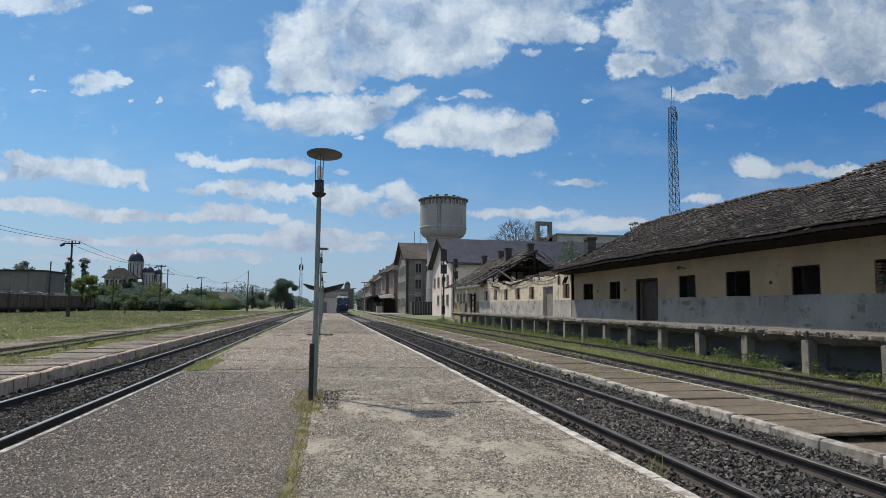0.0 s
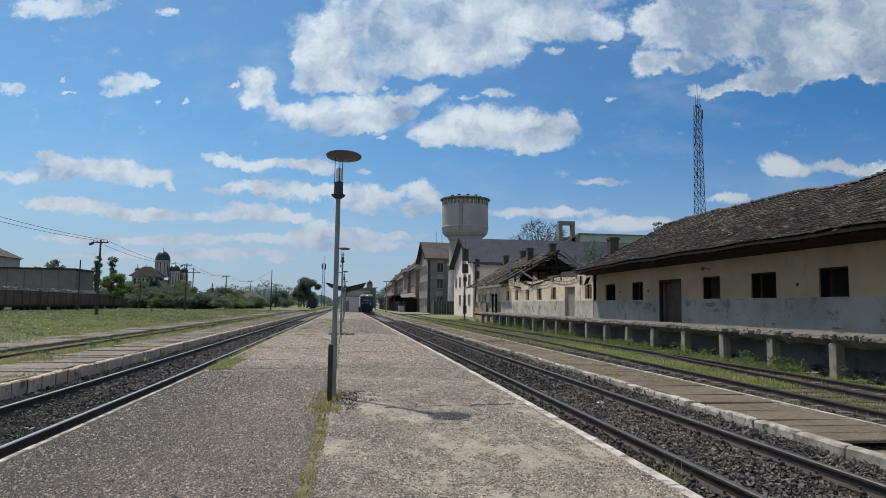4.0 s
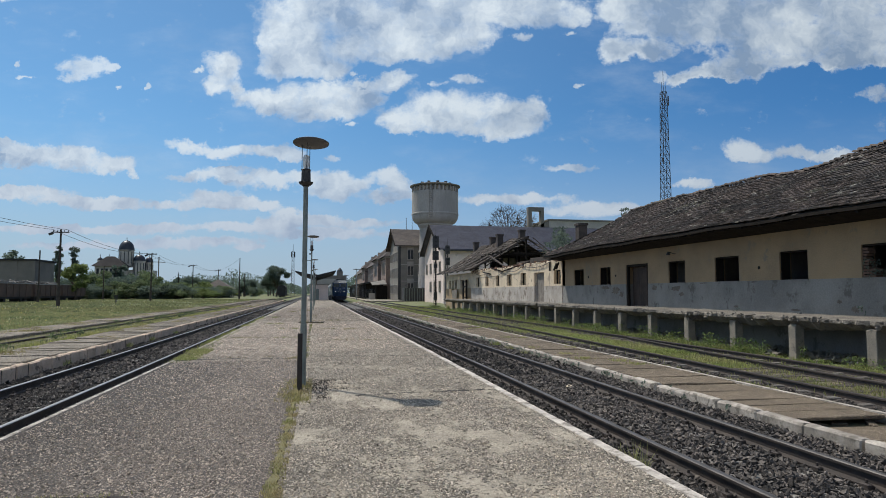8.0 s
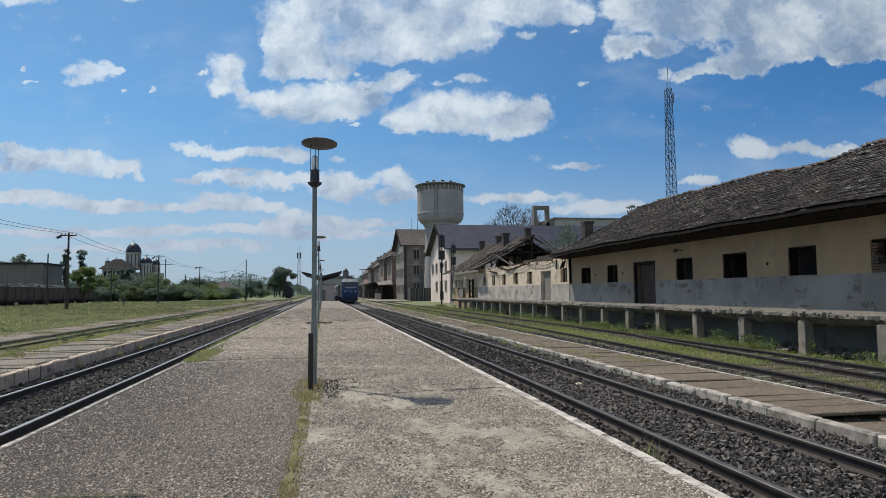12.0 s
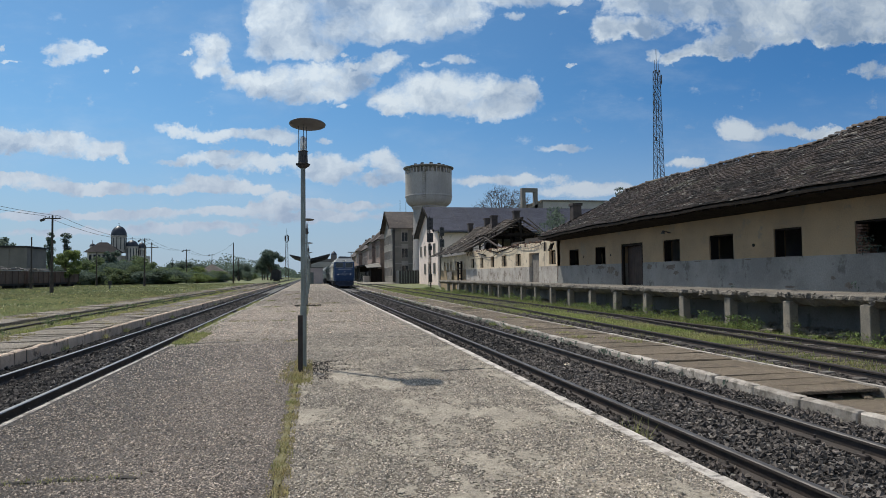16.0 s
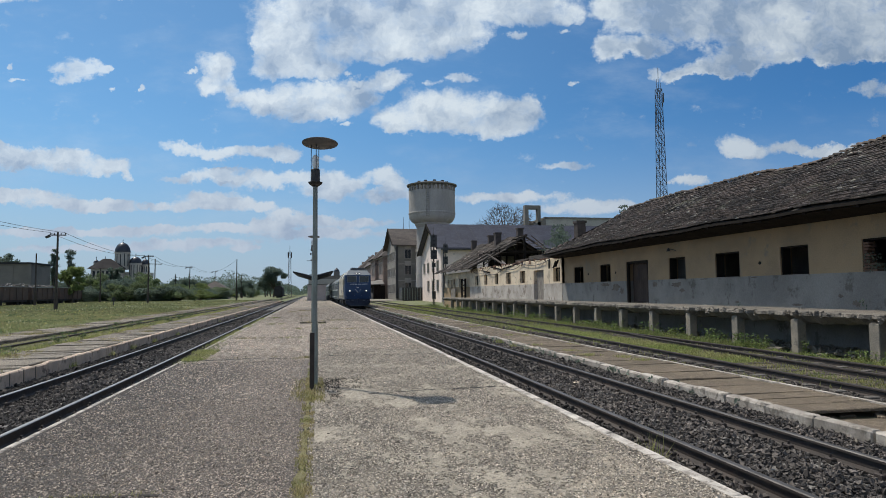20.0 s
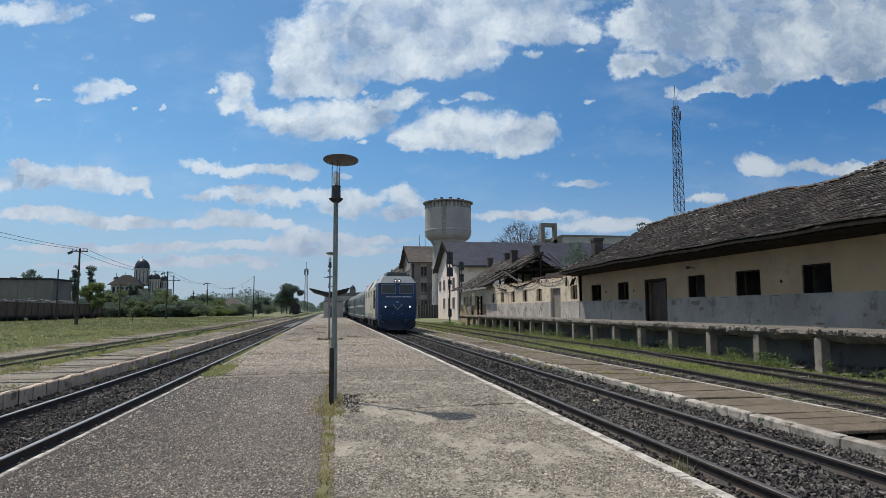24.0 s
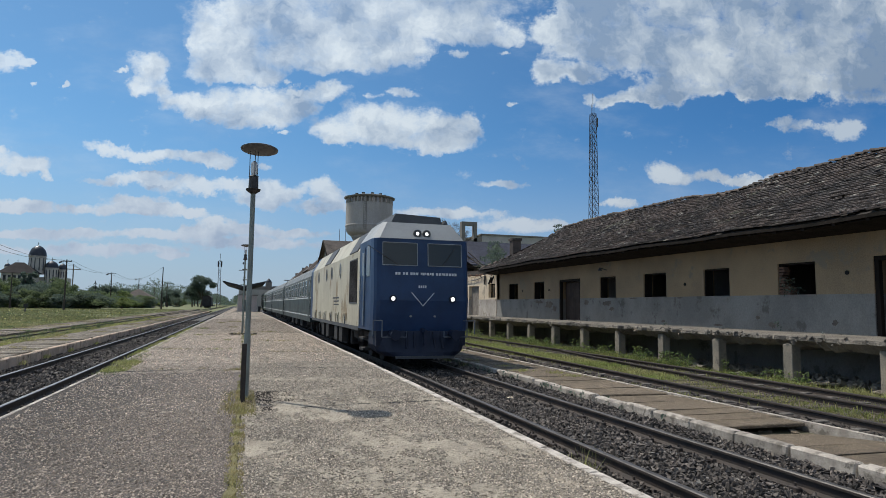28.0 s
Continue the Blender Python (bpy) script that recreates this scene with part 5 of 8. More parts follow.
SILL, HEAD, FLOOR = 1.88, 2.82, 0.80
WINDOWS = [(34.7, 36.1), (31.2, 32.5), (24.2, 25.5), (20.7, 22.15), (17.35, 18.6), (14.0, 15.33), (8.0, 9.4)]
DOORS = [(27.3, 29.45), (10.3, 12.25)]
shed = thing("goods_shed", "derelict ochre goods shed with a sagging tiled roof", "goods shed")
holes = [(a, b, SILL, HEAD) for a, b in WINDOWS] + [(a, b, FLOOR - 0.4, 2.84) for a, b in DOORS]
pierced(Shape(), WALL, WALL + 0.45, -6, 38.0, SILL, 3.95, holes).part("upper_wall", M["ochre"], shed)
pierced(Shape(), WALL - 0.012, WALL + 0.45, -6, 38.0, -0.5, SILL, holes).part("plinth_wall", M["plinth"], shed, "grey cement plinth with flaking patches")
Shape().box(WALL, 23.0, 37.6, 38.02, -0.5, 3.95).part("end_wall", M["ochre"], shed)
Shape().box(22.6, 23.0, -6, 37.6, -0.5, 3.95).part("rear_wall", M["plaster_room"], shed)
Shape().box(WALL, 23.0, -6.4, -6, -0.5, 3.95).part("end_wall", M["ochre"], shed)
Shape().box(WALL + 0.45, 22.6, -6, 37.6, 0.6, 0.8).part("shed_floor", M["plaster_room"], shed)
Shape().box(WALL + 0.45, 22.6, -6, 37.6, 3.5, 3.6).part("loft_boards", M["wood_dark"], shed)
for y in (33.5, 26.0, 19.5, 12.8):
    Shape().box(WALL + 0.45, 22.6, y - 0.15, y + 0.15, 0.8, 3.5).part("cross_wall", M["plaster_room"], shed)
for i, (a, b) in enumerate(WINDOWS):
    w = thing("window_opening", "", "", "", (0, 0, 0))
    w.parent = shed
    fr = Shape()
    fr.box(WALL + 0.05, WALL + 0.37, a, a + 0.04, SILL, HEAD).box(WALL + 0.05, WALL + 0.37, b - 0.04, b, SILL, HEAD).box(WALL + 0.05, WALL + 0.37, a + 0.04, b - 0.04, HEAD - 0.05, HEAD)
    fr.part("frame", M["wood_dark"], w)
    Shape().box(WALL - 0.03, WALL + 0.3, a - 0.02, b + 0.02, SILL - 0.05, SILL + 0.004).part("sill", M["plinth"], w)
    if i == 5:
        rb = random.Random(i)
        for z in np.arange(SILL + 0.01, HEAD - 0.08, 0.085):
            o = Shape().rbox(WALL + 0.02, WALL + 0.26, b - 0.12 - rb.random() * 0.12, b - 0.01, z, z + 0.07, 0.006).part("brick", M["brick"], w)
        if i == 5:
            for z in np.arange(SILL + 0.01, SILL + 0.42, 0.085):
                for k in range(rb.randint(0, 1) if z > SILL + 0.2 else 1):
                    Shape().rbox(WALL + 0.04, WALL + 0.28, b - 0.42 - k * 0.25, b - 0.19 - k * 0.25, z, z + 0.07, 0.006).part("brick", M["brick"], w)
for a, b in DOORS:
    d = thing("shed_door", "", "", "", (0, 0, 0))
    d.parent = shed
    Shape().box(WALL + 0.03, WALL + 0.15, a, a + 0.12, FLOOR, 2.84).box(WALL + 0.03, WALL + 0.15, b - 0.12, b, FLOOR, 2.84).box(WALL + 0.03, WALL + 0.15, a + 0.12, b - 0.12, 2.72, 2.84).part("door_frame", M["wood_dark"], d)
    n = 7
    for k in range(n):
        ya, yb = a + 0.13 + (b - a - 0.9) * k / n, a + 0.13 + (b - a - 0.9) * (k + 1) / n - 0.012
        Shape().rbox(WALL + 0.2, WALL + 0.24, ya, yb, FLOOR + 0.03, 2.71, 0.006).part("door_board", M["door_brown"], d)
    Shape().box(WALL + 0.3, WALL + 0.34, b - 0.75, b - 0.13, FLOOR + 0.03, 2.71).part("door_leaf", M["door_brown"], d)
# hooks, a bracket, and near-black discs whose colour stands for the dark inside holes
for y, z in ((30.6, 2.33), (19.6, 2.33), (34.0, 2.35), (13.0, 2.45)):
    Shape().tube((WALL - 0.02, y, z), (WALL + 0.02, y, z), 0.06, 0.06, 8).part("wall_hole", M["void"], shed)
lampb = Shape().beam((WALL, 24.9, 3.12), (WALL - 0.35, 24.9, 3.2), 0.03)
lampb.tube((WALL - 0.35, 24.9, 3.22), (WALL - 0.35, 24.9, 3.08), 0.03, 0.10, 8)
lampb.part("wall_lamp", M["steel_dark"], shed, "broken enamel wall lamp on a bracket")

# the roof: courses of tiles over a sagging frame
EAVE_X, RIDGE_X, RIDGE_END = 13.85, 19.0, 36.3


def eave_z(y):
    return 3.84 - 0.04 * math.exp(-((y - 13.5) / 4.0) ** 2) - 0.10 * math.exp(-((y - 36.5) / 2.5) ** 2) + 0.02 * math.sin(y * 1.3)


def ridge_z(y):
    return 6.54 - 0.24 * math.exp(-((y - 21.6) / 1.8) ** 2) + 0.04 * math.exp(-((y - 14.5) / 3.0) ** 2) + 0.08 * math.exp(-((y - 32) / 3.0) ** 2) + 0.015 * math.sin(y * 2.1)


def roof_point(u, y, lift=0.0):
    """u runs from the eave (0) to the ridge (1)."""
    sag = -0.14 * math.sin(math.pi * u) + 0.035 * math.sin(y * 0.9 + 3 * u) * math.sin(math.pi * u)
    z = eave_z(y) + (ridge_z(y) - eave_z(y)) * u + sag
    return (EAVE_X + (RIDGE_X - EAVE_X) * u - 0.45 * lift, y, z + lift)


def hip_y(u):
    return 38.45 + (RIDGE_END - 38.45) * u


ROOF_Y0 = -7.0
deck = Shape()
US, n = np.linspace(0, 1, 9), 40
grid = []
for u in US:
    y1 = hip_y(u)
    grid += [roof_point(u, ROOF_Y0 + (y1 - ROOF_Y0) * i / n, -0.05) for i in range(n + 1)]
deck.add(grid, [(k * (n + 1) + i, k * (n + 1) + i + 1, (k + 1) * (n + 1) + i + 1, (k + 1) * (n + 1) + i) for k in range(8) for i in range(n)])
deck.add([(EAVE_X, ROOF_Y0, 3.6), (RIDGE_X, ROOF_Y0, 6.5), (24.2, ROOF_Y0, 3.75), (24.2, 38.4, 3.75), (RIDGE_X, RIDGE_END, 6.45), (RIDGE_X, ROOF_Y0, 6.45), roof_point(0, 38.45, -0.05), roof_point(1, RIDGE_END, -0.05)],
         [(5, 4, 3, 2), (6, 3, 7), (0, 1, 2)])
roof = deck.part("roof", M["tile_under"], shed, "sagging roof of mossy old clay tiles")


def tile_roof():
    rng = np.random.default_rng(77)
    course, wide = 0.165, 0.17
    length = math.hypot(RIDGE_X - EAVE_X, 2.8)
    rows = int(length / course)
    cs, ax, side, pale = [], [], [], []
    for r in range(rows):
        u = (r + 0.1) / rows
        for y in np.arange(2.0 + (r % 2) * wide / 2, hip_y(u) - 0.05, wide):
            if rng.random() < 0.03:
                continue
            a, b = Vector(roof_point(u, y)), Vector(roof_point(min(1, u + 1.25 / rows), y))
            d = (b - a).normalized()
            nrm = Vector((-d.z, 0, d.x))
            cs.append((a + b) / 2 + nrm * (0.012 + 0.014 * rng.random() ** 2 + 0.012 * math.sin(y * 0.7 + r * 1.9) * math.sin(y * 0.23 + r)) + Vector((0, rng.normal() * 0.006, 0)))
            tilt = 0.19 + rng.normal() * 0.03
            ax.append(d * math.cos(tilt) - nrm * math.sin(tilt))
            yaw = rng.normal() * 0.02
            side.append(Vector((d.x * yaw, 1, d.z * yaw)).normalized())
            pale.append(rng.random() < 0.02)
    cs, ax, side, pale = np.array(cs), np.array(ax), np.array(side), np.array(pale)
    up = np.cross(side, ax)
    single = np.nonzero((cs[:, 1] > 9.0) & (cs[:, 1] < 13.2) & (cs[:, 0] < EAVE_X + 1.9) & ~pale)[0][:300]
    one = Shape().add(CUBE * np.array([0.115, wide / 2 - 0.004, 0.016]), [tuple(int(i) for i in q) for q in CUBE_F]).data("tile", M["tile"])
    for i in single:
        o = new("tile", one)
        o.parent = roof
        m = Matrix((tuple(ax[i]), tuple(side[i]), tuple(up[i]))).transposed().to_4x4()
        m.translation = Vector(cs[i])
        o.matrix_local = m
    rest = np.ones(len(cs), bool)
    rest[single] = False
    cs, ax, side, up, pale = cs[rest], ax[rest], side[rest], up[rest], pale[rest]
    for flag, mat, nm in ((False, M["tile"], "tiles"), (True, M["tile_lichen"], "pale_tiles")):
        k = pale == flag
        v = cs[k][:, None] + CUBE[None, :, 0:1] * ax[k][:, None] * 0.115 + CUBE[None, :, 1:2] * side[k][:, None] * (wide / 2 - 0.004) + CUBE[None, :, 2:3] * up[k][:, None] * 0.016
        f = (CUBE_F[None] + 8 * np.arange(k.sum())[:, None, None]).reshape(-1, 4)
        mass(nm, v.reshape(-1, 3), f, mat, roof)


tile_roof()
cap_outline = [(0.11 * math.cos(math.pi * i / 6), 0.085 * math.sin(math.pi * i / 6)) for i in range(7)]
cap_mesh = Shape().prism(cap_outline, "y", 0, 0.33).data("ridge_tile", M["tile"])
rc = random.Random(9)
y = 2.0
while y < RIDGE_END:
    o = new("ridge_tile", cap_mesh)
    o.parent = roof
    o.matrix_world = pose(RIDGE_X + rc.gauss(0, 0.015), y, ridge_z(y) + rc.gauss(0, 0.012), rc.gauss(9, 3), rc.gauss(0, 4), rc.gauss(0, 3))
    y += 0.265
for i in range(14):
    u = 1 - (i + 0.5) / 14
    o = new("ridge_tile", cap_mesh)
    o.parent = roof
    p = roof_point(u, hip_y(u))
    o.matrix_world = Matrix.Translation(p) @ Matrix.Rotation(math.atan2(-(RIDGE_X - EAVE_X), 2.1), 4, "Z") @ Matrix.Rotation(rc.gauss(0.48, 0.05), 4, "X")
# eave board, rafters ends and soffit, in wood blackened to stand for eave shade
def along_eave(section):
    ys = list(np.arange(ROOF_Y0, 38.3, 0.8)) + [38.4]
    rings = [[(x, y, z) for x, z in section(y)] for y in ys]
    n = len(rings[0])
    s = Shape()
    return s.add([p for r in rings for p in r], [(k * n + i, k * n + (i + 1) % n, (k + 1) * n + (i + 1) % n, (k + 1) * n + i) for k in range(len(ys) - 1) for i in range(n)] + [tuple(range(n)), tuple(range((len(ys) - 1) * n, len(ys) * n))])


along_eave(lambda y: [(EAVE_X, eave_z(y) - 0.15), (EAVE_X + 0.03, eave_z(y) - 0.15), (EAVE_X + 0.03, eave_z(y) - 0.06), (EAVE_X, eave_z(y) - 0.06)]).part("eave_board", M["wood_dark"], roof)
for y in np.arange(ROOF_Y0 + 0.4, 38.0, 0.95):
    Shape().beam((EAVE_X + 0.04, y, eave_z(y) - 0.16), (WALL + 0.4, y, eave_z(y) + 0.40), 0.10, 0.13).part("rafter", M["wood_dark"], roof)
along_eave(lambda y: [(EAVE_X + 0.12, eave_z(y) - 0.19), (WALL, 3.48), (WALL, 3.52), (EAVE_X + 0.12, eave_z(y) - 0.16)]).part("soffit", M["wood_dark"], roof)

# plaster that has come away from the wall in ragged patches
def bare_patch(y, z, w, hh, seed, parent, x=None):
    rng = random.Random(seed)
    n = 26
    pts = []
    for k in range(n):
        a = 2 * math.pi * k / n
        r = rng.uniform(0.55, 1.1)
        pts.append((y + w / 2 * math.cos(a) * r, z + hh / 2 * math.sin(a) * r))
    x = WALL - 0.016 if x is None else x
    Shape().prism(pts, "x", x - 0.004, x + 0.002).part("bare_patch", M["bare_render"], parent, "bare stained patch where plaster has fallen")


BARE = [(31.8, 1.72, 1.2, 0.22), (30.6, 1.56, 1.0, 0.42), (29.95, 1.36, 0.6, 0.3), (26.7, 1.68, 0.5, 0.28), (24.9, 1.64, 0.8, 0.3), (24.5, 1.4, 0.45, 0.22), (15.6, 0.98, 0.3, 0.22), (16.15, 1.2, 0.2, 0.15),
        (33.4, 1.84, 0.7, 0.07), (22.9, 1.84, 0.6, 0.06), (19.9, 1.84, 0.4, 0.05), (20.9, 0.95, 0.3, 0.1), (13.4, 1.1, 0.22, 0.18), (17.9, 0.9, 0.5, 0.09)]
for k, (y, z, w, hh) in enumerate(BARE):
    bare_patch(y, z, w, hh, 40 + k, shed)

# loading ramp
ramp = thing("loading_ramp", "crumbling concrete loading ramp on square piers", "loading ramp")


def ramp_deck():
    rng = random.Random(5)
    s = Shape()
    ys = np.arange(-6, 67.01, 0.13)
    prev = None
    for y in ys:
        over = 12.88 + rng.uniform(-0.045, 0.045) + (0.10 if rng.random() < 0.15 else 0)
        low = 0.51 + 0.035 * math.sin(y * 3.1) * math.sin(y * 1.17) + rng.uniform(-0.06, 0.04)
        top = 0.79 + rng.uniform(-0.015, 0.012)
        cur = [(over + 0.26, y, low), (over + rng.uniform(-0.03, 0.04), y, 0.68), (over + 0.02, y, top - 0.02), (over + 0.07, y, top), (WALL - 0.02, y, 0.80), (WALL - 0.02, y, 0.58)]
        if prev:
            s.add(prev + cur, [(i, (i + 1) % 6, 6 + (i + 1) % 6, 6 + i) for i in range(6)])
        prev = cur
    s.part("deck", M["ramp"], ramp)
    for k in range(25):
        y = 13.05 + 2.62 * (k - 5)
        w = 0.135 + 0.02 * rng.random()
        p = Shape().rbox(12.95, 13.23, y - w, y + w, -0.6, 0.56, 0.015)
        p.part("pier", M["pier"], ramp)
        Shape().box(13.0, WALL - 0.03, y - 0.12, y + 0.12, 0.42, 0.585).part("cross_beam", M["ramp"], ramp)
    Shape().box(WALL - 0.10, WALL - 0.02, -6, 67, -0.55, 0.58).part("rear_wall", M["plinth"], ramp)


ramp_deck()


def rubble():
    rng = np.random.default_rng(15)
    n = 2200
    y = rng.uniform(6, 45, n)
    x = 13.3 + rng.random(n) * 1.5
    c = np.stack([x, y, -0.40 + 0.12 * rng.random(n)], 1)
    v, f = rocks(rng, c, rng.uniform(0.02, 0.085, n))
    m = 420
    yy = rng.uniform(4, 45, m)
    e = np.stack([12.90 + 0.05 * rng.random(m), yy, 0.62 + 0.175 * rng.random(m) ** 0.8], 1)
    ve, fe = rocks(rng, e, rng.uniform(0.02, 0.06, m))
    mass("crumbling_edge", ve, fe, M["ramp"], ramp, "crumbled lip of the ramp's deck")
    mass("rubble", v, f, M["pier"], None, "broken concrete and stones under the loading ramp", "rubble")
    n = 60
    c = np.stack([14.55 + 0.35 * rng.random(n), rng.uniform(9, 36, n), np.full(n, 0.82)], 1)
    v, f = rocks(rng, c, rng.uniform(0.012, 0.04, n))
    mass("rubble", v, f, M["plinth"], None, "fallen plaster crumbs on the loading ramp", "rubble")


rubble()

rs = random.Random(71)
for k in range(30):
    y = rs.uniform(7.5, 22.0)
    w, d = rs.uniform(0.12, 0.34), rs.uniform(0.10, 0.26)
    chunk = Shape().rbox(-w, w, -d, d, -0.03, 0.03, 0.012)
    chunk.v = [(px + rs.uniform(-0.04, 0.04), py + rs.uniform(-0.04, 0.04), pz) for px, py, pz in chunk.v]
    chunk = tagged(chunk.part("concrete_chunk", M["ramp"]), "broken flat piece of pale concrete under the ramp", "rubble", "broken concrete pieces")
    chunk.matrix_local = pose(rs.uniform(13.0, 14.3), y, -0.35, rs.uniform(-14, 14), rs.uniform(-12, 12), rs.uniform(0, 180))

# ruined range beyond: roofless sunlit wall
ruin = thing("ruined_range", "roofless cream-plastered ruin with empty windows", "ruin")
R_WIN = [(38.35, 39.55), (45.4, 46.65), (49.0, 50.3), (52.6, 53.75), (56.2, 57.3), (59.6, 60.9)]
rholes = [(a, b, 2.02, 2.93) for a, b in R_WIN] + [(41.4, 43.45, 0.8, 2.87)]
pierced(Shape(), WALL, WALL + 0.4, 38.1, 63.0, 1.9, 3.3, rholes).part("upper_wall", M["cream"], ruin)
pierced(Shape(), WALL - 0.012, WALL + 0.4, 38.1, 63.0, -0.5, 1.9, rholes).part("plinth_wall", M["plinth_pale"], ruin)
rr = random.Random(23)
s = Shape()
yy = 38.1
while yy < 63:
    w = rr.uniform(0.18, 0.5)
    s.rbox(WALL + rr.uniform(0, 0.02), WALL + 0.4, yy, min(63, yy + w), 3.3, 3.3 + rr.uniform(0.12, 0.34) + (0.1 if yy > 55 else 0), 0.03)
    yy += w
s.part("broken_top", M["cream"], ruin, "jagged broken wall head")
rq = np.random.default_rng(57)
cq = np.stack([WALL + rq.uniform(0.0, 0.4, 380), rq.uniform(38.4, 63.0, 380), 3.44 + rq.uniform(-0.06, 0.20, 380)], 1)
mass("loose_rubble", *rocks(rq, cq, rq.uniform(0.03, 0.12, 380)), M["brick"], ruin, "loose bricks and dirt on the wall head")
for a, b in R_WIN:
    f = Shape()
    f.box(WALL + 0.2, WALL + 0.27, a, a + 0.07, 2.02, 2.93).box(WALL + 0.2, WALL + 0.27, b - 0.07, b, 2.02, 2.93).box(WALL + 0.2, WALL + 0.27, a + 0.07, b - 0.07, 2.86, 2.93).box(WALL + 0.2, WALL + 0.27, (a + b) / 2 - 0.03, (a + b) / 2 + 0.03, 2.02, 2.86)
    f.part("window_frame", M["wood_dark"], ruin)
Shape().box(WALL + 0.2, WALL + 0.24, 41.9, 43.4, 0.8, 2.8).part("door_leaf", M["wood_grey"], ruin, "grey boarded door ajar")
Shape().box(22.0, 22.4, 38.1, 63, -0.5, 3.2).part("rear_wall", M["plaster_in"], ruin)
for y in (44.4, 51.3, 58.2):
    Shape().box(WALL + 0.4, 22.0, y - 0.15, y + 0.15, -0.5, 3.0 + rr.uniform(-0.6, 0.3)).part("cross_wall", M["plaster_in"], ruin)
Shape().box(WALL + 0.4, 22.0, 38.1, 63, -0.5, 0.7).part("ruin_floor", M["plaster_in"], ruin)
# hanging battens and fallen beams
for (ya, za, xa), (yb, zb, xb) in (((62, 3.7, 15.2), (55, 3.1, 14.9)), ((56, 3.7, 15.1), (51, 3.2, 14.9)), ((51, 3.25, 14.9), (45, 3.75, 15.2)), ((38.9, 3.35, 14.95), (39.15, 2.9, 14.85)), ((38.5, 3.4, 14.95), (38.62, 2.95, 14.8))):
    Shape().beam((xa, ya, za), (xb, yb, zb), 0.07, 0.10).part("fallen_batten", M["wood_grey"] if za > 5 else M["wood_dark"], ruin)
Shape().beam((14.9, 40.0, 3.5), (14.9, 40.02, 2.9), 0.12, 0.06).part("gutter_stub", M["steel_dark"], ruin)

# roofed far end with a collapsing roof
far_end = thing("collapsing_outbuilding", "low outbuilding with a collapsing tiled roof and bare rafters", "outbuilding")
F_WIN = [(64.6, 65.5), (67.2, 68.2), (70.0, 71.0), (73.4, 74.4)]
fh = [(a, b, 1.9, 2.85) for a, b in F_WIN] + [(71.6, 72.7, 0.8, 2.8)]
pierced(Shape(), WALL, WALL + 0.4, 63.0, 76.5, 1.9, 3.5, fh).part("upper_wall", M["cream"], far_end)
pierced(Shape(), WALL - 0.012, WALL + 0.4, 63.0, 76.5, -0.5, 1.9, fh).part("plinth_wall", M["ochre"], far_end)
Shape().box(WALL, 23, 76.1, 76.5, -0.5, 3.5).part("end_wall", M["cream"], far_end)
Shape().box(22.6, 23, 52, 76.1, -0.5, 3.5).part("rear_wall", M["cream"], far_end)
Shape().box(WALL + 0.4, 22.6, 63, 76, 3.2, 3.3).part("loft_boards", M["wood_dark"], far_end)
for a, b in F_WIN:
    Shape().box(WALL + 0.25, WALL + 0.29, a, b, 1.9, 2.85).part("window_pane", M["window_dark"], far_end)


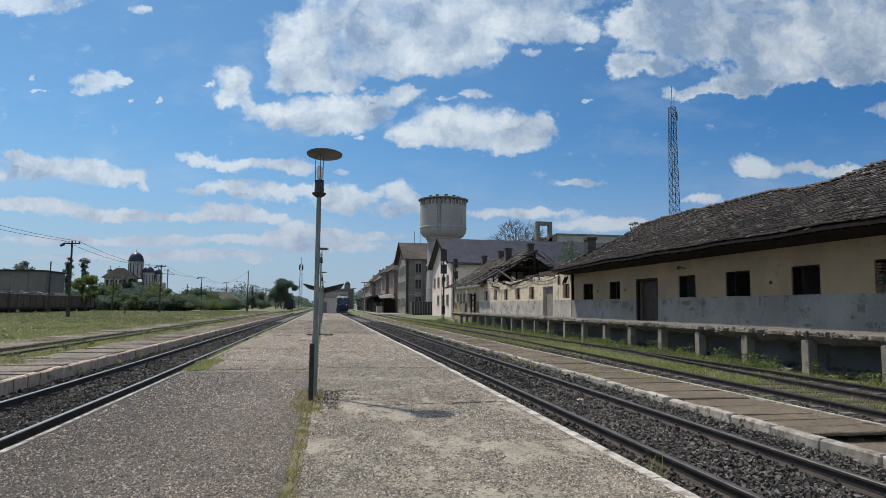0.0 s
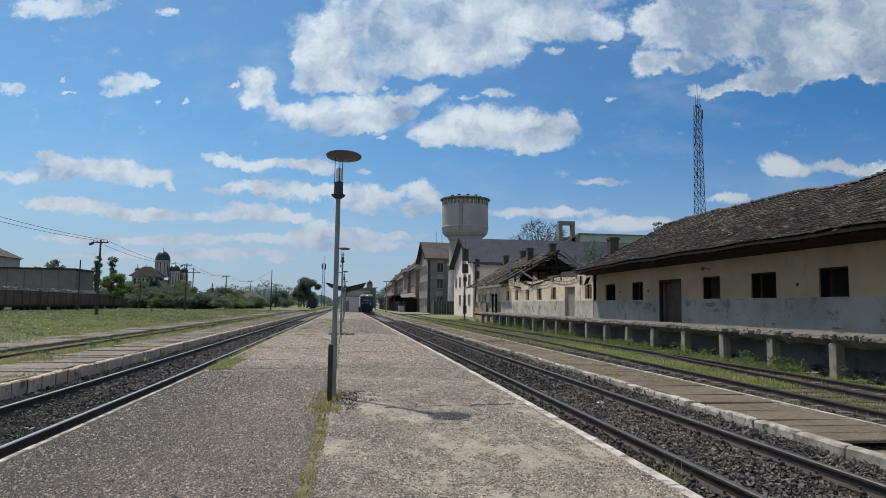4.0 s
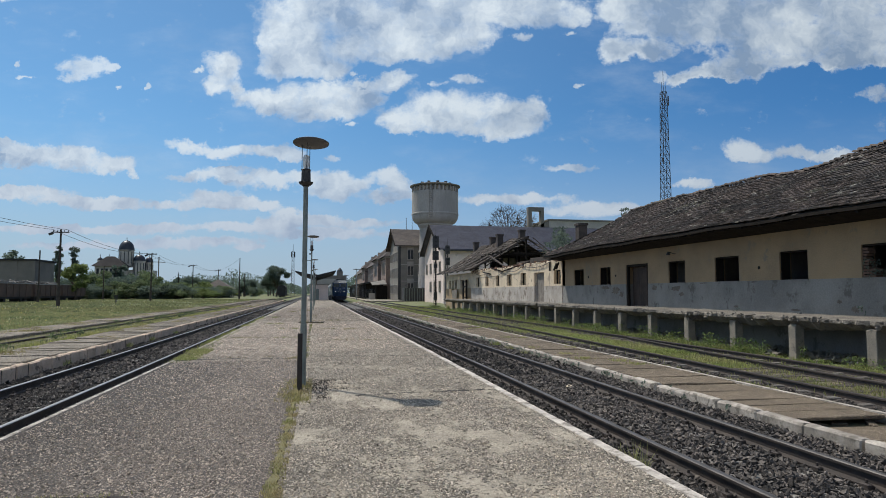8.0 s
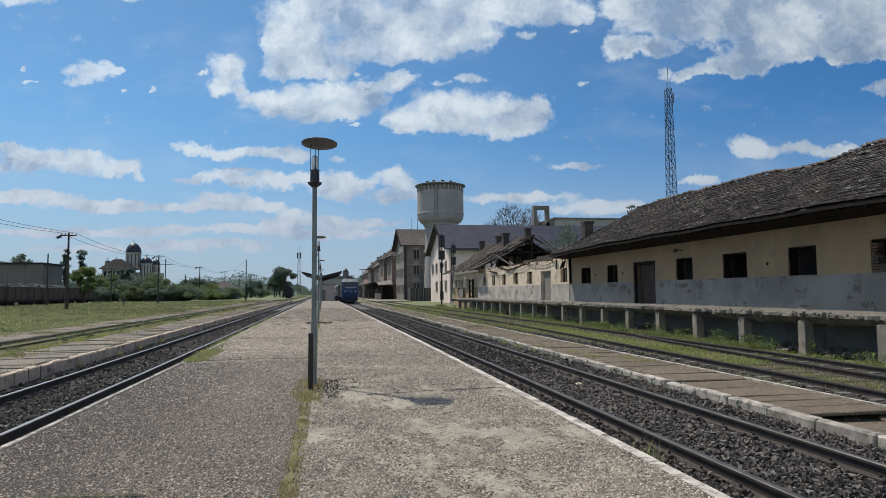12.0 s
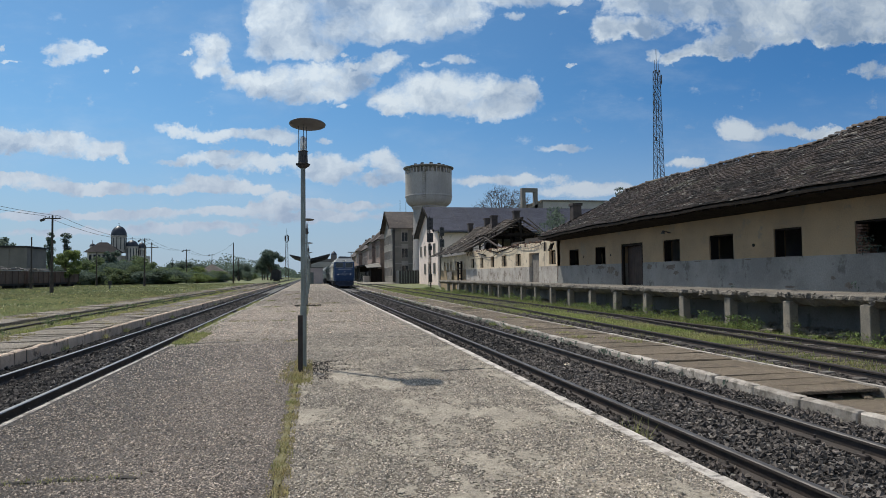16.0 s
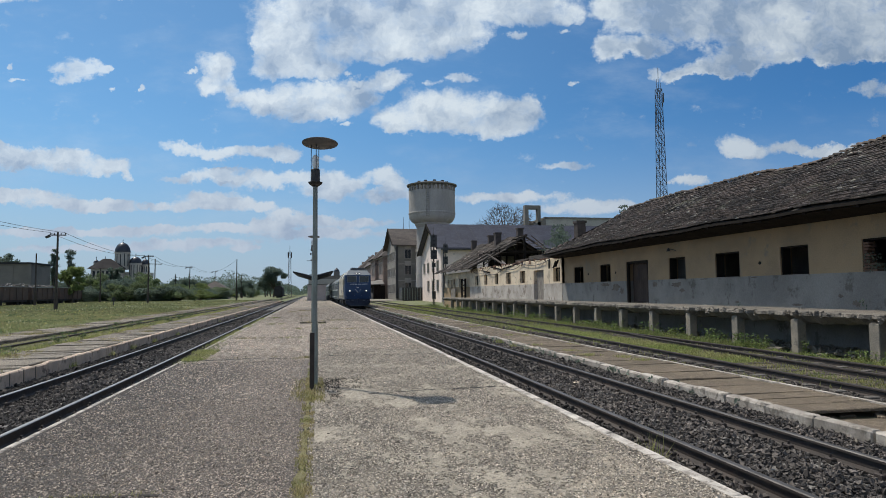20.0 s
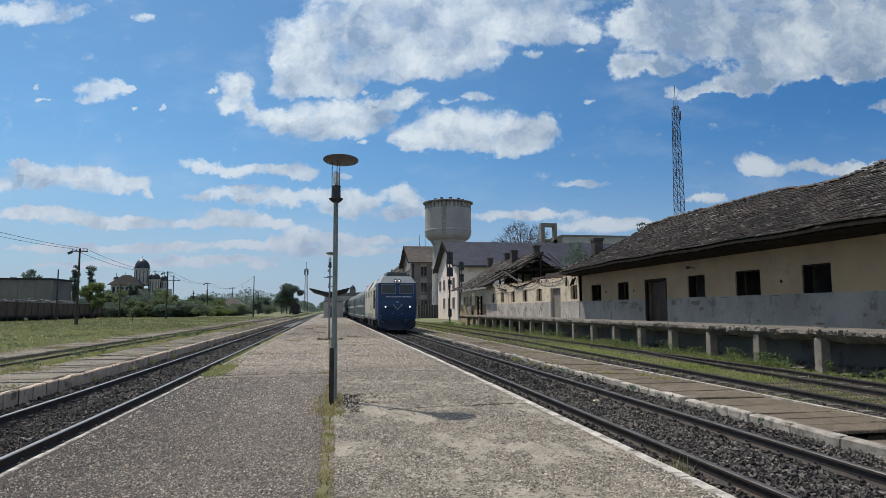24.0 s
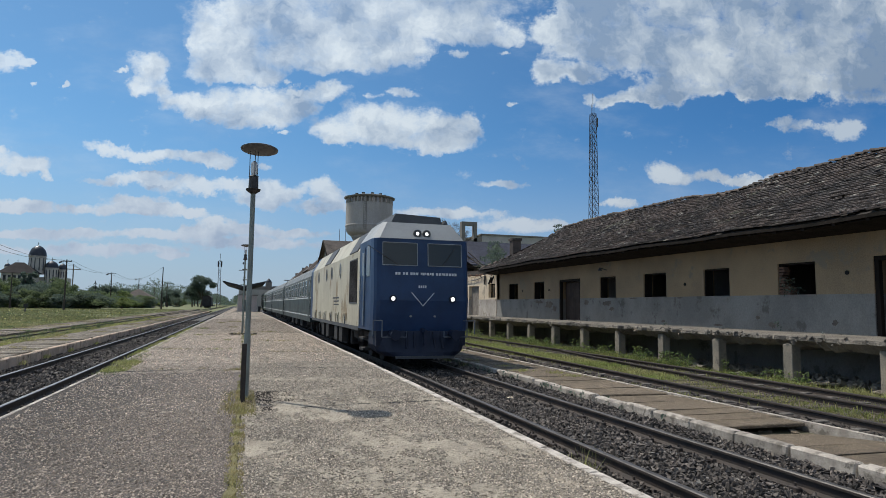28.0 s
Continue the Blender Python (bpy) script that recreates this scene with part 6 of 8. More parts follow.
def collapsed_roof():
    rng = random.Random(8)
    top = Shape()

    def pt(u, y, lift=0.0):
        crest = 7.05 + 0.020 * (y - 62) + 0.10 * math.sin(y * 0.9)
        return (14.1 + 5.9 * u - 0.5 * lift, y, 3.62 + (crest - 3.62) * u - 0.30 * math.sin(math.pi * u) + 0.06 * math.sin(y * 1.7 + 4 * u) + lift)

    # the tiled slope: courses that lap, each broken into short runs that have slid a little
    rows = 26
    for r in range(rows):
        u0, u1 = r / rows, min(1.0, (r + 1.35) / rows)
        y = 60.0 + 1.3 * math.sin(u0 * 9) * u0 + rng.uniform(-0.7, 0.6)
        while y < 78:
            w = rng.uniform(0.35, 1.1)
            if rng.random() > 0.05:
                d, k = rng.uniform(-0.018, 0.018), rng.uniform(0.05, 0.10)
                a, b = u0 - max(0.0, d), u1 - max(0.0, d)
                p = [pt(a, y, k), pt(a, y + w, k + rng.uniform(-0.02, 0.02)), pt(b, y + w, 0.02), pt(b, y, 0.02)]
                top.hexa([(x, yy, z - 0.03) for x, yy, z in p] + p)
            y += w + 0.01
    rear = [(20.0, 62.5, 7.02), (20.0, 78, 7.3), (25.5, 78, 3.6), (25.5, 62.5, 3.6)]
    top.add(rear, [(0, 1, 2, 3)])
    top.part("roof", M["tile_far"], far_end, "mossy tiles slipping off the frame")
    # the open end: trusses, bare rafters and the battens that still hang on them
    for y in (60.3, 63.4, 66.5):
        Shape().beam((14.2, y, 3.62), (20.0, y, 6.9), 0.13, 0.16).part("rafter", M["wood_old"], far_end)
        Shape().beam((25.4, y, 3.6), (20.0, y, 6.9), 0.13, 0.16).part("rafter", M["wood_old"], far_end)
        Shape().beam((16.9, y, 5.35), (23.1, y, 5.35), 0.12, 0.18).part("collar_beam", M["wood_dark"], far_end)
        for x, z in ((17.4, 5.6), (20.0, 6.8), (22.4, 5.6)):
            Shape().beam((x, y, 3.3), (x, y, z), 0.16).part("post", M["wood_dark"], far_end)
    for k in range(10):
        u = 0.06 + 0.092 * k
        a, b = 59.2 + rng.uniform(-0.9, 0.6), 63.5 + rng.uniform(-0.5, 1.0)
        x, z = 14.1 + 5.9 * u, 3.55 + 3.35 * u - 0.25 * math.sin(math.pi * u)
        Shape().beam((x, a, z - rng.uniform(0.0, 0.35)), (x, b, z + 0.02), 0.05, 0.045).part("batten", M["wood_grey"] if k % 3 else M["wood_old"], far_end)
        x, z = 25.5 - 5.5 * u, 3.6 + 3.3 * u
        Shape().beam((x, 59.8 + rng.uniform(-0.6, 0.8), z), (x, 63.0, z), 0.05, 0.05).part("batten", M["wood_old"], far_end)
    # the pale colour of these boards stands for skylit holes in the roof
    for k in range(7):
        u, y = rng.uniform(0.15, 0.92), rng.uniform(59.6, 61.4)
        x, z = 14.2 + 5.9 * u, 3.62 + 3.35 * u - 0.2 * math.sin(math.pi * u)
        w, d = rng.uniform(0.25, 0.7), rng.uniform(0.4, 1.0)
        Shape().hexa([(x, y, z), (x + w, y, z + 0.55 * w), (x + w, y + d, z + 0.62 * w), (x, y + d, z + 0.05), (x, y, z + 0.03), (x + w, y, z + 0.55 * w + 0.03), (x + w, y + d, z + 0.62 * w + 0.03), (x, y + d, z + 0.08)]).part("hanging_board", M["wood_grey"], far_end)
    # beams that came down across the roofless rooms
    for (xa, ya, za), (xb, yb, zb), w in (((16.2, 60.5, 5.1), (15.3, 52.0, 3.7), 0.12), ((18.6, 58.8, 4.3), (17.6, 43.5, 4.05), 0.22), ((19.4, 57.0, 4.6), (18.8, 42.5, 4.35), 0.20), ((17.3, 56.0, 3.9), (19.5, 47.0, 4.2), 0.14),
                                         ((21.0, 60.0, 6.2), (21.6, 54.5, 4.2), 0.12), ((15.6, 59.5, 4.0), (18.2, 60.1, 5.8), 0.10), ((20.6, 59.9, 6.9), (21.9, 57.8, 5.1), 0.09)):
        Shape().beam((xa, ya, za), (xb, yb, zb), w, w * 0.9).part("fallen_beam", M["wood_old"], far_end)
    Shape().beam((20.0, 59.6, 6.95), (20.0, 66, 7.02), 0.16).part("ridge_beam", M["wood_dark"], far_end)


collapsed_roof()


def chimney(x, y, z0, z1, w, label="sooty brick chimney on a ruined roof"):
    c = thing("chimney", label, "chimney", "roof chimneys", (x, y, z0))
    Shape().box(-w / 2, w / 2, -w / 2, w / 2, 0, z1 - z0 - 0.18).part("shaft", M["soot"], c)
    Shape().box(-w / 2 - 0.07, w / 2 + 0.07, -w / 2 - 0.07, w / 2 + 0.07, z1 - z0 - 0.18, z1 - z0).part("cap", M["soot"], c)
    return c


chimney(19.75, 72.0, 3.3, 8.0, 0.6)
chimney(21.4, 66.0, 3.3, 8.3, 0.62)
chimney(19.45, 79.0, -0.4, 7.95, 0.6)
chimney(19.3, 45.0, -0.4, 6.7, 0.66)
chimney(19.45, 68.0, 3.3, 7.95, 0.66)
# crates and a board leaning on the far end's wall
Shape().box(14.75, 14.80, 69.0, 71.4, 0.82, 1.75).part("tan_board", M["wood_grey"], far_end)
rack = thing("slatted_rack", "weathered wooden slatted rack standing on the ramp", "rack", "", (14.6, 64.2, 0.8))
for z in (0.1, 0.65, 1.2, 1.7):
    Shape().box(-0.05, 0.05, -0.8, 0.8, z, z + 0.12).part("slat", M["wood_dark"], rack)
for y in (-0.75, 0.75):
    Shape().box(-0.09, 0.09, y - 0.06, y + 0.06, 0, 1.95).part("upright", M["wood_dark"], rack)

# ---- platform lamps ----


def platform_lamp(x, y, height, stub, turn=0.0):
    t = thing("platform_lamp", "grey-green lamp post with a tilted round reflector plate", "street lamp", "platform lamps", pose(x, y, 0, 0, 0, turn))
    k = height - 3.9
    Shape().tube((0, 0, -0.1), (0, 0, 0.95), 0.05, 0.05, 14).part("base_tube", M["paint_green"], t, smooth=True)
    Shape().tube((0, 0, 0.95), (0, 0, 3.12 + k), 0.041, 0.037, 14).part("post", M["paint_green"], t, smooth=True)
    c = Shape()
    c.lathe(0, 0, [(0.045, 3.1 + k), (0.10, 3.14 + k), (0.115, 3.17 + k), (0.075, 3.18 + k), (0.07, 3.36 + k), (0.08, 3.37 + k), (0.05, 3.385 + k)], 16)
    c.part("ballast_housing", M["steel_dark"], t, "dark cylindrical lamp base", smooth=True)
    Shape().lathe(0, 0, [(0.035, 3.38 + k), (0.05, 3.44 + k), (0.052, 3.56 + k), (0.04, 3.6 + k), (0.012, 3.615 + k)], 14).part("bulb_glass", M["lamp_glass"], t, "frosted glass lamp cylinder", smooth=True)
    for a in (40, 160, 280):
        ca, sa = 0.07 * math.cos(radians(a)), 0.07 * math.sin(radians(a))
        Shape().tube((ca, sa, 3.36 + k), (ca, sa, 3.86 + k), 0.006, 0.006, 6).part("rod", M["steel_dark"], t)
    plate = Shape().lathe(0, 0, [(0.02, 0.0), (0.255, 0.012), (0.282, 0.022), (0.286, 0.035), (0.27, 0.045), (0.15, 0.065), (0.02, 0.07)], 36).part("reflector_plate", M["lamp_plate"], t, smooth=True)
    plate.matrix_local = pose(0.07, 0, 3.775 + k, -6, 1, 0)
    if stub:
        s = Shape()
        s.box(-0.07, 0.0, -0.50, -0.47, -0.1, 0.84).box(-0.07, -0.055, -0.47, -0.40, -0.1, 0.84).box(-0.015, 0.0, -0.47, -0.40, -0.1, 0.84)
        s.part("steel_stub", M["rail_side"], t, "dark channel-steel stub beside the post")
    else:
        s = Shape().box(-0.11, -0.05, -0.02, 0.02, 2.9 + k, 3.0 + k).beam((-0.28, 0, 2.62 + k), (0.0, 0, 2.62 + k), 0.03)
        s.part("bracket", M["steel_dark"], t)
    return t


platform_lamp(-0.265, 10.2, 3.93, True)
platform_lamp(-0.50, 31.6, 4.28, False)
platform_lamp(-0.66, 52.5, 4.2, False)
platform_lamp(-0.80, 74.0, 4.2, False)
platform_lamp(-0.95, 96.0, 4.2, False)


# ---- signals ----
def signal(x, y, heads, height):
    t = thing("light_signal", "black railway colour-light signal with unlit heads on a mast", "railway signal", "signals", (x, y, -0.4))
    Shape().box(-0.35, 0.35, -0.35, 0.35, -0.1, 0.25).part("footing", M["pier"], t)
    Shape().tube((0, 0, 0.2), (0, 0, height), 0.085, 0.07, 10).part("mast", M["pole_wood"], t)
    for z, h, w in heads:
        b = Shape().box(-w / 2, w / 2, -0.28, -0.1, z, z + h).part("signal_head", M["steel_dark"], t)
        n = max(1, int(h / 0.45))
        for i in range(n):
            zc = z + h * (i + 0.5) / n
            Shape().tube((0, -0.42, zc), (0, -0.28, zc), 0.13, 0.12, 10).part("hood", M["wagon_dark"], b)
    Shape().box(-0.2, 0.2, -0.3, -0.05, 0.9, 1.9).part("relay_box", M["steel_dark"], t)
    ld = Shape()
    for s in (-0.18, 0.18):
        ld.tube((s, 0.16, 0.2), (s, 0.16, height - 0.5), 0.02, 0.02, 6)
    for z in np.arange(0.5, height - 0.5, 0.32):
        ld.tube((-0.18, 0.16, z), (0.18, 0.16, z), 0.014, 0.014, 5)
    ld.part("ladder", M["pole_wood"], t)
    Shape().tube((0.05, 0, height), (0.05, 0, height + 0.9), 0.02, 0.015, 6).part("finial", M["steel_dark"], t)
    return t


signal(13.95, 78.0, [(7.45, 1.5, 0.78), (5.9, 1.15, 0.78), (4.9, 0.55, 0.44)], 9.1)
signal(17.45, 88.0, [(7.3, 1.2, 0.66), (5.7, 1.1, 0.66), (4.7, 0.5, 0.42)], 8.6)
dwarf = thing("dwarf_signal", "small black shunting signal in the meadow", "railway signal", "signals", (-33.0, 112.0, -0.3))
Shape().box(-0.08, 0.08, -0.08, 0.08, 0, 0.7).part("stem", M["steel_dark"], dwarf)
Shape().box(-0.25, 0.25, -0.15, 0.15, 0.7, 1.3).part("lamp_box", M["wagon_dark"], dwarf)

# ---- water tower ----
TX, TY = 24.05, 135.0
tower = thing("water_tower", "round concrete railway water tower with a flared tank", "water tower", "", (TX, TY, -0.4))
Shape().lathe(0, 0, [(3.75, 0), (3.55, 6), (3.4, 12), (3.35, 15.8)], 40).part("shaft", M["tower"], tower, smooth=True)
Shape().lathe(0, 0, [(3.3, 15.6), (3.5, 15.9), (3.62, 16.2), (3.72, 16.25), (3.75, 16.6), (3.95, 16.68), (4.45, 17.0), (4.8, 17.45), (5.0, 18.0), (5.05, 18.6)], 40).part("flare", M["tower"], tower, smooth=True)
Shape().lathe(0, 0, [(4.9, 18.5), (5.05, 18.62), (5.05, 23.55), (4.6, 23.56)], 40).part("tank", M["tower"], tower, smooth=True)
Shape().lathe(0, 0, [(4.75, 23.5), (4.75, 24.6)], 40).part("clerestory", M["plaster_in"], tower)
Shape().lathe(0, 0, [(4.7, 24.55), (5.45, 24.75), (5.5, 24.98), (4.2, 25.3), (1.0, 25.75), (0.1, 25.8)], 40).part("tank_roof", M["far_grey"], tower, smooth=True)
for i in range(36):
    a = 2 * math.pi * i / 36
    p = Shape().box(4.72, 5.06, -0.16, 0.16, 23.5, 24.62).part("pilaster", M["tower"], tower)
    p.rotation_euler = (0, 0, a)
for i in range(18):
    a = 2 * math.pi * (i + 0.25) / 18
    p = Shape().box(4.74, 4.80, -0.28, 0.28, 23.75, 24.4).part("vent_window", M["pale_wall"], tower)
    p.rotation_euler = (0, 0, a + math.pi / 36)
for i in range(5):
    a = radians(200 + 35 * i)
    Shape().box(3.2 * math.cos(a) - 0.3, 3.2 * math.cos(a) + 0.3, 3.2 * math.sin(a) - 0.3, 3.2 * math.sin(a) + 0.3, 25.1, 25.75).part("roof_clutter", M["steel_dark"], tower)
ladder = Shape()
for s in (-0.3, 0.3):
    ladder.tube((-1.8 + s, -4.95, 17.6), (-1.8 + s, -4.95, 24.4), 0.035, 0.035, 6)
for z in np.arange(17.8, 24.3, 0.4):
    ladder.tube((-2.1, -4.95, z), (-1.5, -4.95, z), 0.022, 0.022, 5)
ladder.part("ladder", M["far_grey"], tower)
Shape().lathe(0, 0, [(5.08, 18.5), (5.13, 18.6), (5.13, 18.85), (5.08, 18.95)], 40).part("tank_band", M["tower"], tower, smooth=True)
for z in (5.5, 10.5):
    Shape().lathe(0, 0, [(3.62, z), (3.62, z + 0.35)], 40).part("string_course", M["trim_light"], tower)


# ---- lattice mast ----
def lattice(name, x, y, z0, z1, w0, w1, n, label, extra):
    t = thing(name, label, "radio mast", "radio masts", (x, y, z0))
    h = z1 - z0
    legs = Shape()
    for i in range(n):
        a, b = i / n, (i + 1) / n
        wa, wb = (w0 + (w1 - w0) * a) / 2, (w0 + (w1 - w0) * b) / 2
        pa = [(sx * wa, sy * wa, a * h) for sx, sy in ((-1, -1), (1, -1), (1, 1), (-1, 1))]
        pb = [(sx * wb, sy * wb, b * h) for sx, sy in ((-1, -1), (1, -1), (1, 1), (-1, 1))]
        th = 0.06 + 0.024 * w0
        for k in range(4):
            legs.beam(pa[k], pb[k], th)
            legs.beam(pa[k], pb[(k + 1) % 4], th * 0.5)
            legs.beam(pb[k], pa[(k + 1) % 4], th * 0.5)
            legs.beam(pb[k], pb[(k + 1) % 4], th * 0.5)
    legs.part("lattice", M["rail_side"], t)
    for (dx, dy, a, b, r) in extra:
        Shape().tube((dx, dy, a), (dx, dy, b), r, r, 8).part("antenna", M["steel_dark"], t)
    return t


lattice("lattice_mast", 87.9, 150.0, -0.4, 54.3, 2.6, 1.25, 26, "tall dark steel lattice radio mast", [(0, 0, 54, 60.5, 0.07), (-0.5, 0, 54, 57.5, 0.05), (0.6, 0, 54, 56.5, 0.05), (-1.0, -0.4, 44, 49, 0.09), (-0.95, -0.6, 36, 37, 0.2), (1.0, -0.6, 51, 53.5, 0.16)])
lattice("lattice_mast", -13.2, 300.0, -0.4, 20.5, 1.6, 0.8, 14, "distant slim mobile phone mast", [(-0.7, 0, 18, 20.6, 0.28), (0.7, 0, 18, 20.6, 0.28), (0, 0, 20, 24, 0.08)])


# ---- houses ----
def windows_on(parent, plane, at, spans, z0, z1, trim, depth=0.12, bars=True):
    """Framed windows on a wall; plane 'x' lies at x = at and faces -x, 'y' lies at y = at and faces -y."""
    for a, b in spans:
        w = new("window")
        w.parent = parent

        def bx(u0, u1, d0, d1, c0, c1):
            s = Shape()
            return s.box(at + d0, at + d1, u0, u1, c0, c1) if plane == "x" else s.box(u0, u1, at + d0, at + d1, c0, c1)

        bx(a, b, -0.02, 0.03, z0, z1).part("pane", M["window_dark"], w)
        fr = Shape()
        for u0, u1, c0, c1 in ((a - 0.1, a, z0 - 0.1, z1 + 0.1), (b, b + 0.1, z0 - 0.1, z1 + 0.1), (a, b, z1, z1 + 0.1), (a, b, z0 - 0.1, z0)) + ((((a + b) / 2 - 0.04, (a + b) / 2 + 0.04, z0, z1),) if bars else ()):
            if plane == "x":
                fr.box(at - depth, at + 0.02, u0, u1, c0, c1)
            else:
                fr.box(u0, u1, at - depth, at + 0.02, c0, c1)
        fr.part("frame", trim, w)


def gable_house(name, label, x0, x1, y0, y1, eave, ridge, wall, roof_mat, over=0.8, thick=0.22, seams=0.0):
    """A house whose ridge runs across the line; its gable faces the tracks."""
    h = thing(name, label, "house")
    ym = (y0 + y1) / 2
    Shape().prism([(y0, -0.4), (y1, -0.4), (y1, eave), (ym, ridge - 0.1), (y0, eave)], "x", x0, x1).part("wall", wall, h)
    slope = (ridge - eave) / (ym - y0)
    for s, nm in ((1, "roof"), (-1, "roof")):
        ye = (y0 - over) if s == 1 else (y1 + over)
        ze = eave - over * slope
        r = Shape().hexa([(x0 - over, ye, ze), (x1 + over, ye, ze), (x1 + over, ym, ridge), (x0 - over, ym, ridge), (x0 - over, ye, ze + thick), (x1 + over, ye, ze + thick), (x1 + over, ym, ridge + thick), (x0 - over, ym, ridge + thick)]).part(nm, roof_mat, h)
        if seams and s == 1:
            k = 0
            for t in np.arange(seams, 1, seams):
                ya, za = ye + (ym - ye) * t, ze + (ridge - ze) * t + thick
                Shape().beam((x0 - over, ya, za + 0.03), (x1 + over, ya, za + 0.02), 0.05, 0.012).part("course", roof_mat, r)
    vg = Shape()
    for s in (1, -1):
        ye = (y0 - over) if s == 1 else (y1 + over)
        vg.beam((x0 - over - 0.06, ye, eave - over * slope + 0.05), (x0 - over - 0.06, ym, ridge + 0.05), 0.1, 0.5)
    vg.part("bargeboard", M["wood_dark"], h)
    return h


white = gable_house("pale_house", "tall pale rendered house with a dark sheet roof", 20.2, 62.0, 105.0, 125.0, 9.05, 13.75, M["pale_wall"], M["slate"], 0.85, 0.2, 0.03)
windows_on(white, "x", 20.2, [(107.5, 109.0), (112.0, 113.5), (117.0, 118.5)], 1.6, 3.4, M["trim_light"])
windows_on(white, "x", 20.2, [(107.5, 109.0), (112.0, 113.5), (117.0, 118.5), (121.5, 123.0)], 5.0, 6.8, M["trim_light"])
windows_on(white, "x", 20.2, [(114.0, 115.3)], 9.2, 10.6, M["trim_light"])
windows_on(white, "y", 105.0, [(29.0, 30.1), (35.0, 36.1), (24.8, 25.9)], 5.3, 6.7, M["trim_light"])
windows_on(white, "y", 105.0, [(22.3, 23.4)], 1.2, 4.0, M["trim_light"])
gut = Shape().tube((20.0, 104.1, 8.55), (62, 104.1, 8.5), 0.11, 0.11, 8)
gut.tube((20.5, 104.7, 8.5), (20.5, 104.75, 0), 0.09, 0.09, 8)
gut.part("gutter", M["steel_dark"], white)
for x in np.arange(24, 40, 2.9):
    Shape().beam((x, 104.2, 9.0), (x + 0.3, 115, 14.0), 0.018, 0.02).part("lightning_strip", M["far_grey"], white)
Shape().box(30.5, 34.5, 103.9, 105.4, 9.2, 9.55).part("snow_guard", M["steel_dark"], white)

grey = gable_house("grey_house", "grey rendered three-storey house with a brown tiled roof", 16.75, 26.0, 140.0, 158.0, 12.1, 16.2, M["grey_wall"], M["roof_brown"], 0.9, 0.25, 0.06)
for z0, z1 in ((1.2, 3.2), (5.0, 7.0), (8.6, 10.6)):
    windows_on(grey, "x", 16.75, [(142.0 + k * 3.3, 143.6 + k * 3.3) for k in range(5)], z0, z1, M["trim_light"])
    windows_on(grey, "y", 140.0, [(18.75, 20.05), (21.1, 22.2), (23.6, 24.7)], z0 + 0.3, z1 + 0.3, M["trim_light"])
    Shape().box(18.65, 20.15, 139.93, 140.0, z1 + 0.45, z1 + 1.35).part("spandrel", M["trim_light"], grey)
for z in (3.9, 7.6, 11.6):
    Shape().box(17.2, 26.0, 139.9, 140.0, z, z + 0.16).part("string_course", M["trim_light"], grey)
Shape().box(16.62, 17.2, 139.88, 140.0, 0, 11.55).part("corner_strip", M["steel_dark"], grey)
Shape().tube((21.0, 149, 16.2), (21.0, 149, 19.6), 0.06, 0.04, 6).part("aerial", M["steel_dark"], grey)
Shape().tube((19.6, 149, 16.2), (19.6, 149, 19.2), 0.06, 0.04, 6).part("aerial", M["steel_dark"], grey)
box_hut = thing("metal_shed", "ribbed grey metal shed by the house", "shed", "", (0, 0, 0))
Shape().box(16.8, 22.4, 131.0, 135.0, -0.4, 2.35).part("shell", M["steel_dark"], box_hut)
for x in np.arange(16.8, 22.3, 0.55):
    Shape().box(x, x + 0.12, 130.9, 131.0, -0.3, 2.3 + 0.25 * (int(x * 7) % 3 == 0)).part("rib", M["paint_green"], box_hut)

# station building with its hipped wings and platform roof
station = thing("station_building", "long stuccoed station building with hipped roofs", "station")


def hip_block(x0, x1, y0, y1, eave, ridge, parent, wall, over=0.9):
    Shape().box(x0, x1, y0, y1, -0.4, eave).part("wall", wall, parent)
    xm, d = (x0 + x1) / 2, min((x1 - x0), (y1 - y0)) / 2
    if x1 - x0 < y1 - y0:
        top = [(xm, y0 + d, ridge), (xm, y1 - d, ridge)]
        o = [(x0 - over, y0 - over), (x1 + over, y0 - over), (x1 + over, y1 + over), (x0 - over, y1 + over)]
        fa = [(0, 1, 4), (1, 2, 5, 4), (2, 3, 5), (3, 0, 4, 5), (3, 2, 1, 0)]
    else:
        ym = (y0 + y1) / 2
        top = [(x0 + d, ym, ridge), (x1 - d, ym, ridge)]
        o = [(x0 - over, y0 - over), (x1 + over, y0 - over), (x1 + over, y1 + over), (x0 - over, y1 + over)]
        fa = [(0, 1, 5, 4), (1, 2, 5), (2, 3, 4, 5), (3, 0, 4), (3, 2, 1, 0)]
    Shape().add([(x, y, eave - 0.3) for x, y in o] + top, fa).part("roof", M["roof_brown"], parent)
    Shape().box(x0 - 0.25, x1 + 0.25, y0 - 0.25, y1 + 0.25, eave - 0.6, eave - 0.32).part("cornice", M["trim_light"], parent)


hip_block(16.2, 25, 163, 176, 11.0, 15.6, station, M["station_wall"])
hip_block(15.6, 25, 180, 196, 11.2, 16.0, station, M["station_wall"])
hip_block(17.0, 24, 196, 240, 10.6, 15.3, station, M["station_wall"])
hip_block(15.8, 25, 240, 256, 11.0, 16.0, station, M["station_wall"])
hip_block(17.0, 24, 172, 184, 10.4, 14.8, station, M["station_wall"])
hip_block(17.0, 24, 256, 330, 10.0, 15.0, station, M["station_wall"])
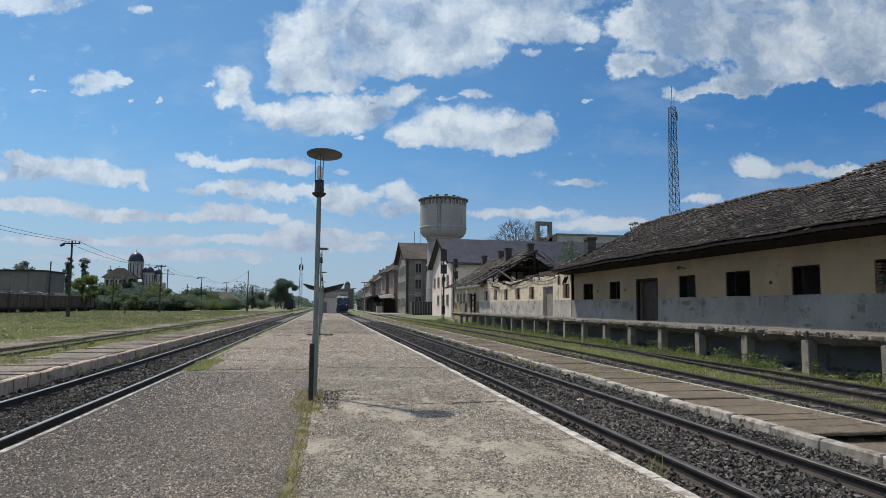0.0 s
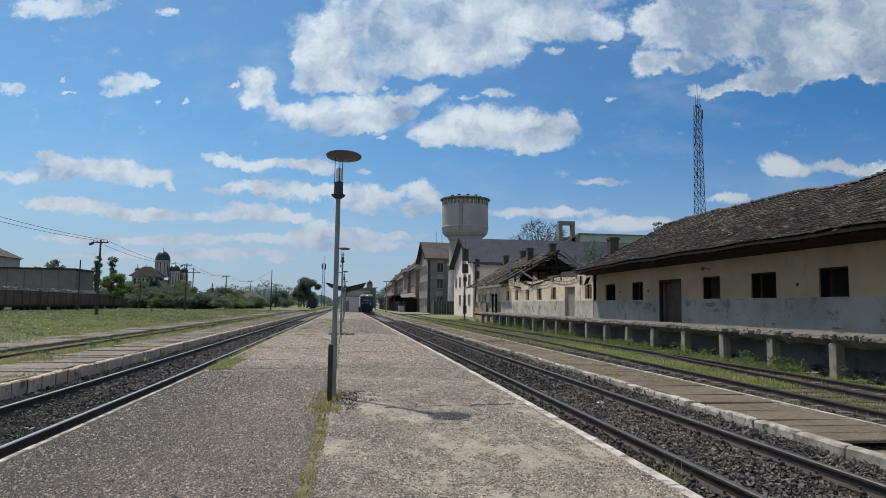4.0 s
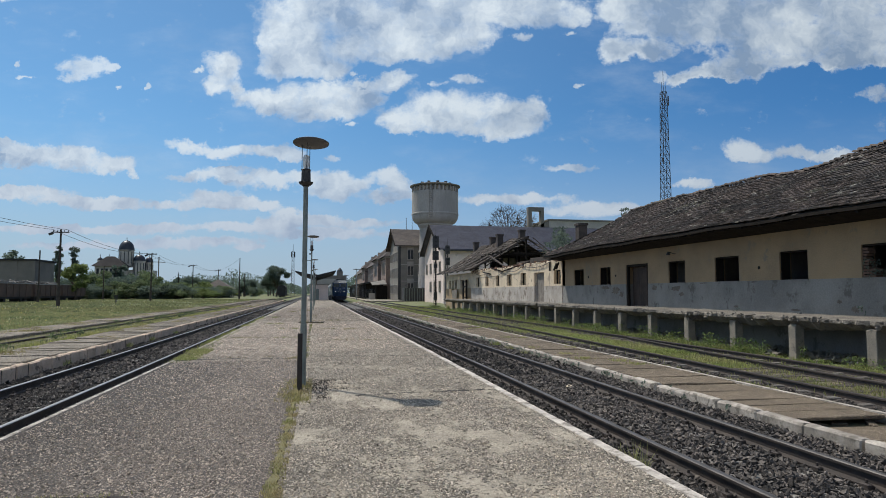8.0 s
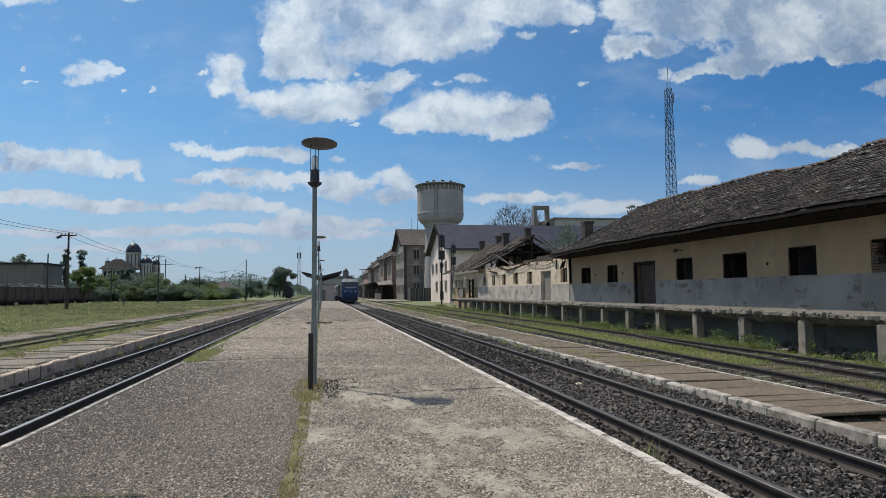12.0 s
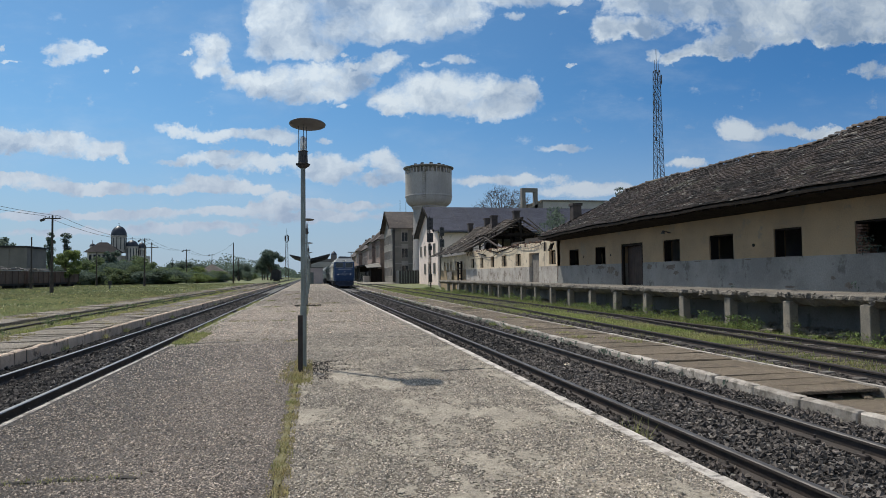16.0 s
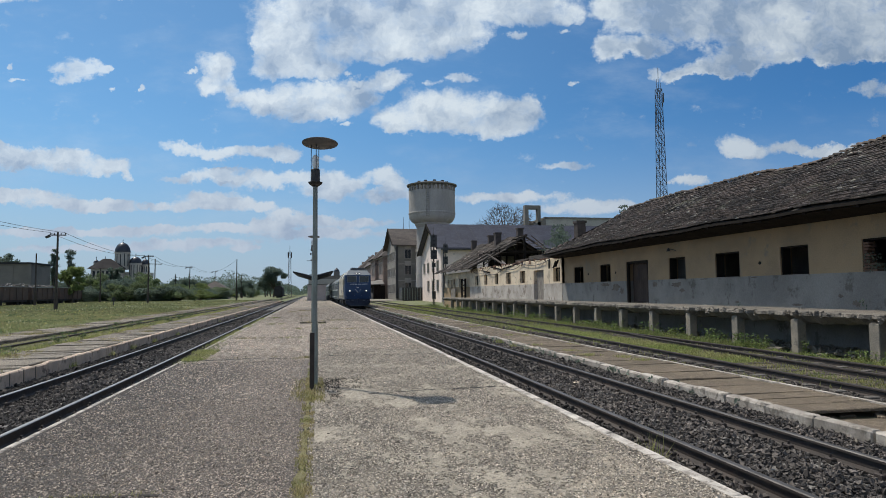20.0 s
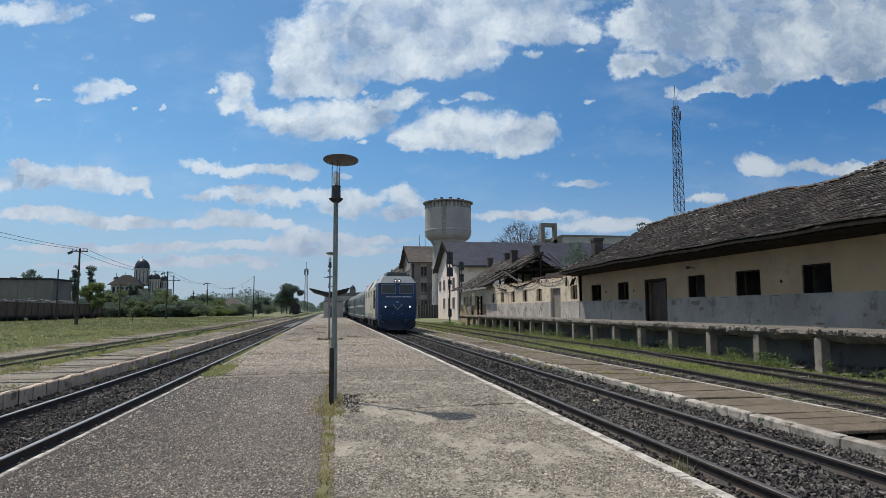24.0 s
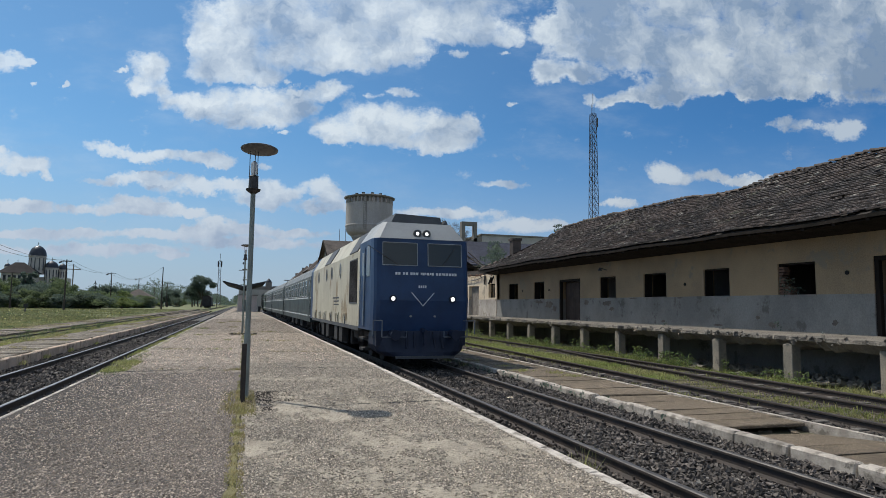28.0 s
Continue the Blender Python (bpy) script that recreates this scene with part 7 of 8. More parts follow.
for y0, x in ((163, 16.2), (180, 15.6), (240, 15.8)):
    for z0, z1 in ((1, 3.4), (6.2, 9.2)):
        windows_on(station, "x", x, [(y0 + 2.0, y0 + 3.6), (y0 + 5.6, y0 + 7.2), (y0 + 9.2, y0 + 10.8)], z0, z1, M["trim_light"])
windows_on(station, "x", 17.0, [(199 + 4 * k, 200.6 + 4 * k) for k in range(10)], 5.4, 7.8, M["trim_light"])
windows_on(station, "y", 163.0, [(17.4, 18.6)], 6.2, 9.0, M["trim_light"])
roofing = thing("platform_canopy", "dark timber canopy along the station front", "canopy")
Shape().hexa([(10.6, 166, 3.7), (17.0, 166, 4.7), (17.0, 262, 4.7), (10.6, 262, 3.7), (10.6, 166, 3.95), (17.0, 166, 5.0), (17.0, 262, 5.0), (10.6, 262, 3.95)]).part("roof", M["steel_dark"], roofing)
for y in np.arange(167, 262, 5.0):
    Shape().tube((11.2, y, -0.4), (11.2, y, 3.8), 0.12, 0.1, 8).part("column", M["steel_dark"], roofing)
Shape().hexa([(12.4, 158, 3.2), (16.0, 158, 3.4), (16.0, 165, 4.6), (12.4, 165, 4.0), (12.4, 158, 3.35), (16.0, 158, 3.55), (16.0, 165, 4.75), (12.4, 165, 4.15)]).part("porch_roof", M["far_grey"], roofing)
Shape().box(13.4, 16.2, 159, 162.9, -0.4, 3.1).part("porch_wall", M["wood_dark"], roofing)
Shape().box(15.1, 15.5, 163.0, 262, -0.4, 4.35).part("arcade_screen", M["wood_dark"], roofing, "dark timber arcade under the canopy")
for y in np.arange(164.5, 262, 5.0):
    Shape().box(15.02, 15.1, y, y + 1.7, -0.4, 2.6).part("arcade_door", M["window_dark"], roofing)
Shape().box(10.5, 10.62, 166, 262, 3.45, 3.98).part("fascia", M["wood_dark"], roofing)
Shape().box(11.6, 13.0, 158, 159.5, -0.4, 1.3).part("bench_box", M["trim_light"], roofing)
paving = Shape().box(9.4, 16.5, 126, 300, -0.6, -0.26).part("pavement_station", M["slab_far"])
tagged(paving, "pale concrete paving in front of the station", "pavement", "", "structure")
for y, x in ((169.5, 16.2), (188.0, 15.6), (210.0, 17.0), (225.0, 17.0), (248.0, 15.8)):
    dm = thing("dormer", "small gabled dormer on the station roof", "dormer", "station dormers", (x + 0.9, y, 11.0))
    Shape().prism([(-1.1, 0), (1.1, 0), (1.1, 1.2), (0, 2.1), (-1.1, 1.2)], "x", 0, 3.0).part("wall", M["station_wall"], dm)
    for sgn in (-1, 1):
        Shape().hexa([(-0.25, 0, 2.12), (3.0, 0, 2.12), (3.0, sgn * 1.35, 1.0), (-0.25, sgn * 1.35, 1.0), (-0.25, 0, 2.3), (3.0, 0, 2.3), (3.0, sgn * 1.35, 1.18), (-0.25, sgn * 1.35, 1.18)]).part("roof", M["roof_brown"], dm)
    Shape().box(-0.03, 0.0, -0.5, 0.5, 0.25, 1.25).part("pane", M["window_dark"], dm)
for y, z in ((193.0, 15.5), (252.0, 15.6)):
    chimney(19.6, y, 10, z, 0.8, "brick chimney on the station roof")
chimney(20.5, 186, 10, 16.9, 0.9, "brick chimney on the station roof")
chimney(20.5, 215, 10, 14.2, 1.2, "brick chimney on the station roof")
chimney(19.5, 168, 10, 15.4, 0.8, "brick chimney on the station roof")
spire = thing("town_tower", "small distant town tower behind the station", "tower", "", (9.0, 330.0, -0.4))
Shape().box(-3.4, 3.4, -3, 3, 0, 10.5).part("block", M["far_grey"], spire)
Shape().box(-1.5, 1.5, -1.5, 1.5, 10.5, 12.6).part("turret", M["far_grey"], spire)
Shape().lathe(0, 0, [(1.5, 12.6), (1.2, 13.4), (0.1, 14.6)], 12).part("cap", M["dome"], spire)
blk = thing("town_block", "distant flat-roofed town building", "building", "", (2.0, 320.0, -0.4))
Shape().box(-7, 7, -4, 4, 0, 8.6).part("wall", M["hotel"], blk)
Shape().box(-3, 5, -3, 3, 8.6, 10.2).part("roof_house", M["far_grey"], blk)
for y in (150.0, 205.0):
    l = thing("station_lamp", "slim grey lamp mast on the station paving", "street lamp", "", (9.2 + bend(y), y, -0.3))
    Shape().tube((0, 0, 0), (0, 0, 7.2), 0.14, 0.09, 8).part("post", M["galvanised"], l)
    Shape().box(-0.8, 0.8, -0.15, 0.15, 7.1, 7.3).part("lamp_head", M["galvanised"], l)

# island platform shelter with a butterfly roof
shelter = thing("platform_shelter", "island platform shelter with a dark butterfly roof", "shelter")
Shape().hexa([(-4.75, 118, 5.15), (-1.2, 118, 4.05), (-1.2, 146, 4.05), (-4.75, 146, 5.15), (-4.75, 118, 5.4), (-1.2, 118, 4.55), (-1.2, 146, 4.55), (-4.75, 146, 5.4)]).part("roof_wing", M["wagon_dark"], shelter)
Shape().hexa([(-1.2, 118, 4.05), (2.5, 118, 5.25), (2.5, 146, 5.25), (-1.2, 146, 4.05), (-1.2, 118, 4.55), (2.5, 118, 5.5), (2.5, 146, 5.5), (-1.2, 146, 4.55)]).part("roof_wing", M["wagon_dark"], shelter)
for y in np.arange(119, 146, 5):
    Shape().beam((-1.2, y, 0), (-1.2, y, 4.2), 0.3).part("column", M["pier"], shelter)
kiosk = thing("platform_kiosk", "white kiosk under the platform shelter", "kiosk", "", (0, 0, 0))
Shape().box(-2.2, 1.2, 121, 130, 0, 2.9).part("wall", M["pale_wall"], kiosk)
Shape().box(-2.3, 1.3, 120.9, 130.1, 2.9, 3.05).part("roof", M["far_grey"], kiosk)
Shape().box(-1.4, -0.5, 120.95, 121, 0, 2.1).part("door", M["paint_green"], kiosk)
bin_ = thing("litter_bin", "dark litter bin by the kiosk", "bin", "", (1.6, 119.5, 0))
Shape().lathe(0, 0, [(0.22, 0), (0.3, 0.9), (0.28, 0.95)], 12).part("tub", M["steel_dark"], bin_)

# industrial frame and flat building behind the houses
ind = thing("flat_building", "grey flat-roofed building with a tall concrete portal", "building")
Shape().box(59.5, 95, 160, 180, -0.4, 20.7).part("wall", M["hotel"], ind)
Shape().box(59.2, 95.3, 159.7, 180.3, 20.7, 21.1).part("parapet", M["far_grey"], ind)
Shape().box(53.7, 54.7, 160, 161.5, -0.4, 23.2).part("portal_leg", M["far_grey"], ind)
Shape().box(57.2, 58.1, 160, 161.5, -0.4, 23.2).part("portal_leg", M["far_grey"], ind)
Shape().box(53.7, 58.1, 160, 161.5, 23.2, 24.2).part("portal_beam", M["far_grey"], ind)
Shape().hexa([(55.3, 160, 17), (59.5, 160, 17), (59.5, 161, 17), (55.3, 161, 17), (55.3, 160, 18.8), (59.5, 160, 20.6), (59.5, 161, 20.6), (55.3, 161, 18.8)]).part("ramp_wall", M["far_grey"], ind)


# ---- telegraph poles and wires ----
def pole(x, y, h, arms=True, r=0.15):
    t = thing("telegraph_pole", "dark tarred telegraph pole with a cross-arm" if arms else "bare dark wooden pole", "pole", "telegraph poles", (x, y, -0.35))
    Shape().tube((0, 0, 0), (0, 0, h), r, r * 0.7, 8).part("shaft", M["pole_wood"], t)
    Shape().tube((0.0, 0, 0), (0.0, 0, 2.2), r * 1.5, r * 1.45, 8).part("footing", M["pole_wood"], t)
    if arms:
        Shape().beam((-1.0, 0, h - 0.35), (0.9, 0, h - 0.35), 0.12).part("cross_arm", M["pole_wood"], t)
        Shape().beam((-1.25, -0.1, h - 0.65), (-0.8, -0.1, h - 0.45), 0.25).part("lamp", M["steel_dark"], t)
        for x2 in (-0.8, -0.35, 0.35, 0.8):
            Shape().tube((x2, 0, h - 0.3), (x2, 0, h - 0.08), 0.05, 0.04, 6).part("insulator", M["steel_dark"], t)
    return t


POLES = [(-30.5, 82.0, 9.25, True), (-33.2, 134.0, 9.6, True), (-36.0, 190.0, 9.7, True), (-37.4, 244.0, 10.2, True), (-21.8, 178.0, 11.0, False), (-39.5, 300.0, 10.0, True), (-47.8, 120.0, 9.0, False),
         (-42.0, 360.0, 10.0, True), (-50, 160, 8.0, False), (-44, 210, 8.0, False), (-30, 260, 9.0, False)]
for p in POLES:
    pole(*p)


def wire(a, b, sag, r=0.02):
    s = Shape()
    pts = [Vector(a).lerp(Vector(b), i / 10) - Vector((0, 0, sag * 4 * (i / 10) * (1 - i / 10))) for i in range(11)]
    v = [(p.x + r * c, p.y, p.z + r * d) for p in pts for c, d in ((-1, 0), (0, -1), (1, 0), (0, 1))]
    return s.add(v, [(4 * k + i, 4 * k + (i + 1) % 4, 4 * k + 4 + (i + 1) % 4, 4 * k + 4 + i) for k in range(10) for i in range(4)])


wires = thing("overhead_wires", "thin sagging wires between the telegraph poles", "wires")
for dx in (-0.8, 0.8):
    wire((-26.5 + dx, 20.0, 9.0), (-30.5 + dx, 82, 8.85), 0.9).part("wire", M["steel_dark"], wires)
    for (xa, ya, ha, _), (xb, yb, hb, _) in zip(POLES[:3], POLES[1:4]):
        wire((xa + dx, ya, ha - 0.45), (xb + dx, yb, hb - 0.45), 0.9, 0.025).part("wire", M["steel_dark"], wires)
wire((-37.4, 244, 9.7), (-21.8, 178, 10.6), 0.6, 0.03).part("wire", M["steel_dark"], wires)

for ya, za, yb, zb, sag in ((62.5, 3.7, 55.0, 3.5, 0.5), (58.0, 3.6, 50.0, 3.55, 0.7), (51.0, 3.55, 45.5, 3.6, 0.45), (46.5, 3.6, 40.0, 3.5, 0.3)):
    wire((14.9, ya, za), (14.92, yb, zb), sag, 0.022).part("hanging_cable", M["steel_dark"], ruin)

# ---- goods wagons ----


def box_wagon(y0, y1, x, mat, lumpy, hh=3.0):
    w = thing("goods_wagon", "rusty closed goods wagon with a rough grey top" if lumpy else "rusty brown boxcar wagon", "wagon", "goods wagons", (x, (y0 + y1) / 2, -0.3))
    L = (y1 - y0) / 2 - 0.4
    Shape().box(-1.4, 1.4, -L, L, 0.95, hh).part("body", mat, w)
    n = 5
    for k in range(n + 1):
        yy = -L + 2 * L * k / n
        Shape().box(1.4, 1.5, yy - 0.08, yy + 0.08, 0.9, hh + 0.03).part("rib", M["wagon_rust"], w)
    # pale strip for the light edge of the closed wagon's roof
    Shape().box(1.38, 1.53, -L, L, hh, hh + 0.12).part("top_rail", M["galvanised"], w)
    for yy in (-L + 1.2, -L + 3.0, L - 3.0, L - 1.2):
        Shape().tube((-0.9, yy, 0.45), (0.9, yy, 0.45), 0.45, 0.45, 14).part("wheelset", M["wagon_dark"], w)
    Shape().box(-1.2, 1.2, -L, L, 0.6, 0.95).part("underframe", M["wagon_dark"], w)
    # grey lumps, added in place of the closed wagon's pale arched roof
    if lumpy:
        rng = np.random.default_rng(int(y0))
        c = np.stack([rng.uniform(-1.2, 1.2, 120), rng.uniform(-L, L, 120), hh + rng.uniform(-0.1, 0.35, 120)], 1)
        v, f = rocks(rng, c, rng.uniform(0.12, 0.4, 120))
        mass("scrap_load", v, f, M["far_grey"], w)


for y0, y1, ld, hh in ((104, 117.5, True, 3.3), (118, 131, True, 3.25), (131.5, 144, True, 3.2), (144.5, 158, False, 3.25)):
    box_wagon(y0, y1, -54.5, M["wagon_rust"], ld, hh)
tank = thing("tank_wagon", "dark wagon standing on the far siding", "wagon", "goods wagons", (-14.9, 252, -0.25))
Shape().box(-1.5, 1.5, -6, 6, 0.9, 3.6).part("body", M["wagon_dark"], tank)
Shape().prism([(-1.5, 3.6), (1.5, 3.6), (1.1, 4.15), (0.4, 4.45), (-0.4, 4.45), (-1.1, 4.15)], "y", -6, 6).part("roof", M["wagon_dark"], tank)
for yy in (-4.5, 4.5):
    Shape().tube((-0.9, yy, 0.45), (0.9, yy, 0.45), 0.45, 0.45, 14).part("wheelset", M["wagon_dark"], tank)
Shape().box(-1.3, 2.4, -7, 7, 0.5, 0.9).part("underframe", M["wagon_dark"], tank)

# ---- church ----
church = thing("church", "domed orthodox church behind trees", "church", "", (-70.7, 250, -0.4))


def dome_tower(x, y, r, z0, z1, top, parent):
    Shape().lathe(x, y, [(r, z0), (r, z1)], 20).part("drum", M["church_wall"], parent)
    Shape().lathe(x, y, [(r * 1.12, z1 - 0.15), (r * 1.12, z1 + 0.15)], 20).part("cornice", M["trim_light"], parent)
    h = top - z1
    Shape().lathe(x, y, [(r * 1.05, z1 + 0.1)] + [(r * 1.06 * math.cos(a), z1 + 0.1 + h * math.sin(a)) for a in np.linspace(0.12, 1.45, 9)] + [(0.12, top + 0.3)], 24).part("dome_roof", M["dome"], parent, smooth=True)
    Shape().tube((x, y, top), (x, y, top + 1.35), 0.12, 0.06, 6).beam((x - 0.22, y, top + 0.95), (x + 0.22, y, top + 0.95), 0.09).part("cross", M["steel_dark"], parent)
    for i in range(12):
        a = 2 * math.pi * i / 12
        Shape().box(x + (r + 0.02) * math.cos(a) - 0.12, x + (r + 0.02) * math.cos(a) + 0.12, y + (r + 0.02) * math.sin(a) - 0.12, y + (r + 0.02) * math.sin(a) + 0.12, z0 + (z1 - z0) * 0.2, z1 - 0.6).part("slit_window", M["window_dark"], parent)


dome_tower(0, 0, 2.5, 11, 17.2, 20.8, church)
dome_tower(4.5, 0, 2.0, 7, 13.2, 15.6, church)
dome_tower(7.1, 3, 1.4, 7, 12.8, 14.9, church)
dome_tower(-6.4, 2, 2.1, 6, 12.6, 14.6, church)
dome_tower(-8.8, 0, 0.9, 8, 13.4, 14.4, church)
dome_tower(-2.9, 4, 1.1, 8, 13.4, 15.0, church)
Shape().box(-9.5, 8.6, -1, 9, 0, 10.0).part("nave", M["church_wall"], church)
Shape().box(-8.0, 1.2, -8, -1, 0, 11.2).part("porch", M["church_wall"], church)
Shape().add([(-9.0, -9.0, 11.0), (2.2, -9.0, 11.0), (2.2, -0.3, 11.0), (-9.0, -0.3, 11.0), (-5.2, -4.5, 14.7), (-2.6, -4.5, 14.7)], [(0, 1, 5, 4), (1, 2, 5), (2, 3, 4, 5), (3, 0, 4), (3, 2, 1, 0)]).part("porch_roof", M["church_roof"], church)
for k in range(6):
    Shape().box(-7.4 + k * 1.45, -6.6 + k * 1.45, -8.1, -8.0, 8.2, 10.2).part("arched_window", M["window_dark"], church)
for k in range(4):
    Shape().box(1.4 + k * 1.8, 2.2 + k * 1.8, -1.1, -1.0, 5, 8.5).part("arched_window", M["window_dark"], church)
crane = thing("tower_crane", "distant yellow-grey tower crane", "crane", "", (-66.6, 280, -0.4))
Shape().beam((0, 0, 0), (0, 0, 16.5), 0.35).part("mast", M["far_grey"], crane)
Shape().beam((-5.0, 0, 14.5), (2.6, 0, 14.3), 0.28).beam((-5.0, 0, 14.6), (0, 0, 16.3), 0.07).beam((2.6, 0, 14.4), (0, 0, 16.3), 0.07).part("jib", M["far_grey"], crane)

# ---- low buildings on the field's side ----
lb = thing("flat_shed", "long low grey flat-roofed building behind wagons", "building")
Shape().box(-92.0, -68.2, 168, 180, -0.4, 9.0).part("wall", M["far_grey"], lb)
Shape().box(-92.4, -67.8, 167.6, 180.4, 9.0, 9.4).part("parapet", M["wagon_dark"], lb)
for k in range(7):
    Shape().box(-91.6 + k * 3.9, -91.2 + k * 3.9, 167.85, 168, -0.4, 8.9).part("pilaster", M["far_grey"], lb)
hs = thing("cottage", "low cottage with a hipped brown roof among trees", "house", "", (0, 0, 0))
hip_block(-39.5, -30.7, 225, 234, 3.0, 5.9, hs, M["church_wall"])
windows_on(hs, "y", 225.0, [(-38.5, -37.2), (-35.8, -34.5), (-33.0, -31.7)], 1.2, 2.6, M["trim_light"])
hs2 = thing("block_of_flats", "grey-roofed house half hidden by shrubs", "house", "", (0, 0, 0))
hip_block(-112, -94.2, 180, 196, 13.4, 18.4, hs2, M["hotel"])


# ---- trees ----
def tree(x, y, h, w, mat, seed, kind="tree", leaves=1500, leaf=0.30, trunk=0.28, label="broad leafy tree"):
    rng = np.random.default_rng(seed)
    t = thing(kind, label, kind, "", (x, y, -0.35))
    s = Shape()
    th = h * trunk
    s.tube((0, 0, 0), (0.05 * w, 0, th), 0.035 * h, 0.024 * h, 8)
    tips = []
    for k in range(7):
        a, e = rng.uniform(0, 2 * math.pi), rng.uniform(0.45, 1.0)
        p = (0.36 * w * math.cos(a) * rng.uniform(0.5, 1), 0.36 * w * math.sin(a) * rng.uniform(0.5, 1), th + (h - th) * e * 0.8)
        s.tube((0.03 * w, 0, th * rng.uniform(0.75, 1.0)), p, 0.014 * h, 0.004 * h, 5)
        tips.append(p)
    s.part("trunk", M["bark"], t)
    k = 15 if h < 3 * w else 40
    cc = np.concatenate([np.array(tips), np.stack([rng.normal(0, 0.2 * w, k), rng.normal(0, 0.2 * w, k), th * 0.8 + (h - th * 0.9) * rng.random(k) ** 0.8 * 0.92], 1)])
    cr = max(w, 0.30 * h) * rng.uniform(0.10, 0.21, len(cc))
    pick = rng.integers(len(cc), size=leaves)
    d = rng.normal(size=(leaves, 3))
    d /= np.linalg.norm(d, axis=1)[:, None]
    c = cc[pick] + d * (cr[pick] * rng.random(leaves) ** 0.45)[:, None] * np.array([1, 1, 0.8])
    c[:, 2] = np.maximum(c[:, 2], 0.2)
    q = np.array([(-1, 0, 0), (0, -0.55, 0.12), (1, 0, 0), (0, 0.55, 0.12)]) * leaf
    v = np.einsum("nij,kj->nki", turns(rng, leaves), q) * rng.uniform(0.6, 1.4, leaves)[:, None, None] + c[:, None]
    mass("crown", v.reshape(-1, 3), np.arange(4 * leaves).reshape(-1, 4), mat, t, "", "", "")
    return t


def copies(proto, places, rng):
    for x, y, s, sz in places:
        o = copy_thing(proto, pose(x, y, -0.35, 0, 0, rng.uniform(0, 360)))
        o.scale = (s, s, sz)


rt = random.Random(33)
tree(-70.9, 190, 15.6, 2.6, M["leaf_b"], 1, leaves=6500, leaf=0.15, trunk=0.12, label="slim dark poplar behind the wagons")
tree(-67.1, 190, 15.2, 2.0, M["leaf_b"], 2, leaves=5200, leaf=0.15, trunk=0.12, label="slim dark poplar behind the wagons")
tree(-53.2, 152, 8.2, 6.0, M["leaf_c"], 3, leaves=6000, leaf=0.2, label="pale green blossoming tree")
tree(-62, 190, 5.6, 8.0, M["leaf_c"], 4, leaves=5200, leaf=0.2, trunk=0.1, label="pale green blossoming tree")
tree(-85.5, 196, 14.2, 9.0, M["leaf_b"], 5, leaves=2000, label="dark round tree above the flat building")
big = tree(-19.0, 280, 13.4, 11.5, M["leaf_b"], 6, leaves=9000, leaf=0.24, label="large dark tree beside the far siding")
tree(-62.4, 215, 11.2, 6.0, M["leaf_b"], 7, leaves=5200, leaf=0.22, label="dark tree in front of the church")
shrub_a = tree(-44, 175, 7.0, 9.0, M["leaf_a"], 8, "shrub", 4200, 0.21, 0.08, "dense green shrub at the field's edge")
shrub_b = tree(-52, 178, 6.2, 10.0, M["leaf_b"], 9, "shrub", 4200, 0.21, 0.08, "dense dark shrub at the field's edge")
shrub_c = tree(-36, 205, 5.5, 8.5, M["leaf_c"], 10, "shrub", 3800, 0.21, 0.06, "pale green shrub at the field's edge")
for proto, n in ((shrub_a, 16), (shrub_b, 16), (shrub_c, 7)):
    copies(proto, [(rt.uniform(-64, -30), rt.uniform(168, 238), rt.uniform(0.75, 1.2), rt.uniform(0.5, 0.72)) for _ in range(n + 9)], rt)
for k in range(40):
    y = rt.uniform(255, 380)
    copies(rt.choice((shrub_a, shrub_b, big)), [(-(18 + rt.random() * 0.3 * y) - 4, y, rt.uniform(0.55, 0.95), rt.uniform(0.45, 0.75))], rt)
for k in range(22):
    copies(rt.choice((shrub_a, shrub_b, shrub_b)), [(rt.uniform(-76, -50), rt.uniform(192, 226), rt.uniform(0.75, 1.15), rt.uniform(0.8, 1.2))], rt)
for k in range(12):
    copies(rt.choice((shrub_a, shrub_b)), [(rt.uniform(-84, -58), rt.uniform(182, 235), rt.uniform(0.8, 1.3), rt.uniform(0.5, 0.85))], rt)


def bare_tree(x, y, h, w):
    rng = random.Random(3)
    t = thing("bare_tree", "leafless round-crowned tree behind the roofs", "tree", "", (x, y, -0.4))
    trunk, twigs = Shape(), Shape()
    fork = Vector((0, 0, h * 0.58))
    trunk.tube((0, 0, 0), fork, 0.42, 0.3, 8)
    r = w / 2

    def reach(p, spread, up, l):
        d = Vector((rng.gauss(0, spread), rng.gauss(0, spread), up + rng.gauss(0, 0.35))).normalized()
        return p + d * l

    for k in range(16):
        a, e = 2.4 * k, rng.uniform(0.15, 1.35)
        limb = fork + Vector((math.cos(a) * math.cos(e), math.sin(a) * math.cos(e), math.sin(e) * 1.0)) * r * rng.uniform(0.45, 0.6)
        trunk.tube(fork, limb, 0.14, 0.07, 5, caps=False)
        out = (limb - fork).normalized()
        for j in range(8):
            q = limb + (out + Vector((rng.gauss(0, 0.6), rng.gauss(0, 0.6), rng.gauss(0, 0.5)))).normalized() * r * rng.uniform(0.25, 0.42)
            twigs.tube(limb, q, 0.06, 0.035, 3, caps=False)
            for i in range(9):
                o = q + (out + Vector((rng.gauss(0, 0.8), rng.gauss(0, 0.8), rng.gauss(0, 0.8)))).normalized() * r * rng.uniform(0.08, 0.26)
                twigs.tube(q, o, 0.035, 0.018, 3, caps=False)

    trunk.part("trunk", M["bark"], t)
    twigs.part("crown", M["bark"], t)


bare_tree(51.2, 170, 31, 17)
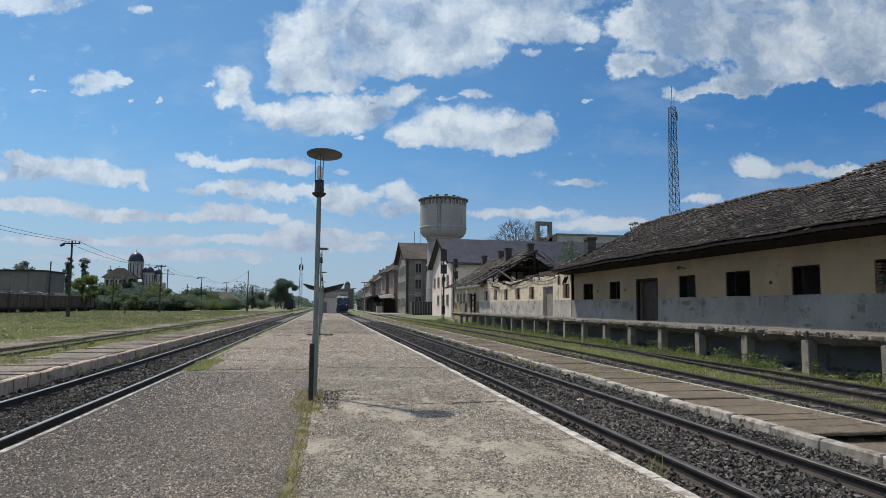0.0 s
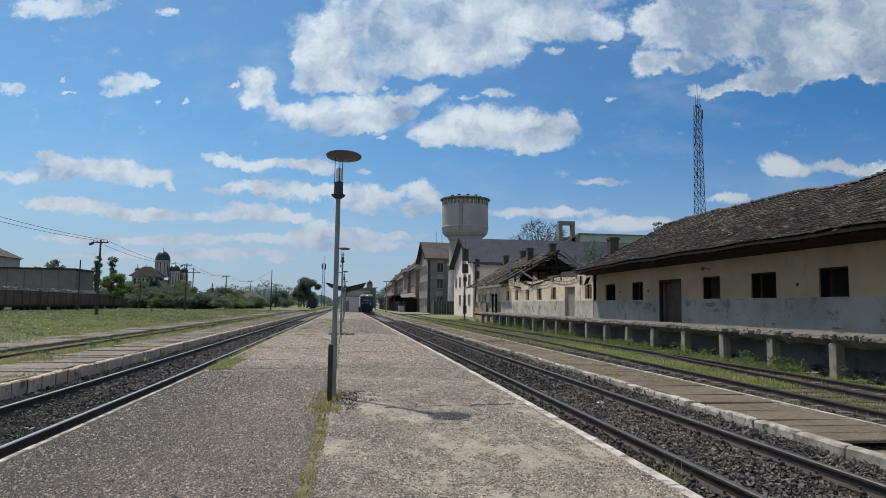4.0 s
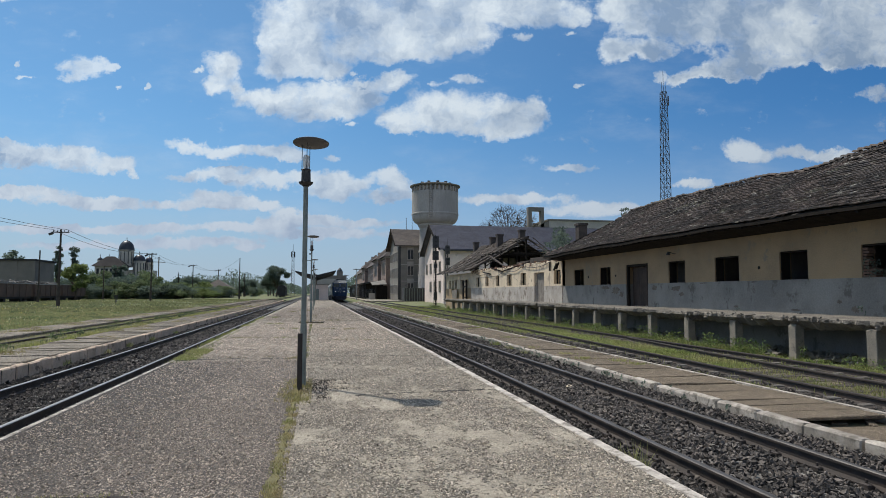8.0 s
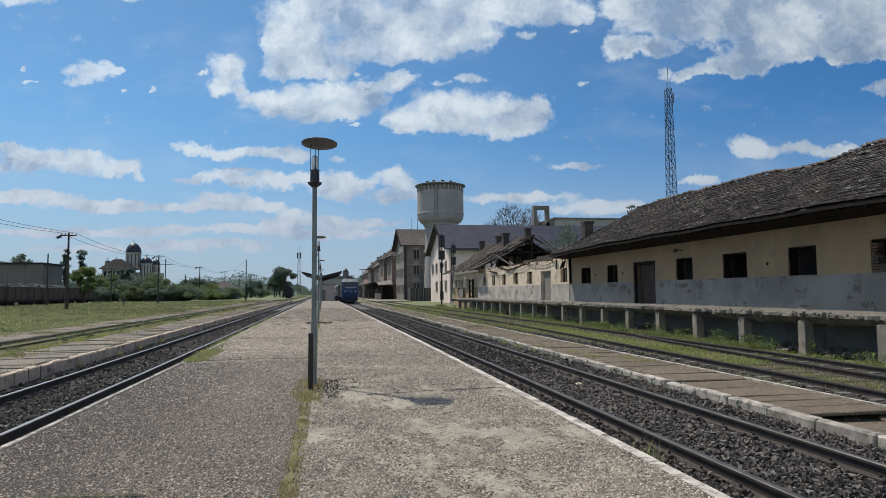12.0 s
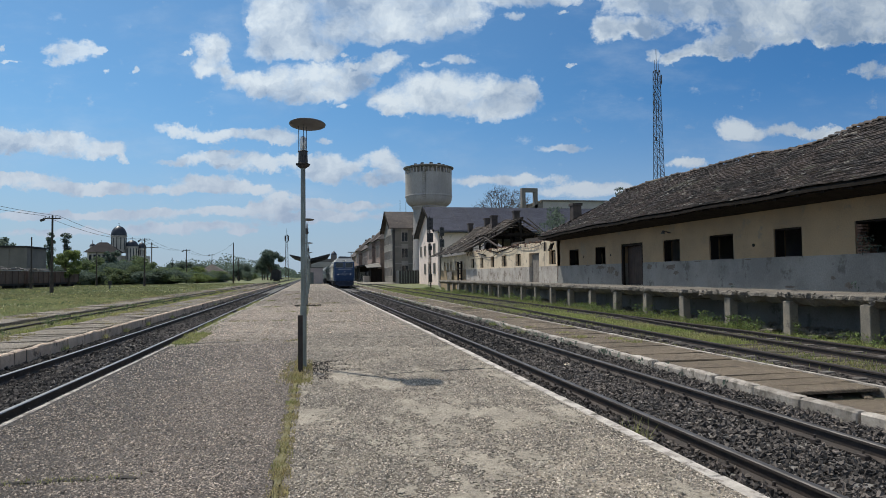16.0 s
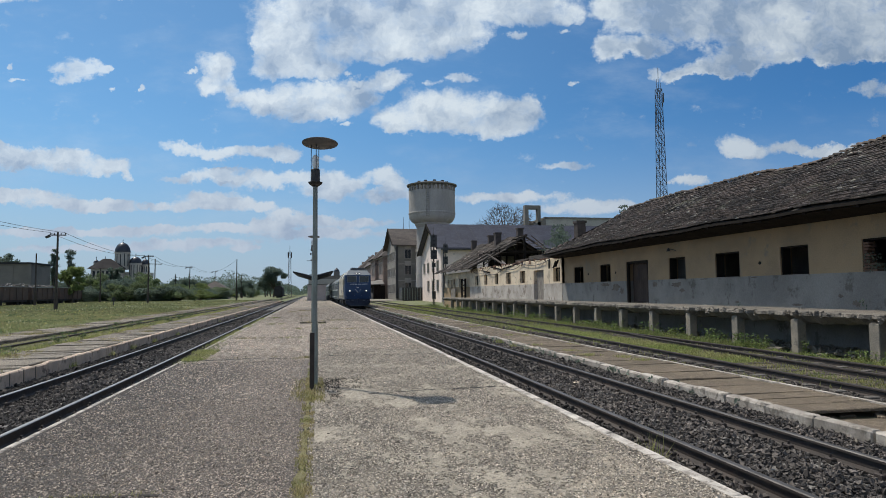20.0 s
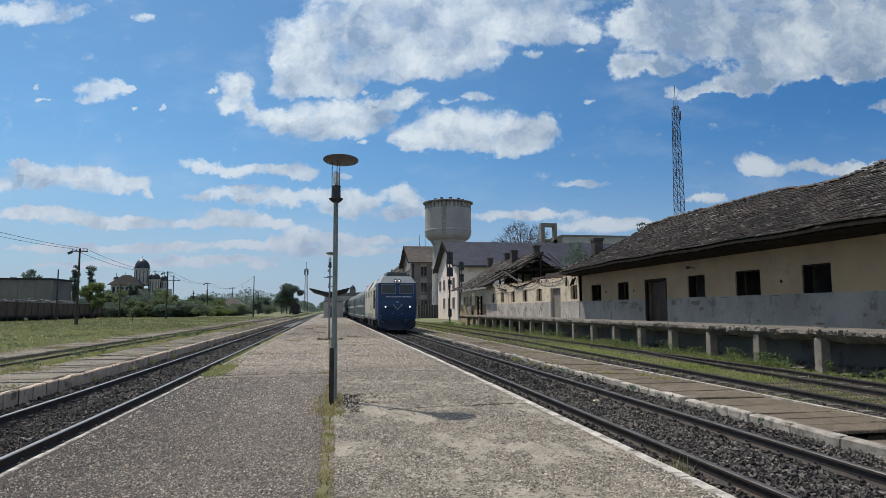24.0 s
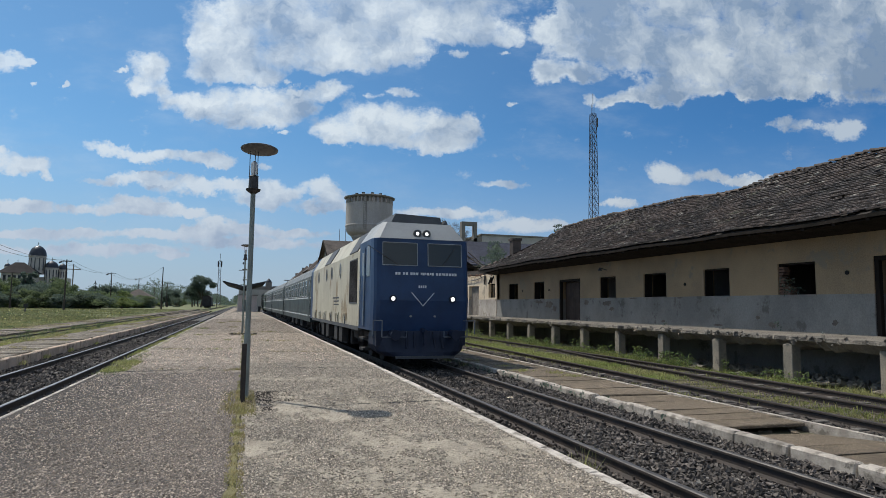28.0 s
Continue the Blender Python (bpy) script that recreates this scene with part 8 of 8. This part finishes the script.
# ivy and saplings that grow through the shed's hip
weeds("saplings", [(17.4, 43.0, 4.3, 1.2, 0.6, 170), (17.9, 45.0, 4.6, 1.4, 0.7, 210), (18.3, 46.0, 4.8, 1.7, 0.6, 190), (19.4, 37.8, 6.2, 0.7, 0.3, 60), (17.0, 44, 4.2, 1.0, 0.9, 120), (20.6, 39.5, 6.0, 0.9, 0.5, 80)], 66, "saplings growing through the broken roof", M["leaf_b"], 0.11)


def far_woods():
    rng = np.random.default_rng(90)
    n = 80000
    y = rng.uniform(420, 640, n)
    x = rng.uniform(-420, 60, n)
    top = 9 + 4 * np.sin(x * 0.07) + 3 * np.sin(x * 0.21 + 1) + 2 * np.sin(x * 0.53)
    c = np.stack([x, y, np.maximum(0.3, top * rng.random(n) ** 0.5)], 1)
    q = np.array([(-1, 0, 0), (0, -0.6, 0.12), (1, 0, 0), (0, 0.6, 0.12)]) * 0.5
    v = np.einsum("nij,kj->nki", turns(rng, n), q) * rng.uniform(0.6, 1.5, n)[:, None, None] + c[:, None]
    mass("far_woods", v.reshape(-1, 3), np.arange(4 * n).reshape(-1, 4), M["leaf_b"], None, "distant line of woods on the horizon", "woods")


far_woods()

# ---- train: every vehicle stands on the rail head at its own origin, its front towards -y ----
RAIL_TOP, TRACK_X = -0.28, 4.57


def wheelset(parent, y, r=0.5):
    w = Shape().tube((-0.80, y, r), (-0.66, y, r), r, r, 24)
    w.tube((0.66, y, r), (0.80, y, r), r, r, 24).tube((-0.66, y, r), (0.66, y, r), 0.09, 0.09, 8)
    o = w.part("wheelset", M["under"], parent)
    return o


def bogie(parent, y, half, r=0.5):
    b = thing("bogie", "", "", "", (0, 0, 0))
    b.parent = parent
    for s in (-1, 1):
        f = Shape().box(s * 1.02 - 0.07, s * 1.02 + 0.07, y - half - 0.5, y + half + 0.5, 0.55, 0.85)
        f.box(s * 1.05 - 0.1, s * 1.05 + 0.1, y - half - 0.2, y - half + 0.2, 0.3, 0.75).box(s * 1.05 - 0.1, s * 1.05 + 0.1, y + half - 0.2, y + half + 0.2, 0.3, 0.75)
        f.tube((s * 1.08, y - 0.25, 0.5), (s * 1.08, y - 0.25, 0.9), 0.12, 0.12, 10).tube((s * 1.08, y + 0.25, 0.5), (s * 1.08, y + 0.25, 0.9), 0.12, 0.12, 10)
        f.part("side_frame", M["under"], b)
    for yy in ((y - half, y, y + half) if half > 1.5 else (y - half, y + half)):
        wheelset(b, yy, r)


def skin(shape, rings, mi=0):
    n = len(rings[0])
    v = [p for r in rings for p in r]
    f = [(k * n + i, k * n + (i + 1) % n, (k + 1) * n + (i + 1) % n, (k + 1) * n + i) for k in range(len(rings) - 1) for i in range(n)]
    f += [tuple(range(n)), tuple(range((len(rings) - 1) * n, len(rings) * n))]
    return shape.add(v, f, mi)


def locomotive():
    t = thing("locomotive", "blue and cream diesel locomotive with lit headlights, hauling coaches", "locomotive")
    W = 1.45
    # cab: a lower block and the raked grey roof above it
    cab = Shape()
    rings = []
    for back, side in ((0.0, 0.20), (0.03, 0.10), (0.12, 0.03), (0.42, 0.0), (2.2, 0.0)):
        # the face stands forward at the headlights and falls back below and above them
        left = [(-W + side, min(back + set_in, 2.35), z) for z, set_in in ((0.98, 0.12), (1.45, 0.045), (1.85, 0.0), (2.5, 0.058), (3.64, 0.16))]
        rings.append([(-x, y, z) for x, y, z in left] + left[::-1])
    rings[-1] = [(x, 2.35, z) for x, y, z in rings[-1]]
    n = len(rings[0])
    cab.add([p for r in rings for p in r], [(k * n + i, k * n + (i + 1) % n, (k + 1) * n + (i + 1) % n, (k + 1) * n + i) for k in range(4) for i in range(n)]
            + [(i, n - 1 - i, n - 2 - i, i + 1) for i in range(4)])
    cab.part("cab", M["loco_blue"], t, "dark blue cab")
    roof = Shape()
    roof.add([(-W + 0.17, 0.14, 3.642), (W - 0.17, 0.14, 3.642), (W - 0.01, 0.55, 3.642), (W - 0.01, 2.4, 3.642), (-W + 0.01, 2.4, 3.642), (-W + 0.01, 0.55, 3.642),
              (-0.98, 0.55, 4.16), (0.98, 0.55, 4.16), (1.06, 0.78, 4.18), (1.06, 2.4, 4.18), (-1.06, 2.4, 4.18), (-1.06, 0.78, 4.18)],
             [(0, 1, 7, 6), (1, 2, 8, 7), (2, 3, 9, 8), (3, 4, 10, 9), (4, 5, 11, 10), (5, 0, 6, 11), (6, 7, 8, 9, 10, 11), (5, 4, 3, 2, 1, 0)])
    roof.part("cab_roof", M["loco_grey"], t, "light grey raked cab roof")
    body = Shape()
    sec = [(-W, 0.98), (W, 0.98), (W, 3.42), (1.02, 4.14), (-1.02, 4.14), (-W, 3.42)]
    skin(body, [[(x, 2.352, z) for x, z in sec], [(x, 16.3, z) for x, z in sec]])
    body.part("engine_body", M["loco_cream"], t, "cream painted engine-room side")
    skin(Shape(), [[(x, 16.302, z) for x, z in sec], [(x, 17.3, z) for x, z in sec]]).part("rear_cab", M["loco_blue"], t)
    # roof hoods
    hood = Shape()
    hood.add([(-0.80, 0.95, 4.15), (0.84, 0.95, 4.15), (0.84, 3.9, 4.15), (-0.80, 3.9, 4.15), (-0.62, 1.02, 4.50), (0.80, 1.02, 4.44), (0.80, 3.9, 4.46), (-0.62, 3.9, 4.54)],
             [(3, 2, 1, 0), (4, 5, 6, 7), (0, 1, 5, 4), (1, 2, 6, 5), (2, 3, 7, 6), (3, 0, 4, 7)])
    hood.part("roof_hood", M["loco_hood"], t)
    Shape().box(-0.7, 0.7, 5.5, 12.5, 4.12, 4.32).part("roof_hood", M["loco_hood"], t)
    Shape().lathe(0.92, 0.95, [(0.08, 4.12), (0.1, 4.24), (0.05, 4.34)], 10).part("horn", M["loco_hood"], t)
    for ya, yb in ((2.8, 4.4), (9.5, 11.5)):
        Shape().hexa([(-W - 0.012, ya, 3.46), (-W + 0.02, ya, 3.43), (-W + 0.02, yb, 3.43), (-W - 0.012, yb, 3.46), (-1.09, ya, 4.10), (-1.05, ya, 4.07), (-1.05, yb, 4.07), (-1.09, yb, 4.10)]).part("shoulder_grille", M["loco_hood"], t)
    # windscreens
    for s in (-1, 1):
        g = thing("windscreen", "", "", "", (0, 0, 0))
        g.parent = t
        xa, xb = (0.16, 1.19) if s > 0 else (-1.19, -0.16)

        def fy(z):
            return 0.058 + (z - 2.5) * 0.0895

        za, zb = 2.86, 3.52
        pane = Shape().hexa([(xa, fy(za) - 0.012, za), (xb, fy(za) - 0.012, za), (xb, fy(za) + 0.03, za), (xa, fy(za) + 0.03, za), (xa, fy(zb) - 0.012, zb), (xb, fy(zb) - 0.012, zb), (xb, fy(zb) + 0.03, zb), (xa, fy(zb) + 0.03, zb)])
        pane.part("pane", M["cab_glass"], g)
        rim = Shape()
        for p, q in (((xa, za), (xb, za)), ((xb, za), (xb, zb)), ((xb, zb), (xa, zb)), ((xa, zb), (xa, za))):
            rim.tube((p[0], fy(p[1]) - 0.014, p[1]), (q[0], fy(q[1]) - 0.014, q[1]), 0.013, 0.013, 6)
        rim.part("rubber_trim", M["cab_trim"], g, "pale window trim")
        Shape().beam((xa + 0.45, fy(za) - 0.035, za + 0.02), (xa + 0.72 * s + (0.3 if s < 0 else 0.1), fy(zb) - 0.04, zb - 0.12), 0.018).part("wiper", M["steel_dark"], g)
    # lights
    for s in (-1, 1):
        h = thing("headlight", "", "", "", (0, 0, 0))
        h.parent = t
        Shape().tube((s * 0.89, -0.05, 1.90), (s * 0.89, 0.06, 1.90), 0.10, 0.11, 20).part("housing", M["loco_navy"], h)
        Shape().tube((s * 0.89, -0.062, 1.90), (s * 0.89, -0.05, 1.90), 0.056, 0.06, 20).part("lens", M["headlight"], h, "lit white lens")
        top = thing("roof_light", "", "", "", (0, 0, 0))
        top.parent = t
        Shape().tube((s * 0.14, 0.20, 3.81), (s * 0.14, 0.5, 3.81), 0.12, 0.12, 20).part("housing", M["loco_hood"], top)
        Shape().tube((s * 0.14, 0.188, 3.81), (s * 0.14, 0.20, 3.81), 0.045, 0.05, 20).part("lens", M["headlight"], top, "lit white lens")
        Shape().tube((s * 0.36, -0.03, 1.40), (s * 0.36, 0.02, 1.40), 0.03, 0.03, 10).part("lamp_bracket", M["cab_trim"], t)
    # painted chevron, registration and emblem as plain bars
    ch = Shape().beam((-0.34, 0.022, 2.08), (0.0, 0.008, 1.70), 0.03, 0.02).beam((0.34, 0.022, 2.08), (0.0, 0.008, 1.70), 0.03, 0.02)
    ch.part("chevron", M["lettering"], t)
    x = -0.82
    for k, w in enumerate((0.1, 0.1, 0, 0.1, 0.1, 0, 0.1, 0.1, 0.1, 0, 0.05, 0.1, 0.05, 0.1, 0.05, 0.1, 0, 0.1, 0.1, 0.06, 0.1, 0.1, 0.1, 0.1, 0.1)):
        if w:
            Shape().box(x, x + w * 0.6, 0.05, 0.085, 2.585 if w > 0.06 else 2.60, 2.66).part("number_bar", M["lettering"], t)
        x += max(w, 0.06) * 0.86
    for k in range(4):
        Shape().box(-0.13 + 0.065 * k, -0.13 + 0.065 * k + 0.04, 0.03, 0.06, 2.21, 2.29).part("emblem_bar", M["lettering"], t)
    for k in range(3):
        Shape().box(-W - 0.006, -W, 6.8, 8.2 + 0.3 * (k == 0), 1.95 - k * 0.13, 2.0 - k * 0.13).part("side_bar", M["loco_hood"], t)
    # buffer beam, handrails, plough, steps
    Shape().box(-W + 0.12, W - 0.12, 0.1, 0.5, 0.55, 0.98).part("buffer_beam", M["loco_navy"], t)
    for s in (-1, 1):
        bf = thing("buffer", "", "", "", (0, 0, 0))
        bf.parent = t
        Shape().tube((s * 0.88, -0.38, 0.90), (s * 0.88, 0.02, 0.90), 0.09, 0.12, 14).part("stem", M["loco_navy"], bf)
        Shape().tube((s * 0.88, -0.43, 0.88), (s * 0.88, -0.38, 0.88), 0.14, 0.15, 24).part("head", M["loco_navy"], bf)
        hr = Shape()
        for p, q in (((s * 0.55, 0.82), (s * 1.25, 0.82)), ((s * 1.25, 0.82), (s * 1.25, 1.28)), ((s * 0.55, 0.82), (s * 0.55, 0.98))):
            hr.tube((p[0], -0.30, p[1]), (q[0], -0.30, q[1]), 0.016, 0.016, 6)
        hr.tube((s * 1.25, -0.3, 1.28), (s * 1.25, 0.02, 1.28), 0.016, 0.016, 6).tube((s * 1.5, -0.25, 0.9), (s * 1.5, -0.25, 1.28), 0.016, 0.016, 6).tube((s * 1.25, -0.25, 1.28), (s * 1.5, -0.25, 1.28), 0.016, 0.016, 6)
        hr.part("handrail", M["rail_paint"], t)
    # rounded plough: bowed in plan, swelling at mid height
    pl = Shape()
    hoops = []
    for z, half, nose in ((0.98, 1.33, 0.02), (0.80, 1.38, -0.10), (0.58, 1.37, -0.20), (0.40, 1.28, -0.28), (0.27, 1.08, -0.32)):
        bow = [(half * math.sin(a), nose + 0.62 * (1 - math.cos(a)) ** 1.3, z) for a in [math.radians(-84 + 14 * i) for i in range(13)]]
        hoops.append(bow + [(half * 0.98, 1.15, z), (-half * 0.98, 1.15, z)])
    skin(pl, hoops)
    pl.part("snow_plough", M["loco_navy"], t)
    Shape().box(-0.86, 0.86, -0.33, -0.26, 0.22, 0.29).part("plough_edge", M["loco_hood"], t)
    Shape().tube((0, -0.45, 0.95), (0, 0.05, 1.0), 0.07, 0.07, 8).box(-0.09, 0.09, -0.5, -0.4, 0.6, 1.0).part("coupling_hook", M["loco_navy"], t)
    for k in (-0.5, -0.28, 0.3, 0.52):
        Shape().tube((k, -0.1, 0.95), (k * 1.05, -0.22, 0.5), 0.035, 0.03, 6).part("brake_hose", M["loco_navy"], t)
    for s in (-1, 1):
        sd = thing("cab_side", "", "", "", (0, 0, 0))
        sd.parent = t
        xo = s * (W + 0.004)
        Shape().box(min(xo, xo + s * 0.006), max(xo, xo + s * 0.006), 0.62, 1.15, 2.55, 3.45).part("side_window", M["cab_glass"], sd)
        Shape().box(min(xo, xo + s * 0.012), max(xo, xo + s * 0.012), 1.35, 1.9, 1.05, 3.45).part("cab_door", M["loco_blue"], sd)
        Shape().box(min(xo, xo + s * 0.02), max(xo, xo + s * 0.02), 1.45, 1.8, 2.6, 3.3).part("door_window", M["cab_glass"], sd)
        for y in (1.3, 1.95):
            Shape().tube((s * 1.5, y, 1.1), (s * 1.5, y, 2.6), 0.018, 0.018, 6).part("grab_rail", M["cab_trim"], sd)
        Shape().box(s * 1.3 - 0.18, s * 1.3 + 0.18, 1.3, 1.95, 0.35, 0.42).part("step", M["under"], sd)
        Shape().box(s * 1.3 - 0.18, s * 1.3 + 0.18, 1.3, 1.95, 0.68, 0.74).part("step", M["under"], sd)
        gr = Shape().box(min(xo, xo + s * 0.01), max(xo, xo + s * 0.01), 2.75, 4.3, 1.75, 3.22).part("side_grille", M["loco_hood"], sd)
        for k in range(7):
            Shape().box(min(xo, xo + s * 0.03), max(xo, xo + s * 0.03), 2.78 + 0.21 * k, 2.86 + 0.21 * k, 1.8, 3.18).part("slat", M["under"], gr)
        for y in (6.5, 8.9, 10.6, 13.6):
            pw = Shape()
            n = 18
            pts = [(0.17 * math.cos(2 * math.pi * i / n), 0.27 * math.sin(2 * math.pi * i / n)) for i in range(n)]
            pw.prism([(y + a, 3.0 + b) for a, b in pts], "x", min(xo, xo + s * 0.008), max(xo, xo + s * 0.008))
            pw.part("porthole", M["cab_glass"], sd)
            rg = Shape()
            for i in range(n):
                (a, b), (c, d) = pts[i], pts[(i + 1) % n]
                rg.beam((xo + s * 0.008, y + a, 3.0 + b), (xo + s * 0.008, y + c, 3.0 + d), 0.03)
            rg.part("porthole_rim", M["loco_grey"], sd)
        # lifting brackets and hatch frames along the foot of the engine side
        for k in range(6):
            y = 4.8 + k * 1.9
            hf = Shape()
            for ya, yb, za, zb in ((y, y + 0.06, 1.05, 1.42), (y + 0.74, y + 0.8, 1.05, 1.42), (y + 0.06, y + 0.74, 1.36, 1.42)):
                hf.box(min(xo, xo + s * 0.025), max(xo, xo + s * 0.025), ya, yb, za, zb)
            hf.part("hatch_frame", M["loco_cream"], sd)
            Shape().box(min(xo, xo + s * 0.02), max(xo, xo + s * 0.02), y + 0.28, y + 0.36, 1.03, 1.3).part("side_bracket", M["loco_hood"], sd)
    Shape().box(-W - 0.004, W + 0.004, 2.36, 16.3, 0.9, 1.03).part("solebar", M["loco_hood"], t)
    Shape().box(-1.15, 1.15, 6.2, 11.2, 0.25, 0.9).part("fuel_tank", M["under"], t)
    for y in (5.9, 7.2, 9.8, 11.4):
        Shape().box(-1.42, -1.16, y, y + 0.8, 0.35, 0.88).part("equipment_box", M["under"], t)
    bogie(t, 3.6, 1.85, 0.52)
    bogie(t, 13.6, 1.85, 0.52)
    return t


def coach(name, label, low, band, length=24.0):
    t = thing(name, label, "coach", "train coaches")
    W = 1.42
    Shape().box(-W, W, 0.25, length - 0.25, 0.75, 2.05).part("lower_side", low, t)
    Shape().box(-W + 0.002, W - 0.002, 0.25, length - 0.25, 2.05, 3.25).part("window_band", band, t)
    for z in (2.03, 1.05):
        Shape().box(-W - 0.006, W + 0.006, 0.24, length - 0.24, z, z + 0.07).part("stripe", M["coach_line"], t)
    Shape().prism([(-W, 3.25), (W, 3.25), (1.2, 3.66), (0.75, 3.95), (0.3, 4.05), (-0.3, 4.05), (-0.75, 3.95), (-1.2, 3.66)], "y", 0.25, length - 0.25).part("roof", M["coach_roof"], t)
    for s in (-1, 1):
        xo = s * (W + 0.003)
        for k in range(11):
            y = 2.4 + k * 1.78
            w = thing("coach_window", "", "", "", (0, 0, 0))
            w.parent = t
            Shape().box(min(xo, xo + s * 0.006), max(xo, xo + s * 0.006), y, y + 1.1, 2.2, 3.08).part("pane", M["cab_glass"], w)
            fr = Shape()
            for a, b, c, d in ((y - 0.04, y, 2.16, 3.12), (y + 1.1, y + 1.14, 2.16, 3.12), (y, y + 1.1, 3.08, 3.12), (y, y + 1.1, 2.16, 2.2), (y, y + 1.1, 2.78, 2.81)):
                fr.box(min(xo, xo + s * 0.014), max(xo, xo + s * 0.014), a, b, c, d)
            fr.part("frame", M["coach_line"], w)
        for y in (0.6, length - 1.5):
            Shape().box(min(xo, xo + s * 0.01), max(xo, xo + s * 0.01), y, y + 0.85, 0.95, 3.1).part("door", M["coach_low"], t)
            Shape().box(min(xo, xo + s * 0.016), max(xo, xo + s * 0.016), y + 0.15, y + 0.7, 2.2, 3.0).part("door_pane", M["cab_glass"], t)
    Shape().box(-0.6, 0.6, -0.05, 0.25, 0.9, 3.2).part("gangway", M["under"], t)
    Shape().box(-0.6, 0.6, length - 0.25, length + 0.0, 0.9, 3.2).part("gangway", M["under"], t)
    for y in (6, 10, 13.5):
        Shape().box(-1.3, 1.3, y, y + 1.6, 0.35, 0.75).part("equipment_box", M["under"], t)
    for k in range(5):
        Shape().box(-0.35, 0.35, 2.5 + k * 4.6, 3.3 + k * 4.6, 4.0, 4.14).part("roof_vent", M["loco_hood"], t)
    bogie(t, 3.3, 1.25, 0.46)
    bogie(t, length - 3.3, 1.25, 0.46)
    return t


loco = locomotive()
coach_1 = coach("passenger_coach", "grey-blue passenger coach with pale stripes", M["coach_low"], M["coach_band"])
coaches = [coach_1, copy_thing(coach_1, pose(0, 0, 0)), copy_thing(coach_1, pose(0, 0, 0))]
coaches.append(coach("passenger_coach", "dark green passenger coach at the train's rear", M["coach_green"], M["coach_green"]))
RUN = [(0, 161.0), (2.5, 152.2), (5, 142.2), (7.5, 131.6), (10, 120.0), (12.5, 108.4), (15, 96.3), (17.5, 83.8), (20, 70.6), (22, 59.0), (23.5, 49.6), (25, 39.6), (26, 32.4), (27, 25.1), (28, 17.7)]


def motions():
    lead = 17.55
    offsets = [0.0] + [lead + 24.35 * k for k in range(len(coaches))]
    turn = math.degrees(math.atan(0.0085))
    for ob, back in zip([loco, *coaches], offsets):
        walk(ob, [(t, pose(TRACK_X + bend(y + back), y + back, RAIL_TOP, 0, 0, turn)) for t, y in RUN])


motions()
